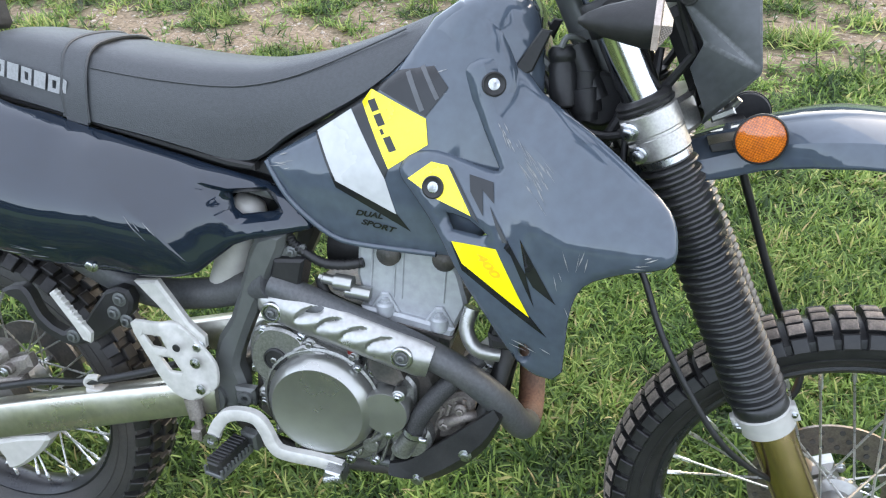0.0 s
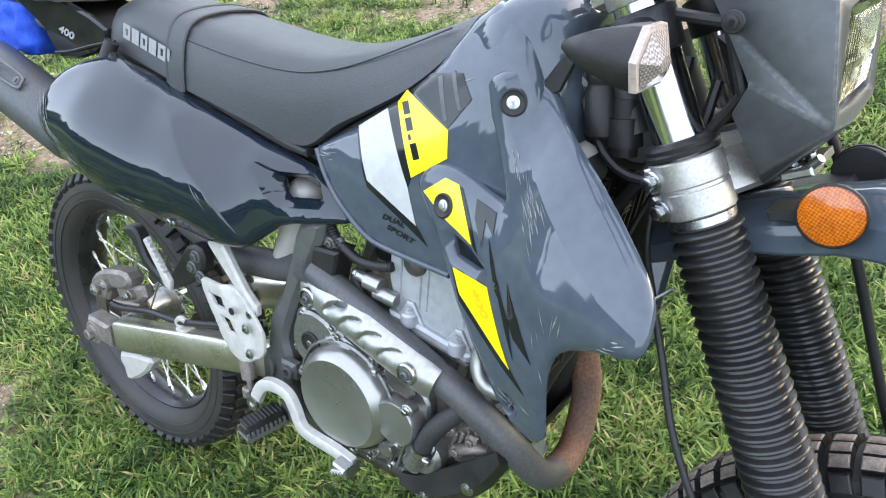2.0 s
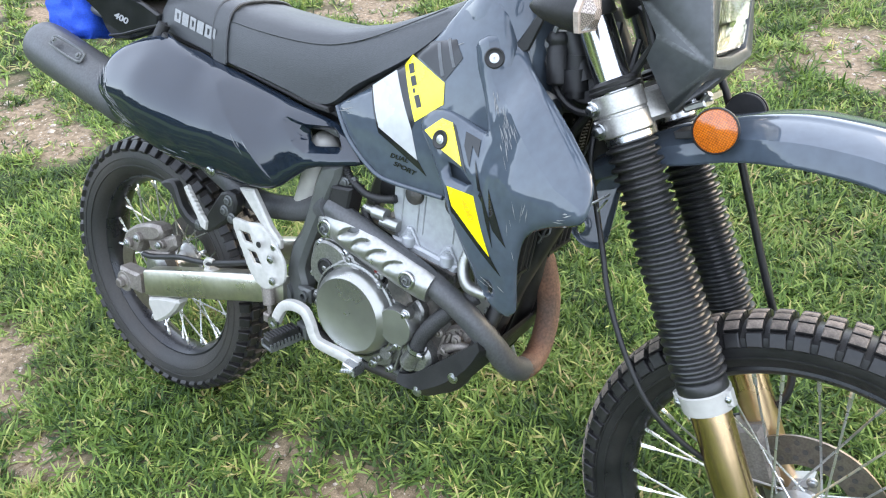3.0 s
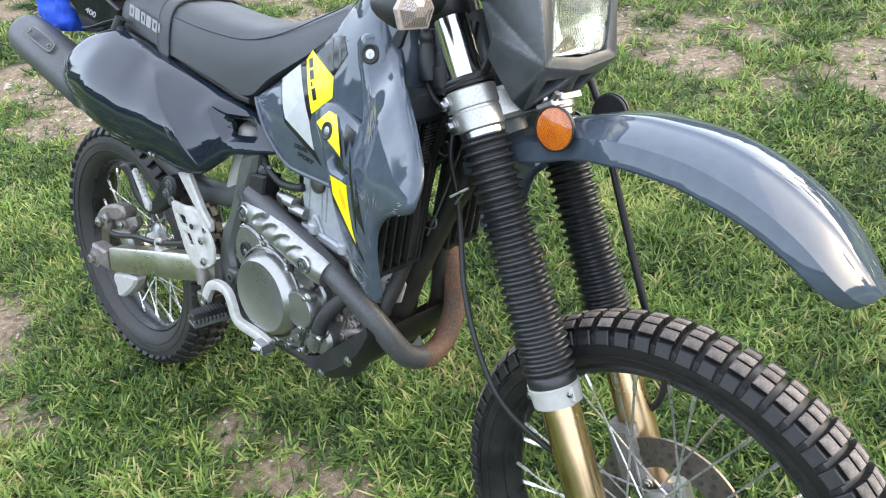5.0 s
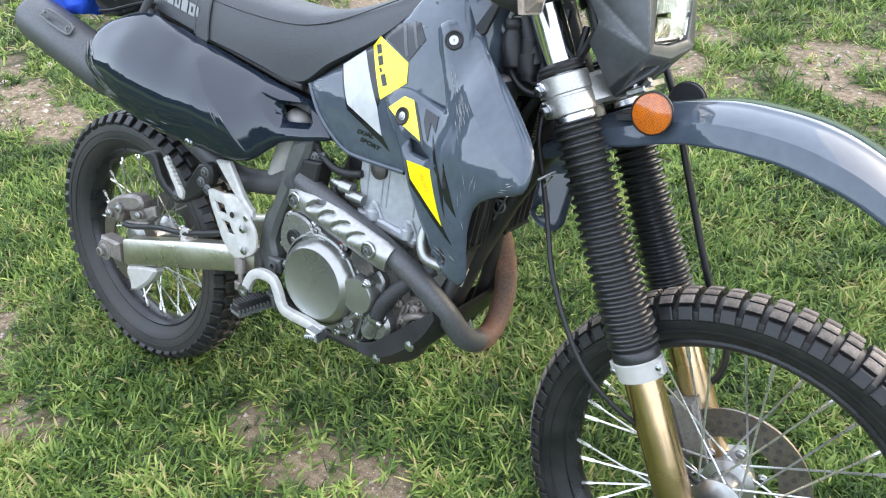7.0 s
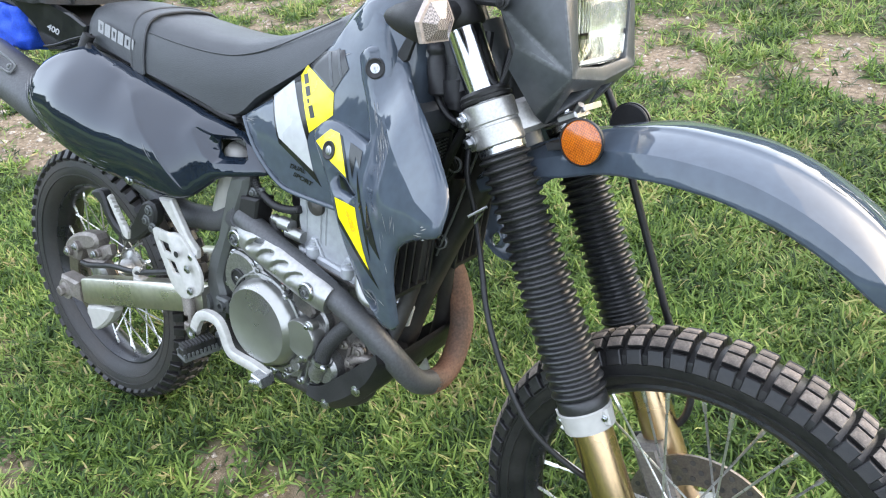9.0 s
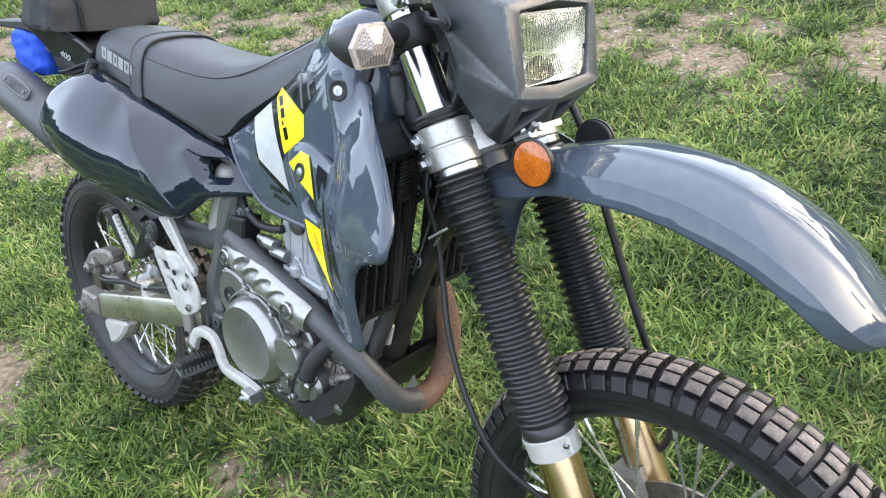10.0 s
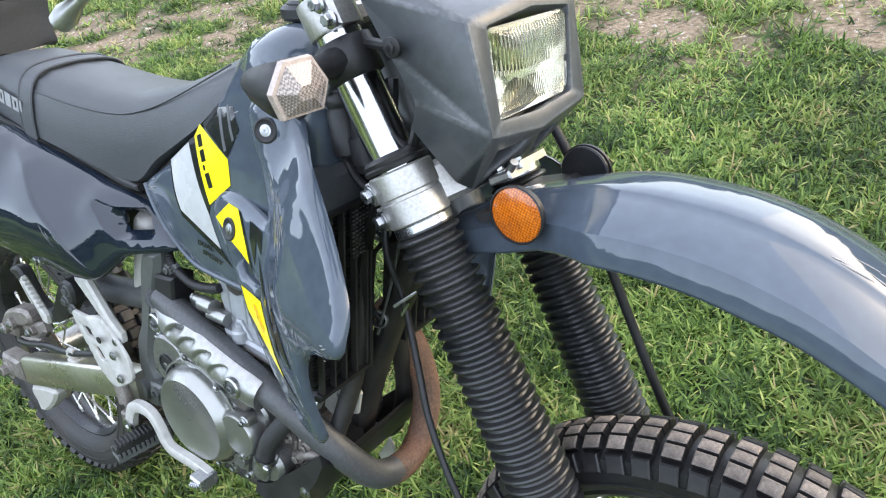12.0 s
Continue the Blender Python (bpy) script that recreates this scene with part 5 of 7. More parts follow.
SHROUD_OUT = smooth_path([(0.898, 0.986), (0.905, 0.998), (0.935, 1.008), (0.963, 1.002)], 2) + \
    smooth_path([(0.997, 0.967), (1.034, 0.947), (1.069, 0.928), (1.115, 0.897), (1.150, 0.870), (1.161, 0.840), (1.154, 0.812), (1.107, 0.790), (1.068, 0.764), (1.055, 0.73), (1.052, 0.68), (1.051, 0.632)], 3) + \
    smooth_path([(1.040, 0.616), (1.019, 0.615), (0.998, 0.625), (0.978, 0.646), (0.955, 0.676)], 2) + smooth_path([(0.905, 0.740), (0.871, 0.793), (0.838, 0.832), (0.820, 0.852), (0.820, 0.868), (0.838, 0.884), (0.87, 0.889), (0.925, 0.876), (0.952, 0.874), (0.942, 0.895), (0.925, 0.925), (0.908, 0.955)], 3)
SHROUD_VENT = [(0.886, 0.816), (0.918, 0.811), (0.946, 0.797), (0.935, 0.793), (0.897, 0.794)]
FOLD = [(0.925, 1.0), (0.944, 0.942), (1.004, 0.905), (1.055, 0.869), (1.106, 0.844), (1.17, 0.829)]
SHROUD_HOLE = [(1.000 + 0.0065 * math.cos(a) + 0.003 * math.sin(a), 0.650 - 0.005 * math.cos(a) + 0.011 * math.sin(a)) for a in np.linspace(0, 2 * math.pi, 15)[:-1]]
gs = panel(SHROUD_OUT, SHROUD, [SHROUD_VENT, SHROUD_HOLE], 0.010, 0.005, 0.011, 0.008, folds=[FOLD])
sh = part("radiator_shroud", gs, GREY_PAINT, bike, "glossy grey radiator shroud with scratches", sharp=60)
sharpen(sh, FOLD)
part("radiator_shroud", mirrored(gs), GREY_PAINT, bike, "glossy grey radiator shroud with scratches", sharp=60)
for x, z in ((0.938, 0.975), (0.869, 0.846)):
    n = Vector((SHROUD(x + 0.004, z) - SHROUD(x - 0.004, z), -0.008, SHROUD(x, z + 0.004) - SHROUD(x, z - 0.004))).normalized()
    o = Vector((x, SHROUD(x, z), z))
    part("bolt_well", revolve([(0.0150, -0.002), (0.0150, 0.0026), (0.0132, 0.0034), (0.0122, 0.0028), (0.0105, 0.0018), (0.0, 0.0018)], o, n, 32), BLACK_PLASTIC, sh, "dark recessed bolt seat")
    part("shroud_bolt", bolt(o + n * 0.0016, n, 0.0050, 0.003), BOLT, sh)

def decal(name, poly, surf, material, parent, lift, label=""):
    return part(name, panel(poly, surf, [], 0.012, 0.0004, 0, 0, lift), material, parent, label, sharp=70)

decal("decal", [(0.772, 0.957), (0.852, 0.927), (0.856, 0.895), (0.802, 0.858), (0.760, 0.940)], TANK, YELLOW, tp, 0.0012, "yellow decal")
decal("decal", [(0.744, 0.932), (0.760, 0.940), (0.802, 0.858), (0.797, 0.843)], TANK, BLACK_DECAL, tp, 0.001)
decal("decal", [(0.695, 0.898), (0.744, 0.930), (0.797, 0.845), (0.814, 0.798), (0.726, 0.835)], TANK, WHITE_DECAL, tp, 0.0012, "silver-white decal")
decal("decal", [(0.692, 0.896), (0.695, 0.897), (0.727, 0.836), (0.815, 0.798), (0.835, 0.776), (0.726, 0.826)], TANK, BLACK_DECAL, tp, 0.001)
decal("decal", [(0.808, 0.982), (0.858, 0.991), (0.880, 0.967), (0.851, 0.929), (0.780, 0.958)], TANK, BLACK_DECAL, tp, 0.001)
decal("decal", [(0.833, 0.853), (0.864, 0.877), (0.886, 0.875), (0.922, 0.819), (0.872, 0.833)], SHROUD, YELLOW, sh, 0.0012, "yellow decal")
decal("decal", [(0.898, 0.783), (0.958, 0.786), (1.006, 0.710), (0.914, 0.757)], SHROUD, YELLOW, sh, 0.0012, "yellow decal")
decal("decal", [(0.896, 0.783), (0.914, 0.748), (1.029, 0.687), (1.007, 0.711), (0.914, 0.758)], SHROUD, BLACK_DECAL, sh, 0.001)

# rounded lip along the lower edge of the tank panel
lip = smooth_path([(0.616, 0.850), (0.645, 0.806), (0.68, 0.775), (0.718, 0.752), (0.76, 0.746), (0.87, 0.748)], 5)
part("moulded_lip", tube([(x, TANK(x, z) + 0.002, z) for x, z in lip], 0.0042, 10), GREY_PAINT, tp)
# black filler added to darken the see-through gap between seat and tank
part("seat_gasket", prism([(0.585, 0.83), (0.62, 0.86), (0.70, 0.91), (0.80, 0.975), (0.82, 0.95), (0.70, 0.86), (0.62, 0.82)], -0.072, 0.072, 0.004), BLACK_PLASTIC, bike)

# frame
SPAR = smooth_path([(0.648, 0.750), (0.600, 0.742), (0.575, 0.680), (0.548, 0.606), (0.524, 0.570), (0.510, 0.520), (0.500, 0.452), (0.500, 0.425), (0.545, 0.422), (0.556, 0.455), (0.562, 0.492), (0.553, 0.522), (0.568, 0.567), (0.592, 0.622), (0.626, 0.694)], 2, True)
for s in (-1, 1):
    part("frame_spar", prism(SPAR, s * 0.075, s * 0.112, 0.009), FRAME_PAINT, bike, "dark painted frame spar")
    part("cradle_tube", tube(smooth_path([(1.00, s * 0.03, 0.80), (0.975, s * 0.05, 0.62), (0.945, s * 0.085, 0.50), (0.905, s * 0.09, 0.40), (0.8, s * 0.09, 0.365), (0.6, s * 0.09, 0.37), (0.53, s * 0.09, 0.43)], 5), 0.014, 12), DUSTY_FRAME, bike)
part("frame_lug", join(box((0.566, -0.112, 0.476), (0.034, 0.02, 0.03), 0.006), revolve([(0.011, 0), (0.011, 0.008), (0.006, 0.008), (0.006, 0.002)], (0.569, -0.12, 0.476), (0, -1, 0), 20)), FRAME_PAINT, bike)
part("frame_backbone", tube(smooth_path([(1.12, 0, 0.93), (1.0, 0, 0.92), (0.85, 0, 0.90), (0.68, 0, 0.82), (0.62, 0, 0.74)], 4), 0.028, 16), FRAME_PAINT, bike)
part("head_tube", tube([(1.135, 0, 0.865), (1.045, 0, 1.04)], 0.032, 24), FRAME_PAINT, bike)
for s in (-1, 1):
    part("subframe_rail", tube(smooth_path([(0.62, s * 0.07, 0.80), (0.45, s * 0.075, 0.84), (0.2, s * 0.075, 0.90), (-0.1, s * 0.07, 0.945)], 4), 0.012, 10), FRAME_PAINT, bike)

# engine
eng = part("engine_case", prism([(0.565, 0.43), (0.62, 0.385), (0.80, 0.37), (0.88, 0.42), (0.885, 0.50), (0.84, 0.60), (0.74, 0.625), (0.64, 0.62), (0.575, 0.56)], -0.092, 0.10, 0.012), ENGINE_DARK, bike, "grey cast engine case")
part("clutch_cover", revolve([(0.090, 0.0), (0.090, 0.016), (0.0865, 0.020), (0.0845, 0.036), (0.0815, 0.044), (0.0735, 0.0535), (0.0715, 0.0555), (0.0690, 0.0555), (0.0670, 0.0543), (0.0, 0.0543)], (0.698, -0.094, 0.489), (0, -1, 0), 72), CLUTCH_GREY, eng, "satin grey round clutch cover")
part("case_cover", prism(smooth_path([(0.585, 0.592), (0.577, 0.545), (0.592, 0.50), (0.60, 0.455), (0.64, 0.40), (0.70, 0.378), (0.76, 0.385), (0.80, 0.42), (0.83, 0.46), (0.84, 0.53), (0.80, 0.56), (0.76, 0.59), (0.70, 0.605), (0.63, 0.607)], 3, True), -0.088, -0.110, 0.004), ENGINE_GREY, eng, "cast right engine cover")
part("starter_cover", prism(smooth_path([(0.590, 0.578), (0.583, 0.545), (0.595, 0.518), (0.625, 0.510), (0.655, 0.525), (0.672, 0.555), (0.668, 0.590), (0.64, 0.605), (0.61, 0.603)], 3, True), -0.108, -0.122, 0.004), ENGINE_GREY, eng, "cast starter gear cover")
part("plug", revolve([(0.0185, 0.0), (0.0185, 0.004), (0.0155, 0.005), (0.0150, 0.0035), (0.0, 0.0035)], (0.625, -0.121, 0.554), (0, -1, 0), 32), BLACK_PLASTIC, eng, "black rubber plug")
part("web", prism([(0.655, 0.575), (0.672, 0.585), (0.745, 0.562), (0.75, 0.552), (0.67, 0.558)], -0.106, -0.126, 0.003), ENGINE_GREY, eng)
part("oil_filter_cover", join(revolve([(0.036, 0.0), (0.036, 0.030), (0.034, 0.034), (0.0, 0.0355)], (0.800, -0.106, 0.496), (0, -1, 0), 48), disc((0.768, -0.118, 0.508), (0, -1, 0), 0.010, 0.018), disc((0.820, -0.118, 0.526), (0, -1, 0), 0.010, 0.018), disc((0.806, -0.118, 0.460), (0, -1, 0), 0.010, 0.018)), CLUTCH_GREY, eng, "satin oil filter cover")
part("pump_housing", join(revolve([(0.034, 0.0), (0.033, 0.022), (0.026, 0.030), (0.0, 0.032)], (0.833, -0.090, 0.438), (0, -1, 0), 36), tube([(0.822, -0.118, 0.425), (0.842, -0.124, 0.462)], [0.016, 0.0135], 20), disc((0.822, -0.106, 0.425), (0, -1, 0), 0.017, 0.02)), ENGINE_GREY, eng, "cast water pump housing")
part("coolant_hose", tube(smooth_path([(0.838, -0.124, 0.455), (0.848, -0.124, 0.485), (0.870, -0.118, 0.520), (0.902, -0.105, 0.556), (0.93, -0.085, 0.58)], 5), 0.0145, 18), BRAID, eng, "black braided coolant hose")
part("hose_clamp", join(revolve([(0.0185, 0), (0.0185, 0.008), (0.0165, 0.008), (0.0165, 0)], (0.841, -0.124, 0.460), (0.3, 0, 0.95), 24, closed=True), box((0.858, -0.138, 0.458), (0.012, 0.008, 0.008), 0.002)), BOLT, eng)
part("rocker", join(tube([(0.772, -0.120, 0.43), (0.792, -0.124, 0.448), (0.803, -0.124, 0.468)], 0.006, 10), disc((0.772, -0.112, 0.425), (0, -1, 0), 0.013, 0.014)), ENGINE_GREY, eng)
for x, z in ((0.605, 0.595), (0.663, 0.590), (0.648, 0.545), (0.731, 0.550), (0.758, 0.556), (0.776, 0.549), (0.588, 0.530), (0.598, 0.470), (0.764, 0.428), (0.735, 0.384), (0.775, 0.389), (0.70, 0.380), (0.65, 0.400), (0.79, 0.556), (0.812, 0.548)):
    part("case_bolt", join(disc((x, -0.106, z), (0, -1, 0), 0.0085, 0.008, 16), bolt((x, -0.113, z), (0, -1, 0), 0.0055, 0.008)), BOLT, eng)
for x, z in ((0.768, 0.508), (0.820, 0.526), (0.806, 0.460)):
    part("cover_bolt", bolt((x, -0.136, z), (0, -1, 0), 0.0052, 0.007), BOLT, eng)
# weathered castings and pipes at the front of the engine
part("front_casting", join(prism(smooth_path([(0.850, 0.425), (0.856, 0.470), (0.876, 0.500), (0.905, 0.515), (0.925, 0.500), (0.918, 0.462), (0.895, 0.435)], 3, True), -0.088, 0.06, 0.006),
     *[prism([(0.862 + 0.012 * k, 0.440 + 0.010 * k), (0.868 + 0.012 * k, 0.437 + 0.010 * k), (0.880 + 0.011 * k, 0.487 + 0.006 * k), (0.874 + 0.011 * k, 0.490 + 0.006 * k)], -0.094, -0.084, 0.0015) for k in range(4)]), CALIPER, eng, "dusty brown front engine casting")
for (x, z), r in (((0.882, 0.462), 0.009), ((0.905, 0.492), 0.008), ((0.868, 0.492), 0.007)):
    part("casting_bolt", join(disc((x, -0.090, z), (0, -1, 0), r * 1.3, 0.010, 16), bolt((x, -0.099, z), (0, -1, 0), r * 0.75, 0.007)), CALIPER, eng)
part("water_pipe", tube(smooth_path([(0.868, -0.080, 0.455), (0.890, -0.098, 0.470), (0.912, -0.098, 0.482), (0.935, -0.085, 0.478)], 4), 0.0085, 12), CALIPER, eng, "weathered metal water pipe")
for k in range(3):                                  # ribs of the case below the covers
    part("case_rib", prism([(0.768 + 0.016 * k, 0.384 + 0.006 * k), (0.773 + 0.016 * k, 0.384 + 0.006 * k), (0.790 + 0.014 * k, 0.440), (0.785 + 0.014 * k, 0.441)], -0.106, -0.118, 0.0015), ENGINE_GREY, eng)
part("case_block", prism([(0.772, 0.590), (0.812, 0.580), (0.826, 0.548), (0.815, 0.534), (0.784, 0.540), (0.770, 0.560)], -0.100, -0.126, 0.004), ENGINE_DARK, eng)
part("sight_plug", join(tube([(0.757, -0.110, 0.566), (0.757, -0.128, 0.560)], 0.008, 14), disc((0.757, -0.128, 0.560), (0, -1, -0.2), 0.006, 0.004, 6)), BOLT, eng)
part("cover_lip", revolve([(0.0895, 0.012), (0.0935, 0.013), (0.0945, 0.017), (0.0905, 0.0185)], (0.698, -0.108, 0.489), (0, -1, 0), 72, closed=True), ENGINE_GREY, eng)
for a_ in np.linspace(0.35, 2 * math.pi + 0.35, 10)[:-1]:
    if math.cos(a_) < 0.75:
        x, z = 0.698 + 0.098 * math.cos(a_), 0.489 + 0.098 * math.sin(a_)
        part("cover_lug", join(disc((x, -0.104, z), (0, -1, 0), 0.0095, 0.016, 16), bolt((x, -0.119, z), (0, -1, 0), 0.0055, 0.007)), ENGINE_GREY, eng)
part("timing_rib", prism([(0.668, 0.586), (0.676, 0.592), (0.752, 0.566), (0.750, 0.556), (0.742, 0.554)], -0.108, -0.122, 0.003), ENGINE_GREY, eng)
part("red_tip", tube([(0.742, -0.112, 0.586), (0.746, -0.122, 0.582)], 0.0055, 10), RED, eng)
cyl = part("cylinder", join(prism([(0.748, 0.738), (0.745, 0.690), (0.758, 0.640), (0.89, 0.618), (0.908, 0.660), (0.896, 0.705), (0.88, 0.738)], -0.084, 0.084, 0.005),
                            prism([(0.752, 0.645), (0.758, 0.629), (0.80, 0.622), (0.888, 0.608), (0.893, 0.624), (0.80, 0.640)], -0.094, 0.094, 0.004)), CYL_SILVER, eng, "silver cylinder head")
part("barrel", prism([(0.765, 0.625), (0.765, 0.585), (0.88, 0.57), (0.885, 0.61)], -0.078, 0.078, 0.003), ENGINE_GREY, eng)
for x, z in ((0.789, 0.650), (0.870, 0.636)):
    part("head_lug", join(disc((x, -0.090, z - 0.018), (0, 0, 1), 0.013, 0.022, 20, 0.003), bolt((x, -0.090, z + 0.004), (0, 0, 1), 0.006, 0.008), prism([(x - 0.024, z - 0.008), (x + 0.022, z - 0.012), (x + 0.004, z + 0.018), (x - 0.006, z + 0.018)], -0.08, -0.09, 0.002)), CYL_SILVER, cyl)
    part("head_dome", revolve([(0.018, 0), (0.017, 0.006), (0.012, 0.010), (0, 0.012)], (x + 0.005, -0.084, 0.728), (0, -1, 0), 24), ENGINE_DARK, cyl)
part("head_gasket", prism([(0.756, 0.634), (0.757, 0.628), (0.888, 0.606), (0.892, 0.612)], -0.096, 0.096, 0.0012), ENGINE_DARK, cyl)
part("head_window", prism([(0.806, 0.624), (0.872, 0.612), (0.868, 0.588), (0.806, 0.600)], -0.088, -0.080, 0.002), CLUTCH_GREY, cyl)
for x in (0.766, 0.80, 0.812, 0.874):
    part("head_rib", tube([(x, -0.084, 0.66), (x + 0.004, -0.085, 0.735)], 0.002, 6), CYL_SILVER, cyl)
part("sensor", join(tube([(0.698, -0.092, 0.682), (0.722, -0.094, 0.680)], 0.008, 12), tube([(0.715, -0.094, 0.680), (0.742, -0.094, 0.678)], 0.0125, 16), tube([(0.732, -0.094, 0.668), (0.768, -0.092, 0.664)], 0.011, 16), bolt((0.697, -0.092, 0.682), (-1, 0, 0.1), 0.006, 0.008)), CLUTCH_GREY, eng, "silver thermostat fittings")
part("vacuum_hose", tube(smooth_path([(0.69, -0.09, 0.682), (0.70, -0.09, 0.655), (0.73, -0.088, 0.64), (0.76, -0.085, 0.632)], 4), 0.008, 10), BLACK_PLASTIC, eng)
part("wiring_loom", tube([(p[0], p[1], p[2]) for p in smooth_path([(0.645, -0.09, 0.745), (0.655, -0.094, 0.732), (0.674, -0.096, 0.720), (0.700, -0.094, 0.707), (0.731, -0.09, 0.706), (0.757, -0.088, 0.712)], 8)], [0.0068 + 0.0012 * (i % 2) for i in range(41)], 10), BLACK_PLASTIC, eng, "corrugated black wiring sleeve")
part("intake", tube([(0.68, 0.0, 0.70), (0.76, 0.0, 0.70)], 0.035, 20), BLACK_PLASTIC, eng)
part("electric_box", join(prism([(0.628, 0.712), (0.676, 0.716), (0.662, 0.656), (0.612, 0.655)], -0.112, -0.07, 0.004)), BLACK_PLASTIC, bike, "black electrical box")
part("box_bracket", join(prism([(0.634, 0.728), (0.672, 0.734), (0.676, 0.716), (0.632, 0.712)], -0.1, -0.09, 0.002), bolt((0.653, -0.1, 0.722), (0, -1, 0), 0.006, 0.007)), FRAME_PAINT, bike)
part("airbox", prism([(0.46, 0.70), (0.60, 0.73), (0.62, 0.84), (0.30, 0.88), (0.30, 0.74)], -0.045, 0.085, 0.01), BLACK_PLASTIC, bike)

# exhaust
pipe = smooth_path([(0.62, -0.100, 0.668), (0.72, -0.112, 0.640), (0.83, -0.118, 0.606), (0.91, -0.112, 0.566), (0.965, -0.092, 0.510), (0.992, -0.055, 0.452), (0.998, -0.01, 0.428)], 6)
part("exhaust_pipe", tube(pipe, 0.0215, 20), PIPE_BLACK, bike, "matt black exhaust header pipe")
part("exhaust_front", tube(smooth_path([(0.997, -0.02, 0.430), (0.999, 0.02, 0.428), (0.998, 0.055, 0.450), (0.993, 0.082, 0.50), (0.983, 0.088, 0.555), (0.965, 0.075, 0.62), (0.93, 0.05, 0.66)], 6), 0.0218, 20), PIPE_RUST, bike, "rusty brown front bend of the exhaust")
part("mid_pipe", tube(smooth_path([(0.62, -0.100, 0.668), (0.55, -0.075, 0.640), (0.48, -0.070, 0.622), (0.40, -0.080, 0.622), (0.32, -0.11, 0.68), (0.25, -0.135, 0.75), (0.15, -0.145, 0.79)], 5), 0.025, 18), PIPE_BLACK, bike)
muf = part("silencer", tube([(-0.190, -0.146, 0.866), (-0.186, -0.146, 0.865), (-0.175, -0.146, 0.862), (-0.165, -0.146, 0.859), (0.10, -0.146, 0.785), (0.15, -0.145, 0.771)], [0.046, 0.0505, 0.052, 0.0535, 0.0535, 0.03], 36), PIPE_BLACK, bike, "matt black exhaust silencer")
part("end_cap", revolve([(0.040, 0.0), (0.040, -0.012), (0.012, -0.014), (0.012, -0.05)], (-0.192, -0.146, 0.8665), (-0.96, 0, 0.27), 32), ENGINE_DARK, muf)
part("silencer_bracket", join(tube(smooth_path([(-0.085, -0.185, 0.888), (-0.075, -0.178, 0.896), (0.0, -0.172, 0.874), (0.008, -0.18, 0.862), (0.0, -0.188, 0.855), (-0.078, -0.192, 0.878)], 3, True), 0.003, 6), bolt((-0.075, -0.186, 0.889), (0, -0.8, 0.6), 0.005, 0.005), bolt((0.0, -0.182, 0.866), (0, -0.8, 0.6), 0.005, 0.005)), FRAME_PAINT, muf, "welded bracket on the silencer")


def shield():
    """A half-shell over the pipe with four deep scoops along its upper side."""
    path = smooth_path([(0.603, -0.099, 0.641), (0.622, -0.103, 0.638), (0.65, -0.108, 0.636), (0.695, -0.115, 0.630), (0.76, -0.121, 0.616), (0.82, -0.124, 0.601), (0.866, -0.122, 0.588)], 24)
    n, rings = len(path), []
    for i, p in enumerate(path):
        a, b = Vector(path[max(i - 1, 0)]), Vector(path[min(i + 1, n - 1)])
        d = (b - a).normalized()
        out = Vector((0, -1, 0))
        out = (out - d * out.dot(d)).normalized()
        up = d.cross(out) * -1
        t = i / (n - 1)
        r = 0.031 * (0.60 + 0.40 * min(1, t / 0.42) ** 0.8) * (1 - 0.10 * max(0, (t - 0.93) / 0.07))
        ring = []
        for k in range(45):
            ang = radians(-105 + 178 * k / 44)
            dip = 0.0
            for cx, c0, length, deep in ((0.690, 22, 0.026, 0.0125), (0.722, 12, 0.027, 0.010), (0.759, 12, 0.027, 0.010), (0.797, 12, 0.025, 0.009)):
                p_, q_ = (p[0] - cx) * 1.03, 0.030 * (ang - radians(c0))
                e, f = p_ * 0.72 + q_ * 0.69, -p_ * 0.69 + q_ * 0.72
                if abs(e) < length:
                    h = 0.0118 * (1 - (e / length) ** 2) ** 0.6
                    if abs(f) < h:                                   # a crisp wall on the upper side, a ramp below
                        dip = max(dip, deep * min(1.0, (h - f) / 0.0022) * ((f + h) / (2 * h)) ** 1.1 * (1 - (e / length) ** 4))
            rr = r - dip
            ring.append(tuple(Vector(p) + out * rr * math.cos(ang) * 0.85 + up * rr * math.sin(ang)))
        inner = [tuple(Vector(p) + (Vector(q) - Vector(p)) * 0.62) for q in reversed(ring)]
        rings.append(ring + inner)
    return loft(rings)


hs = part("heat_shield", shield(), ALLOY, bike, "silver fluted exhaust heat shield", sharp=45)
for x, y, z in ((0.628, -0.1275, 0.635), (0.830, -0.1495, 0.601)):
    wsh = part("washer", revolve([(0.0165, -0.003), (0.0165, 0.002), (0.0145, 0.0042), (0.0125, 0.0042), (0.0115, 0.0)], (x, y, z), (0, -1, 0), 28), BOLT, hs, "bright steel washer")
    part("shield_bolt", join(disc((x, y + 0.001, z), (0, -1, 0), 0.0098, 0.004, 24), revolve([(0.0062, 0.0), (0.0058, 0.004), (0.0035, 0.005), (0.003, 0.002), (0.0, 0.002)], (x, y - 0.002, z), (0, -1, 0), 16)), FRAME_PAINT, hs, "black button bolt")

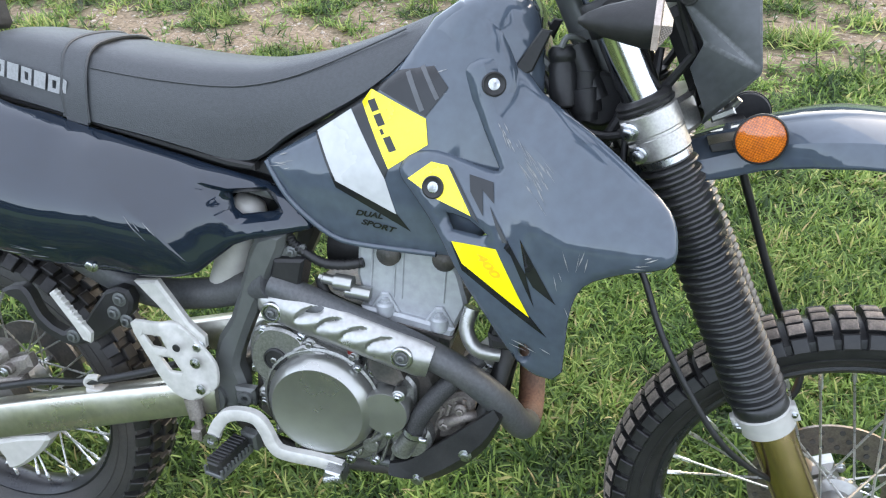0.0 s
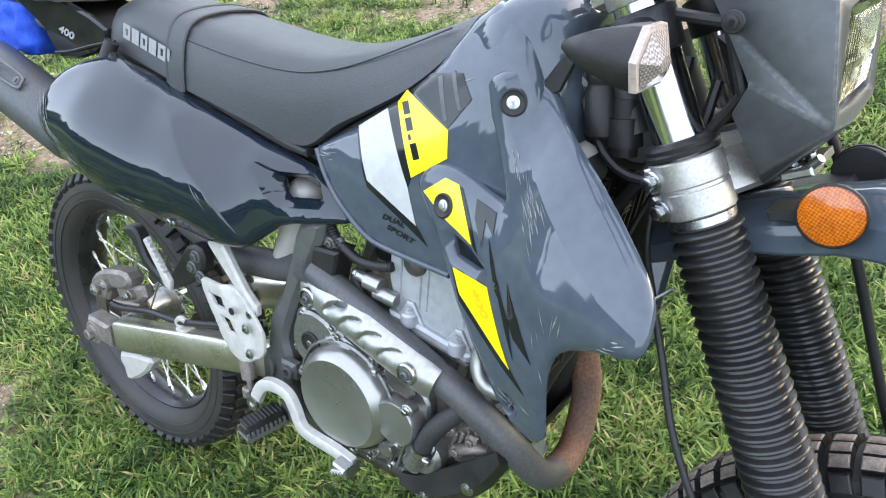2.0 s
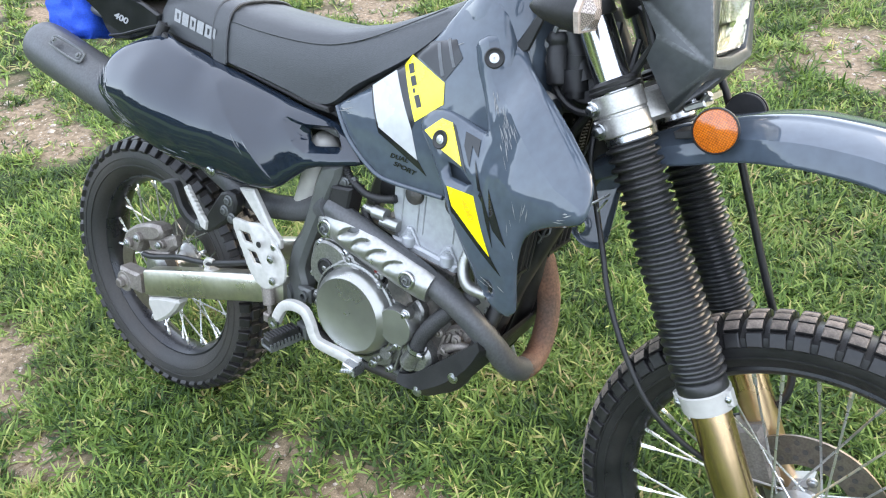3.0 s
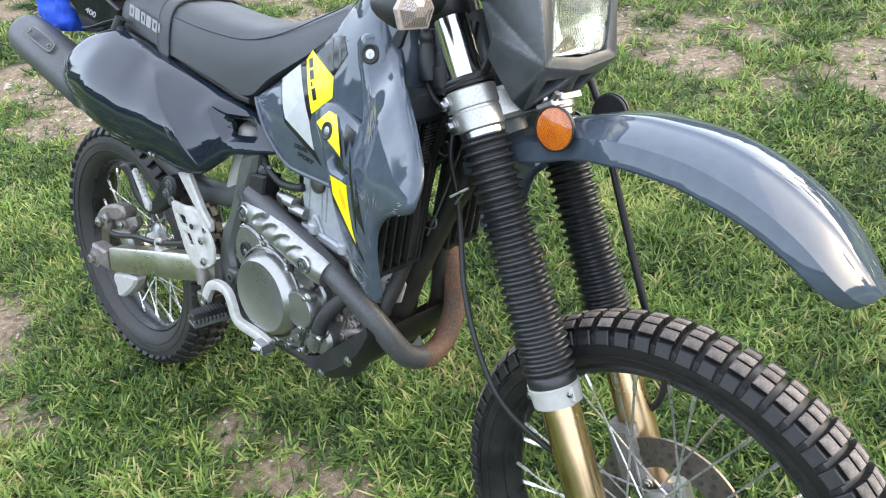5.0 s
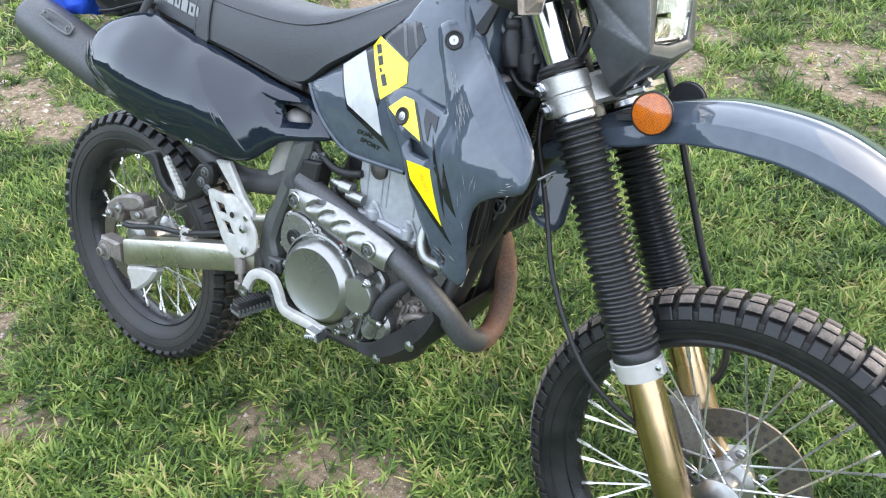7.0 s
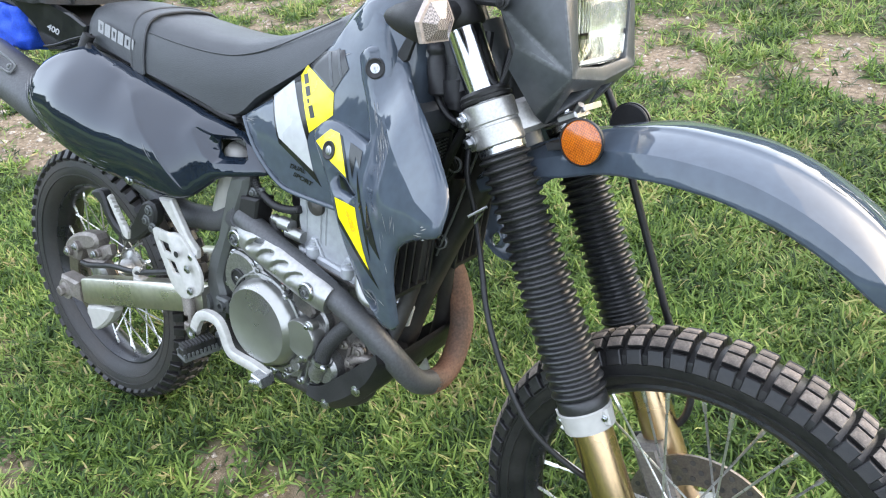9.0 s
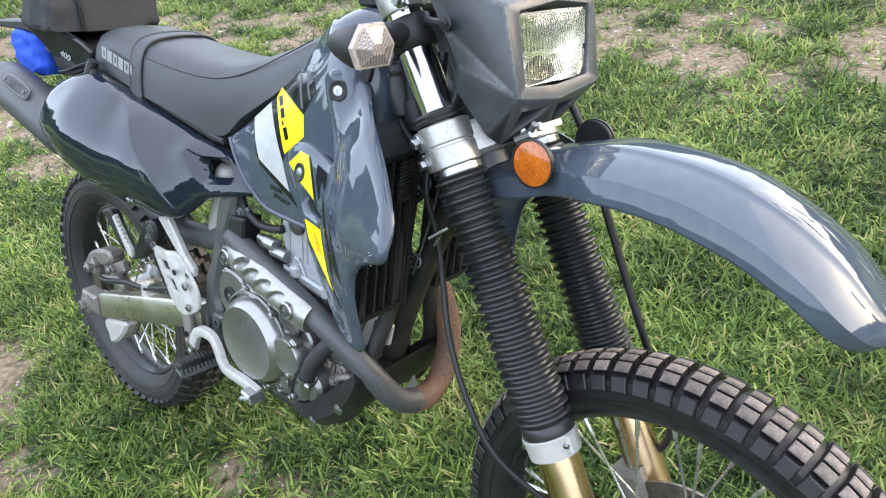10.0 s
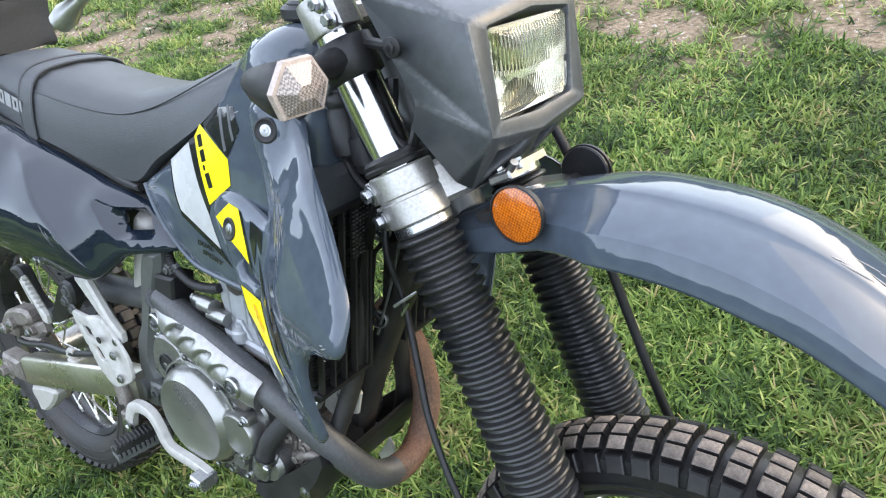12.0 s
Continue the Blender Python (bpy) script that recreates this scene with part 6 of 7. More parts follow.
# skid plate: a bent shell, stepped along its upper edge
def skid():
    low = [(0.800, 0.366), (0.828, 0.358), (0.860, 0.362), (0.905, 0.392), (0.948, 0.440), (0.972, 0.500)]
    top = [(0.800, 0.392), (0.828, 0.402), (0.856, 0.424), (0.888, 0.452), (0.930, 0.490), (0.958, 0.516)]
    rings = []
    for (lx, lz), (tx, tz) in zip(low, top):
        rings.append([(tx, -0.120, tz), (lx + (tx - lx) * 0.35, -0.126, lz + (tz - lz) * 0.35), (lx, -0.108, lz), (lx, 0.108, lz), (lx + (tx - lx) * 0.35, 0.126, lz + (tz - lz) * 0.35), (tx, 0.120, tz),
                      (tx, 0.113, tz), (lx, 0.100, lz + 0.006), (lx, -0.100, lz + 0.006), (tx, -0.113, tz)])
    return loft(smooth_rings(rings, 3))
sk = part("skid_plate", skid(), BLACK_PLASTIC, bike, "black plastic skid plate")
for x, z in ((0.919, 0.432), (0.846, 0.374)):
    part("skid_bolt", bolt((x, -0.124, z), (0, -1, 0), 0.007, 0.005), BOLT, sk)

# controls and brackets
def ribbon(pts, y0, y1, h):
    path = smooth_path(pts, 4)
    rings = []
    for i, (x, z) in enumerate(path):
        a, b = path[max(i - 1, 0)], path[min(i + 1, len(path) - 1)]
        d = np.array((b[0] - a[0], b[1] - a[1]))
        d /= np.linalg.norm(d)
        nx, nz = -d[1] * h / 2, d[0] * h / 2
        c = 0.002
        rings.append([(x + nx, y0 - c, z + nz), (x + nx * 0.7, y0, z + nz * 0.7), (x - nx * 0.7, y0, z - nz * 0.7), (x - nx, y0 - c, z - nz), (x - nx, y1 + c, z - nz), (x - nx * 0.7, y1, z - nz * 0.7), (x + nx * 0.7, y1, z + nz * 0.7), (x + nx, y1 + c, z + nz)])
    return loft(rings)


pedal = part("brake_pedal", ribbon([(0.526, 0.418), (0.536, 0.442), (0.553, 0.464), (0.578, 0.472), (0.604, 0.468), (0.618, 0.448), (0.628, 0.424), (0.645, 0.412), (0.70, 0.409), (0.738, 0.402)], -0.150, -0.165, 0.020), ALLOY_PALE, bike, "silver alloy brake pedal")
part("pivot_bolt", revolve([(0.013, 0.0), (0.013, 0.004), (0.006, 0.004), (0.005, 0.001)], (0.527, -0.164, 0.419), (0, -1, 0), 24), BOLT, pedal)
part("toe_tip", join(prism([(0.715, 0.396), (0.748, 0.392), (0.744, 0.410), (0.72, 0.414)], -0.185, -0.150, 0.003), *[bolt((0.722 + 0.006 * k, -0.185, 0.398 + 0.002 * k), (0, -1, 0.2), 0.003, 0.005) for k in range(4)]), BOLT, pedal)
peg_m = Matrix.Translation((0.560, -0.180, 0.408)) @ Matrix.Rotation(radians(-12), 4, "Z") @ Matrix.Rotation(radians(3), 4, "X")
peg = part("foot_peg", box((0, 0.004, 0), (0.027, 0.070, 0.022), 0.0095), RUBBER, bike, "black ribbed rubber foot peg", peg_m)
for k in range(10):
    part("rib", box((0, -0.027 + 0.0066 * k, 0.0105), (0.025, 0.0036, 0.006), 0.0018), RUBBER, peg)
part("peg_plate", join(box((0, 0.004, -0.013), (0.034, 0.074, 0.007), 0.002), *[box((s * 0.0155, -0.030 + 0.0080 * k, -0.006), (0.004, 0.005, 0.012), 0.001) for k in range(9) for s in (-1, 1)], box((0.005, 0.052, -0.005), (0.03, 0.02, 0.03), 0.004)), FRAME_PAINT, peg)
hg = part("heel_guard", panel(smooth_path([(0.404, 0.600), (0.44, 0.605), (0.478, 0.602), (0.512, 0.570), (0.533, 0.541), (0.535, 0.515), (0.528, 0.495), (0.495, 0.476), (0.470, 0.480), (0.445, 0.505), (0.425, 0.545)], 3, True),
     lambda x, z: -0.150 + 0.010 * max(0.0, min(1.0, (x + 0.45 * (z - 0.54) - 0.485) / 0.012)), [[(0.424, 0.583), (0.452, 0.582), (0.460, 0.562), (0.436, 0.563)], [(0.446, 0.547), (0.468, 0.547), (0.482, 0.523), (0.462, 0.523)]], 0.009, 0.004, 0.003, 0.002), ALLOY_PALE, bike, "pale alloy heel guard with two slots", sharp=40)
for x, z in ((0.505, 0.543), (0.508, 0.497)):
    part("guard_bolt", bolt((x, -0.148, z), (0, -1, 0), 0.006, 0.004), BOLT, hg)
part("guard_hole", disc((0.479, -0.151, 0.568), (0, -1, 0), 0.0065, 0.002, 20), BLACK_PLASTIC, hg)
part("master_cylinder", join(tube([(0.485, -0.138, 0.475), (0.492, -0.140, 0.440)], 0.013, 14), tube([(0.491, -0.140, 0.445), (0.497, -0.142, 0.398)], 0.006, 10), box((0.492, -0.143, 0.412), (0.018, 0.02, 0.02), 0.003)), CALIPER, bike, "small brake master cylinder")
st = part("frame_strut", prism([(0.408, 0.662), (0.448, 0.668), (0.492, 0.602), (0.516, 0.580), (0.515, 0.562), (0.500, 0.556), (0.485, 0.573), (0.478, 0.588)], -0.134, -0.118, 0.004), ALLOY_PALE, bike, "pale alloy subframe strut")
part("strut_bolt", bolt((0.505, -0.133, 0.565), (0, -1, 0), 0.0075, 0.008), BOLT, st)
pb = part("peg_bracket", prism(smooth_path([(0.17, 0.622), (0.205, 0.634), (0.222, 0.620), (0.235, 0.585), (0.27, 0.560), (0.31, 0.580), (0.36, 0.642), (0.40, 0.648), (0.40, 0.610), (0.34, 0.560), (0.28, 0.535), (0.225, 0.562), (0.205, 0.600), (0.185, 0.610)], 2, True), -0.140, -0.115, 0.005), BLACK_PLASTIC, bike, "black passenger peg bracket")
for x, z in ((0.385, 0.632), (0.372, 0.608), (0.392, 0.596), (0.29, 0.556)):
    part("bracket_bolt", bolt((x, -0.139, z), (0, -1, 0), 0.008, 0.007), FRAME_PAINT, pb)
part("passenger_peg", join(prism([(0.290, 0.645), (0.300, 0.652), (0.338, 0.600), (0.350, 0.585), (0.346, 0.568), (0.334, 0.572), (0.324, 0.592)], -0.172, -0.160, 0.003), *[box((0.304 + 0.0056 * k, -0.168, 0.647 - 0.0076 * k), (0.005, 0.010, 0.0045), 0.001) for k in range(7)]), ALLOY_PALE, bike, "silver folded passenger peg")
part("shock_reservoir", tube([(0.517, -0.06, 0.630), (0.519, -0.06, 0.636), (0.571, -0.06, 0.772), (0.575, -0.06, 0.781), (0.577, -0.06, 0.786)], [0.024, 0.0275, 0.0275, 0.022, 0.009], 28), WHITE_PLASTIC, bike, "pale grey shock absorber reservoir")
part("reservoir_bolt", bolt((0.556, -0.094, 0.790), (0, -1, 0), 0.008, 0.008), BOLT, bike)

# side stand on the far side
sd = part("side_stand", tube(smooth_path([(0.60, 0.115, 0.375), (0.585, 0.175, 0.27), (0.565, 0.245, 0.165), (0.555, 0.292, 0.092)], 4), [0.014] * 12 + [0.011], 14), FRAME_PAINT, bike, "dark steel side stand folded out")
part("stand_foot", box((0.553, 0.298, 0.084), (0.055, 0.045, 0.010), 0.003, Matrix.Rotation(radians(16), 4, "X")), FRAME_PAINT, sd)

# radiators with fins and guards
for s in (-1, 1):
    m = Matrix.Translation((0.985, s * 0.086, 0.765)) @ Matrix.Rotation(radians(7), 4, "Y")
    rad = part("radiator", box((-0.004, 0, 0), (0.028, 0.098, 0.25), 0.004), RADIATOR, bike, "black finned radiator", m)
    part("radiator_tank", prism([(-0.026, 0.122), (0.022, 0.122), (0.024, 0.140), (0.012, 0.160), (-0.018, 0.166), (-0.026, 0.150)], -0.051, 0.051, 0.006), COWL_PLASTIC, rad, "dark grey radiator end tank")
    part("radiator_tank", prism([(-0.024, -0.124), (0.020, -0.124), (0.018, -0.142), (-0.018, -0.146)], -0.049, 0.049, 0.006), BLACK_PLASTIC, rad)
    fins = part("radiator_core", join(*[box((0.012, 0, -0.119 + 0.0062 * k), (0.005, 0.094, 0.0018), 0.0003) for k in range(39)]), RADIATOR, rad)
    tagged(fins, kind="stuff")
    for k in range(5):
        part("guard_slat", box((0.021, -0.042 + 0.021 * k, -0.003), (0.011, 0.0035, 0.252), 0.001), DUSTY_FRAME, rad, "thin upright guard slat")
    part("guard_frame", join(box((0.022, s * -0.047, 0), (0.016, 0.006, 0.262), 0.002), box((0.022, 0, 0.126), (0.012, 0.098, 0.006), 0.002), box((0.022, 0, -0.127), (0.012, 0.098, 0.006), 0.002)), BLACK_PLASTIC, rad)
    part("guard_mesh", join(*[box((0.0265, s * (-0.040 + 0.0062 * i), 0.118 - 0.0055 * j - 0.0006 * i), (0.0022, 0.0042, 0.0018), 0.0004) for i in range(5) for j in range(12)]), FRAME_PAINT, rad, "small pressed louvres")
# overflow hose clipped along the inner edge of the radiator
part("overflow_hose", tube(smooth_path([(1.010, -0.036, 0.893), (1.018, -0.034, 0.872), (1.024, -0.030, 0.850), (1.030, -0.024, 0.826), (1.012, -0.030, 0.800), (1.008, -0.033, 0.76), (1.004, -0.033, 0.725), (1.012, -0.028, 0.706), (1.004, -0.022, 0.680)], 6), 0.0034, 8), BLACK_PLASTIC, bike, "thin black overflow hose")
for x, y, z in ((1.028, -0.027, 0.836), (1.012, -0.029, 0.706)):
    part("hose_ring", revolve([(0.010, -0.004), (0.0125, -0.003), (0.0125, 0.003), (0.010, 0.004)], (x, y, z), (0.3, -1, 0.2), 20, closed=True), FRAME_PAINT, bike)
part("brake_line", tube(smooth_path([(1.085, -0.030, 0.90), (1.062, -0.030, 0.84), (1.040, -0.030, 0.77), (1.005, -0.028, 0.68)], 5), 0.0022, 6), FRAME_PAINT, bike)
# single front downtube with a welded gusset
def downtube():
    rings = []
    for x, z, hw, hd in ((1.100, 0.885, 0.022, 0.028), (1.060, 0.80, 0.019, 0.022), (1.012, 0.70, 0.018, 0.018), (0.962, 0.58, 0.018, 0.016), (0.934, 0.50, 0.020, 0.015), (0.918, 0.45, 0.024, 0.013)):
        c = 0.006
        rings.append([(x - hd, -hw + c, z), (x - hd, hw - c, z), (x - hd + c, hw, z), (x + hd - c, hw, z), (x + hd, hw - c, z), (x + hd, -hw + c, z), (x + hd - c, -hw, z), (x - hd + c, -hw, z)])
    return loft(rings)
part("front_downtube", downtube(), DUSTY_FRAME, bike, "dusty dark frame downtube", sharp=50)
part("engine_mount", join(prism([(0.908, 0.562), (0.935, 0.592), (0.962, 0.598), (0.976, 0.580), (0.966, 0.542), (0.912, 0.520), (0.897, 0.530)], -0.046, -0.038, 0.002)), ALLOY_PALE, bike, "bright metal engine mount plate")
for x, z in ((0.946, 0.573), (0.939, 0.535)):
    part("mount_bolt", join(disc((x, -0.046, z), (0, -1, 0), 0.012, 0.003, 20), bolt((x, -0.048, z), (0, -1, 0), 0.0075, 0.010)), BOLT, bike)
part("mount_tab", prism([(0.925, 0.395), (0.952, 0.440), (0.962, 0.420), (0.955, 0.385), (0.935, 0.378)], 0.030, 0.036, 0.0015), ALLOY_PALE, bike, "pale bent guard tab")
part("drain_pipe", tube(smooth_path([(0.735, -0.085, 0.378), (0.78, -0.095, 0.376), (0.825, -0.092, 0.372)], 4), 0.009, 12), FRAME_PAINT, bike)
part("chrome_elbow", tube(smooth_path([(0.918, -0.098, 0.665), (0.912, -0.105, 0.635), (0.928, -0.112, 0.608), (0.96, -0.105, 0.600)], 5), 0.011, 14), ALLOY, bike)
part("rubber_mount", tube([(0.935, -0.035, 0.49), (0.925, -0.030, 0.44)], 0.020, 16), BLACK_PLASTIC, bike)

# tail
tl = part("tail_side", prism(smooth_path([(-0.20, 1.012), (-0.11, 1.018), (0.03, 0.992), (0.15, 0.958), (0.11, 0.915), (-0.01, 0.890), (-0.05, 0.935), (-0.10, 0.962)], 2, True), -0.092, -0.078, 0.004), BLACK_DECAL, bike, "scuffed black tail panel")
part("tail_plate", prism([(-0.40, 0.99), (-0.2, 1.0), (0.13, 0.945), (0.13, 0.925), (-0.2, 0.975), (-0.41, 0.975)], -0.078, 0.078, 0.004), BLACK_PLASTIC, bike, "black plastic rear mudguard")
part("grab_rail", join(tube(smooth_path([(0.205, -0.112, 0.925), (0.190, -0.118, 0.905), (0.175, -0.115, 0.915), (0.185, -0.105, 0.945)], 4), 0.012, 10)), BLACK_PLASTIC, bike)
part("elastic_cord", tube(smooth_path([(0.185, -0.10, 0.945), (0.12, -0.105, 0.93), (0.04, -0.10, 0.91), (-0.02, -0.095, 0.90)], 4), 0.0025, 6), BLACK_PLASTIC, bike)


def soft_box(c, s, seed, wob=0.006, r=0.25):
    """A sewn cloth bag: a rounded box with slack faces."""
    vs, fs = [], []
    n = 10
    idx = {}
    def vert(i, j, k):
        key = (i, j, k)
        if key not in idx:
            p = np.array([2 * i / n - 1, 2 * j / n - 1, 2 * k / n - 1])
            p = p * (1 - r * 0.25 * (np.linalg.norm(p) / 1.733) ** 3)
            w = Vector(p) + Vector((noise.noise(Vector(p) * 2.1 + Vector((seed, 0, 0))), noise.noise(Vector(p) * 2.1 + Vector((0, seed, 0))), noise.noise(Vector(p) * 2.1 + Vector((0, 0, seed))))) * (wob / min(s) * 4)
            idx[key] = len(vs)
            vs.append((c[0] + w.x * s[0] / 2, c[1] + w.y * s[1] / 2, c[2] + w.z * s[2] / 2))
        return idx[key]
    for a in range(n):
        for b in range(n):
            fs.append((vert(a, b, 0), vert(a, b + 1, 0), vert(a + 1, b + 1, 0), vert(a + 1, b, 0)))
            fs.append((vert(a, b, n), vert(a + 1, b, n), vert(a + 1, b + 1, n), vert(a, b + 1, n)))
            fs.append((vert(a, 0, b), vert(a + 1, 0, b), vert(a + 1, 0, b + 1), vert(a, 0, b + 1)))
            fs.append((vert(a, n, b), vert(a, n, b + 1), vert(a + 1, n, b + 1), vert(a + 1, n, b)))
            fs.append((vert(0, a, b), vert(0, a, b + 1), vert(0, a + 1, b + 1), vert(0, a + 1, b)))
            fs.append((vert(n, a, b), vert(n, a + 1, b), vert(n, a + 1, b + 1), vert(n, a, b + 1)))
    return vs, fs


bag = new("tail_bag")
bag.matrix_basis = bike.matrix_basis
tagged(bag, "black soft tail bag strapped behind the motorcycle seat", "bag")
part("bag_body", soft_box((-0.04, 0.01, 1.062), (0.17, 0.25, 0.15), 3.0, 0.004), BAG_CLOTH, bag, sharp=70)
part("bag_flap", soft_box((-0.04, 0.01, 1.128), (0.178, 0.258, 0.03), 6.0, 0.002), BAG_CLOTH, bag)
part("strap", tube(smooth_path([(0.045, -0.05, 0.995), (0.05, -0.055, 1.06), (0.045, -0.055, 1.13), (-0.04, -0.055, 1.146)], 4), 0.005, 6), BLACK_PLASTIC, bag)
cloth = new("blue_pouch")
cloth.matrix_basis = bike.matrix_basis
tagged(cloth, "bright blue cloth pouch hanging below the tail", "pouch")
part("pouch_body", soft_box((-0.18, -0.02, 0.926), (0.15, 0.15, 0.095), 9.0, 0.005), BLUE_CLOTH, cloth, sharp=120)

# cables
part("speedo_cable", tube(smooth_path([(1.10, -0.09, 0.93), (1.102, -0.105, 0.86), (1.117, -0.100, 0.798), (1.145, -0.118, 0.735), (1.172, -0.136, 0.672), (1.215, -0.150, 0.600), (1.262, -0.150, 0.535), (1.315, -0.125, 0.482), (1.38, -0.085, 0.43), (1.44, -0.055, 0.37)], 6), 0.0042, 10), BLACK_PLASTIC, bike, "black speedometer cable")
part("cable_clip", join(tube([(1.117, -0.118, 0.798), (1.135, -0.098, 0.812)], 0.002, 6), tube([(1.117, -0.100, 0.80), (1.130, -0.120, 0.792), (1.140, -0.118, 0.810)], 0.0015, 6)), BOLT, bike)
part("brake_hose_front", tube(smooth_path([(1.20, 0.06, 1.0), (1.24, 0.075, 0.92), (1.279, 0.078, 0.824), (1.359, 0.092, 0.631), (1.405, 0.094, 0.55), (1.41, 0.088, 0.49), (1.38, 0.085, 0.45), (1.34, 0.09, 0.42)], 6), 0.006, 10), BLACK_PLASTIC, bike, "black front brake hose")
part("throttle_cable", tube(smooth_path([(0.98, -0.05, 1.0), (1.03, -0.07, 0.93), (1.08, -0.085, 0.915), (1.12, -0.08, 0.94), (1.13, -0.06, 1.02)], 5), 0.0055, 8), BLACK_PLASTIC, bike)
part("clutch_cable", tube(smooth_path([(1.0, -0.03, 0.80), (1.05, -0.065, 0.87), (1.095, -0.08, 0.95), (1.10, -0.07, 1.04)], 5), 0.007, 8), BLACK_PLASTIC, bike)
can = part("canister", revolve([(0.016, 0.0), (0.0185, 0.003), (0.0185, 0.050), (0.0165, 0.054), (0.0165, 0.057), (0.0185, 0.060), (0.0185, 0.068), (0.014, 0.074), (0.0, 0.076)], (1.022, -0.062, 0.945), (-0.10, 0, 1), 32), BLACK_PLASTIC, bike, "glossy black canister")
part("can_clip", tube(smooth_path([(1.014, -0.080, 1.018), (1.020, -0.078, 1.030), (1.034, -0.070, 1.028), (1.045, -0.055, 1.018)], 4), 0.004, 8), FRAME_PAINT, can)
part("horn", join(disc((1.06, -0.045, 0.955), (0.3, -1, 0), 0.034, 0.02, 28, 0.004), tube([(1.045, -0.06, 0.99), (1.05, -0.06, 0.93)], 0.016, 14)), BLACK_PLASTIC, bike)
part("steering_lock", join(tube([(1.03, -0.055, 1.02), (1.06, -0.058, 0.955)], 0.017, 16), tube([(1.045, -0.06, 0.97), (1.05, -0.06, 0.94)], 0.02, 16)), BLACK_PLASTIC, bike)
part("radiator_cap", join(disc((0.966, -0.068, 0.930), (0, 0, 1), 0.016, 0.012, 20, 0.003), disc((0.966, -0.068, 0.941), (0, 0, 1), 0.010, 0.005)), RED, bike, "red radiator cap")
part("shroud_stay", tube([(0.985, -0.06, 1.005), (1.03, -0.05, 0.965)], 0.007, 8), FRAME_PAINT, bike)

# front caliper, on the far leg
part("front_caliper", join(box((-0.01, 0.066, -0.17), (0.05, 0.05, 0.11), 0.010), box((-0.02, 0.09, -0.20), (0.03, 0.03, 0.14), 0.008)), CALIPER, bike, "front brake caliper", FORK)
for a in np.linspace(0, 2 * math.pi, 7)[:-1]:
    part("disc_bolt", bolt((0.05 * math.cos(a), 0.048, 0.05 * math.sin(a)), (0, -1, 0), 0.006, 0.006), BOLT, frim)
holes = part("disc_slot", join(*[disc((r * math.cos(a + r * 8), 0.0515, r * math.sin(a + r * 8)), (0, -1, 0), 0.0045, 0.0012, 8, 0.0002) for a in np.linspace(0, 2 * math.pi, 25)[:-1] for r in (0.084, 0.097, 0.111)]), ENGINE_DARK, frim)
tagged(holes, kind="stuff")

# printing on the seat, tank and shroud
def seat_side(x, z):
    return -0.0920 - 0.030 * (0.972 - z) - 0.012 * (x - 0.2)


EMBLEM = ((0.0, 0.020), (0.0225, 0.020), (0.045, 0.0185), (0.066, 0.020), (0.0885, 0.0205), (0.1115, 0.007))    # plain slanted shapes, no letters
for k, (o, w) in enumerate(EMBLEM):
    x0 = 0.206 + o
    zt, zb = 0.976 - 0.225 * o, 0.953 - 0.225 * o
    part("seat_print", panel([(x0 + 0.004, zt), (x0 + w + 0.002, zt - 0.004), (x0 + w - 0.004, zb - 0.004), (x0 - 0.002, zb)], seat_side, [[(x0 + w * 0.42, zt - 0.007), (x0 + w * 0.75, zt - 0.009), (x0 + w * 0.60, zb + 0.003), (x0 + w * 0.32, zb + 0.004)]] if w > 0.01 and k % 2 == 0 else [], 0.01, 0.0008, 0, 0, 0.0035), PALE_PRINT, seat_ob, "pale printed block")

for k, (a, b) in enumerate(((0.0, 0.22), (0.28, 0.50), (0.56, 0.66), (0.72, 1.0))):
    p0, p1 = np.array((0.768, 0.942)), np.array((0.803, 0.880))
    q0, q1 = p0 + (p1 - p0) * a, p0 + (p1 - p0) * b
    side = np.array((0.010, 0.004)) if k != 2 else np.array((0.004, 0.002))
    decal("tank_print", [tuple(q0), tuple(q0 + side), tuple(q1 + side), tuple(q1)], TANK, BLACK_DECAL, tp, 0.0018)

def lettering(text, origin, direction, size, surf, lift, parent, material, wide=1.4, label="black printed words"):
    """Words with the built-in font, laid on a body surface."""
    cu = bpy.data.curves.new("words", "FONT")
    cu.body, cu.size, cu.shear, cu.offset = text, size, 0.3, size * 0.035
    tmp = new("words", cu)
    dg = bpy.context.evaluated_depsgraph_get()
    me = tmp.evaluated_get(dg).to_mesh()
    vs, fs = [tuple(v.co) for v in me.vertices], [tuple(p.vertices) for p in me.polygons]
    bpy.data.objects.remove(tmp)
    d = Vector(direction).normalized()
    up = Vector((-d.y, d.x))
    out = []
    for x, y, _ in vs:
        q = Vector(origin) + d * x * wide + up * y
        out.append((q.x, surf(q.x, q.y) - lift, q.y))
    return part("lettering", (out, fs), material, parent, label, flat=True)


lettering("DUAL", (0.754, 0.7905), (0.047, -0.0015), 0.0108, TANK, 0.0018, tp, BLACK_DECAL)
lettering("SPORT", (0.762, 0.7785), (0.068, -0.0095), 0.0108, TANK, 0.0018, tp, BLACK_DECAL, 1.5)
lettering("400", (0.0, 0.939), (0.072, -0.016), 0.019, lambda x, z: -0.092, 0.0012, tl, PALE_PRINT, 1.6, "pale printed number")
lettering("400", (0.931, 0.773), (0.041, -0.037), 0.016, SHROUD, 0.0020, sh, ORANGE_DECAL, 1.5, "orange printed number")
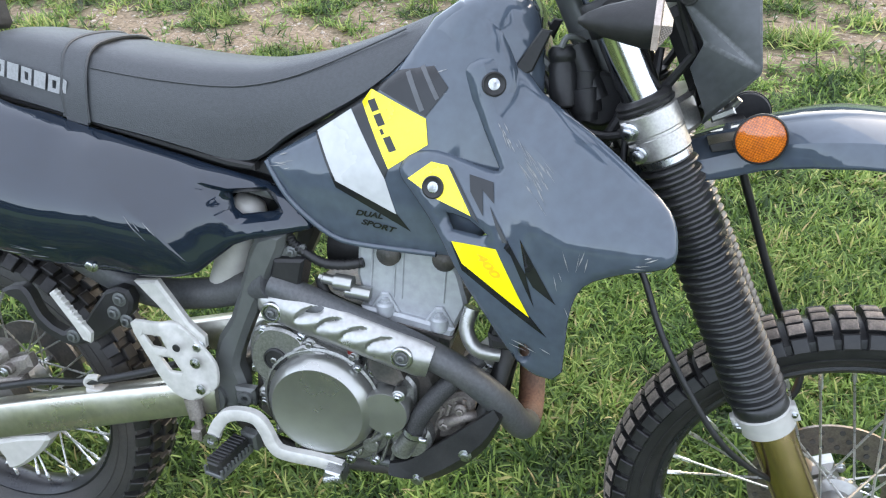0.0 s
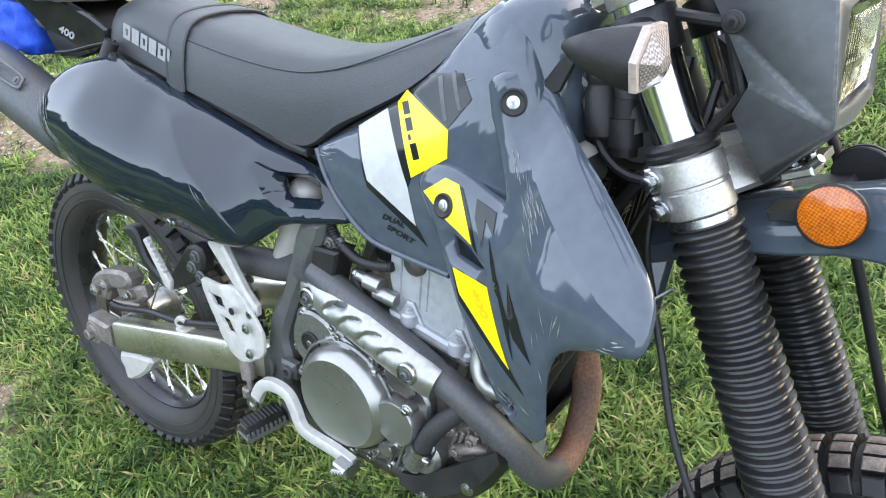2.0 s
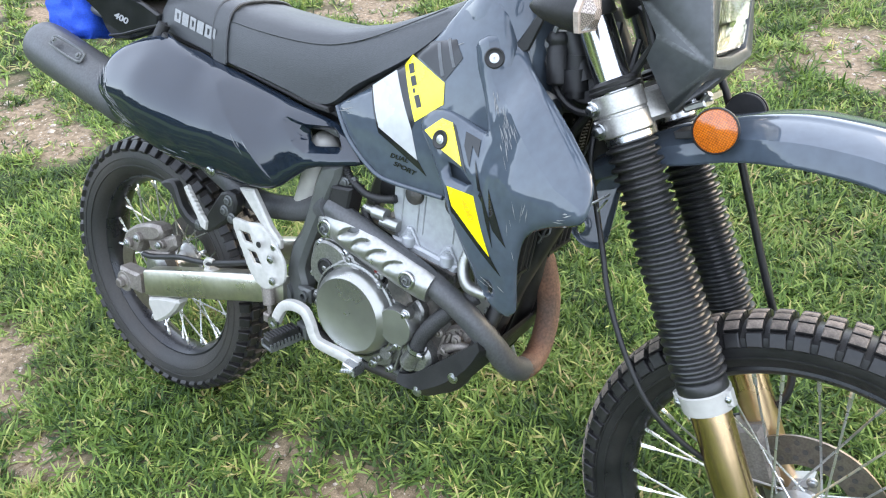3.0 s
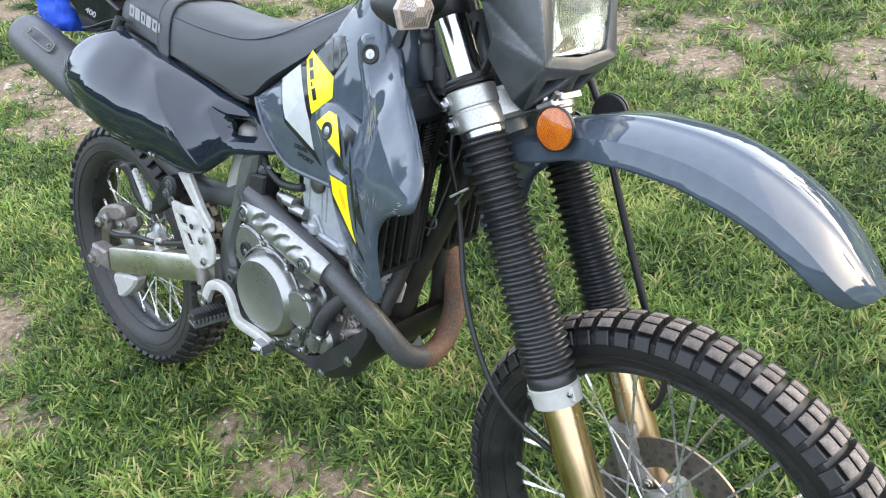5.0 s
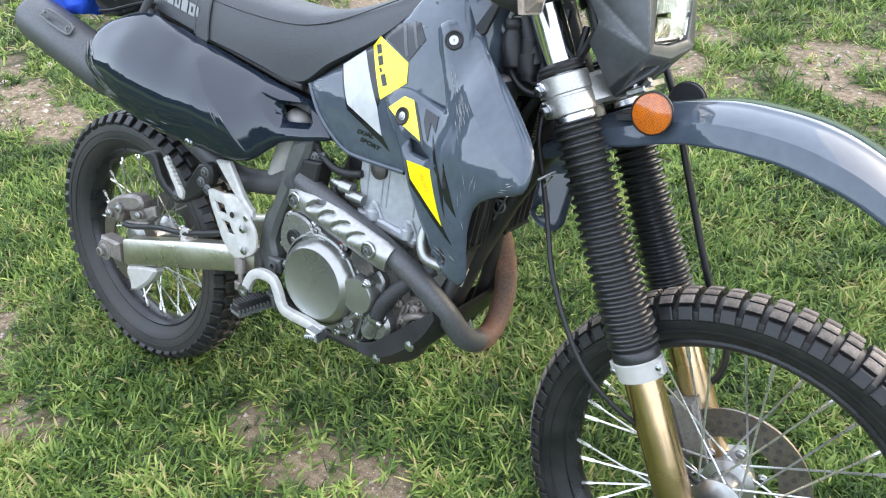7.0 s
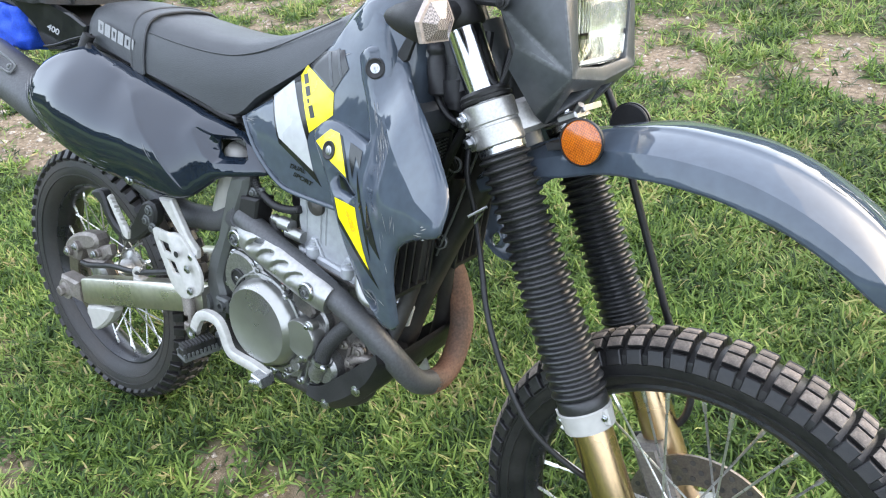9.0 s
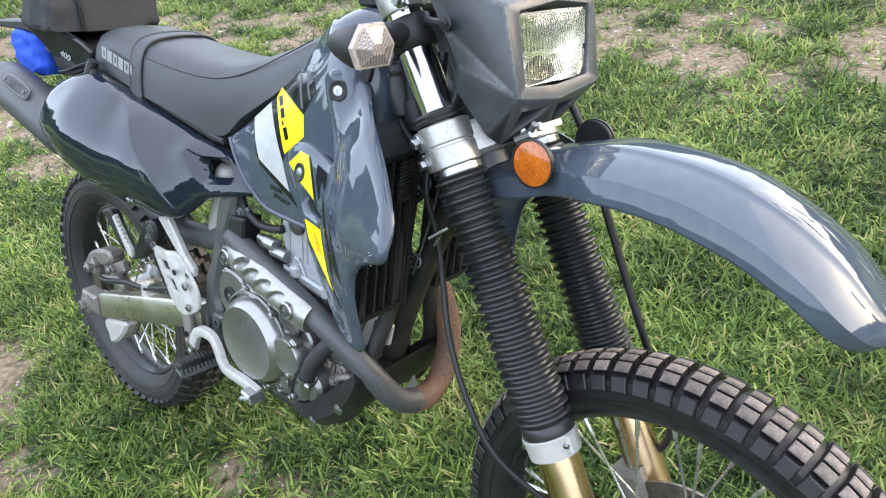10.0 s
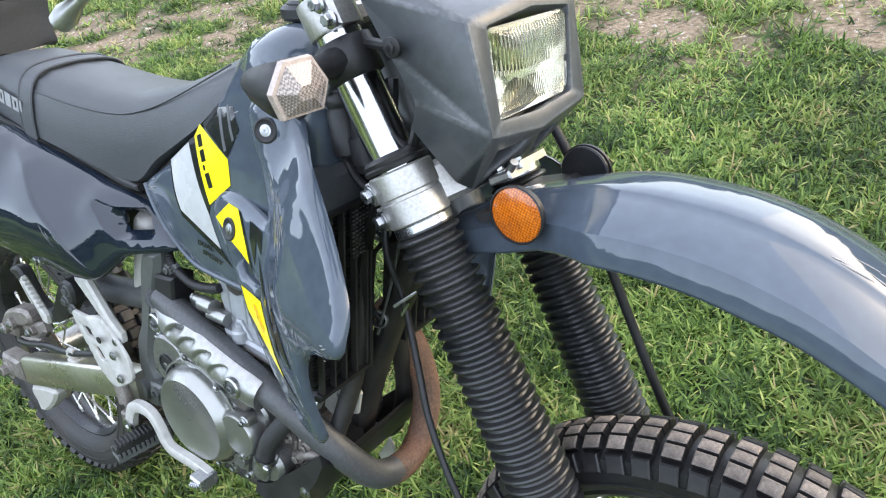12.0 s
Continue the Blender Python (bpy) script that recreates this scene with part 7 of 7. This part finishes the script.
# black strokes
decal("decal", [(0.916, 0.868), (0.948, 0.863), (0.951, 0.839), (0.935, 0.852), (0.938, 0.822), (0.919, 0.848)], SHROUD, BLACK_DECAL, sh, 0.0012)
decal("decal", [(0.888, 0.874), (0.893, 0.872), (0.934, 0.812), (0.925, 0.818)], SHROUD, BLACK_DECAL, sh, 0.0010)
decal("decal", [(0.946, 0.835), (0.973, 0.797), (0.966, 0.796), (0.956, 0.812)], SHROUD, BLACK_DECAL, sh, 0.0012)
decal("decal", [(0.988, 0.806), (1.037, 0.737), (1.008, 0.752), (0.972, 0.800), (0.968, 0.790), (0.978, 0.783), (1.011, 0.726), (0.999, 0.762)], SHROUD, BLACK_DECAL, sh, 0.0012)
for p, q, w in (((0.822, 0.982), (0.846, 0.936), 0.007), ((0.842, 0.990), (0.866, 0.952), 0.006)):
    d = np.array(q) - np.array(p)
    n = np.array((-d[1], d[0])) / np.linalg.norm(d) * w / 2
    decal("decal", [tuple(np.array(p) + n), tuple(np.array(p) - n), tuple(np.array(q) - n), tuple(np.array(q) + n)], TANK, COWL_PLASTIC, tp, 0.0014)

# scuffs
SCUFF_OR_GLINT = mat("pale_scuff", (0.25, 0.245, 0.235), 0.6, 0.0, (0.13, 0.14, 0.15), 0.8, 160, 500, bump=0.3)
rng = np.random.default_rng(3)


def scratches(surf, parent, areas):
    """Fine tapering scratches round a place; each area: x, z, length, direction, number, spread."""
    for x, z, length, ang, n, spread in areas:
        a0 = radians(ang)
        for _ in range(n):
            along, across = rng.normal(0, spread * 1.5), rng.normal(0, spread * 0.6)
            cx, cz = x + along * math.cos(a0) - across * math.sin(a0), z + along * math.sin(a0) + across * math.cos(a0)
            a = a0 + radians(rng.normal(0, 6))
            l, w = length * rng.uniform(0.3, 1.0), rng.uniform(0.0003, 0.0010)
            dx, dz = math.cos(a) * l / 2, math.sin(a) * l / 2
            nx, nz = -math.sin(a) * w, math.cos(a) * w
            poly = [(cx - dx, cz - dz), (cx + nx, cz + nz), (cx + dx, cz + dz), (cx - nx, cz - nz)]
            part("scratch", panel(poly, surf, [], 0.02, 0.0002, 0, 0, 0.0007), SCUFF_OR_GLINT, parent, flat=True)


scratches(SHROUD, sh, [(1.000, 0.885, 0.030, -48, 26, 0.011), (0.958, 0.917, 0.022, -58, 9, 0.006), (1.07, 0.80, 0.030, 78, 4, 0.008), (1.135, 0.815, 0.02, 20, 6, 0.010), (1.01, 0.66, 0.03, -10, 4, 0.010), (1.04, 0.77, 0.03, -70, 4, 0.012)])
scratches(SIDE, sp, [(0.095, 0.835, 0.035, -55, 16, 0.012), (0.13, 0.785, 0.045, -35, 16, 0.014), (0.17, 0.755, 0.05, -15, 8, 0.014), (0.45, 0.775, 0.03, -50, 4, 0.010), (0.28, 0.72, 0.05, -8, 5, 0.014)])
scratches(TANK, tp, [(0.835, 0.955, 0.035, 8, 9, 0.012), (0.850, 0.985, 0.03, 20, 6, 0.010), (0.790, 0.905, 0.03, 15, 4, 0.010), (0.64, 0.85, 0.03, 10, 6, 0.008)])


# chips on the tip of the mudguard, and pale strokes painted for its reflections
chips = np.random.default_rng(12)
for k in range(14):
    f0, v0 = chips.uniform(23, 33.5), float(np.clip(chips.normal(-0.12, 0.28), -0.7, 0.6))
    n, wd = chips.uniform(0.4, 2.2), chips.uniform(0.003, 0.014)
    dv = chips.normal(0.0, 0.06)
    rows = [(f0, 0.0), (f0 + n * 0.35, wd), (f0 + n * 0.7, wd * chips.uniform(0.4, 1.2)), (f0 + n, 0.001)]
    vs, fs = [], []
    for i, (f, h) in enumerate(rows):
        c = v0 + dv * i / 3
        vs += [fender_point(min(f, 35.5), c - h - 0.002, 0.0005), fender_point(min(f, 35.5), c + h + 0.002, 0.0005)]
        if i:
            fs.append((2 * i - 2, 2 * i - 1, 2 * i + 1, 2 * i))
    part("scratch", (vs, fs), SCUFF_OR_GLINT, guard, flat=True)
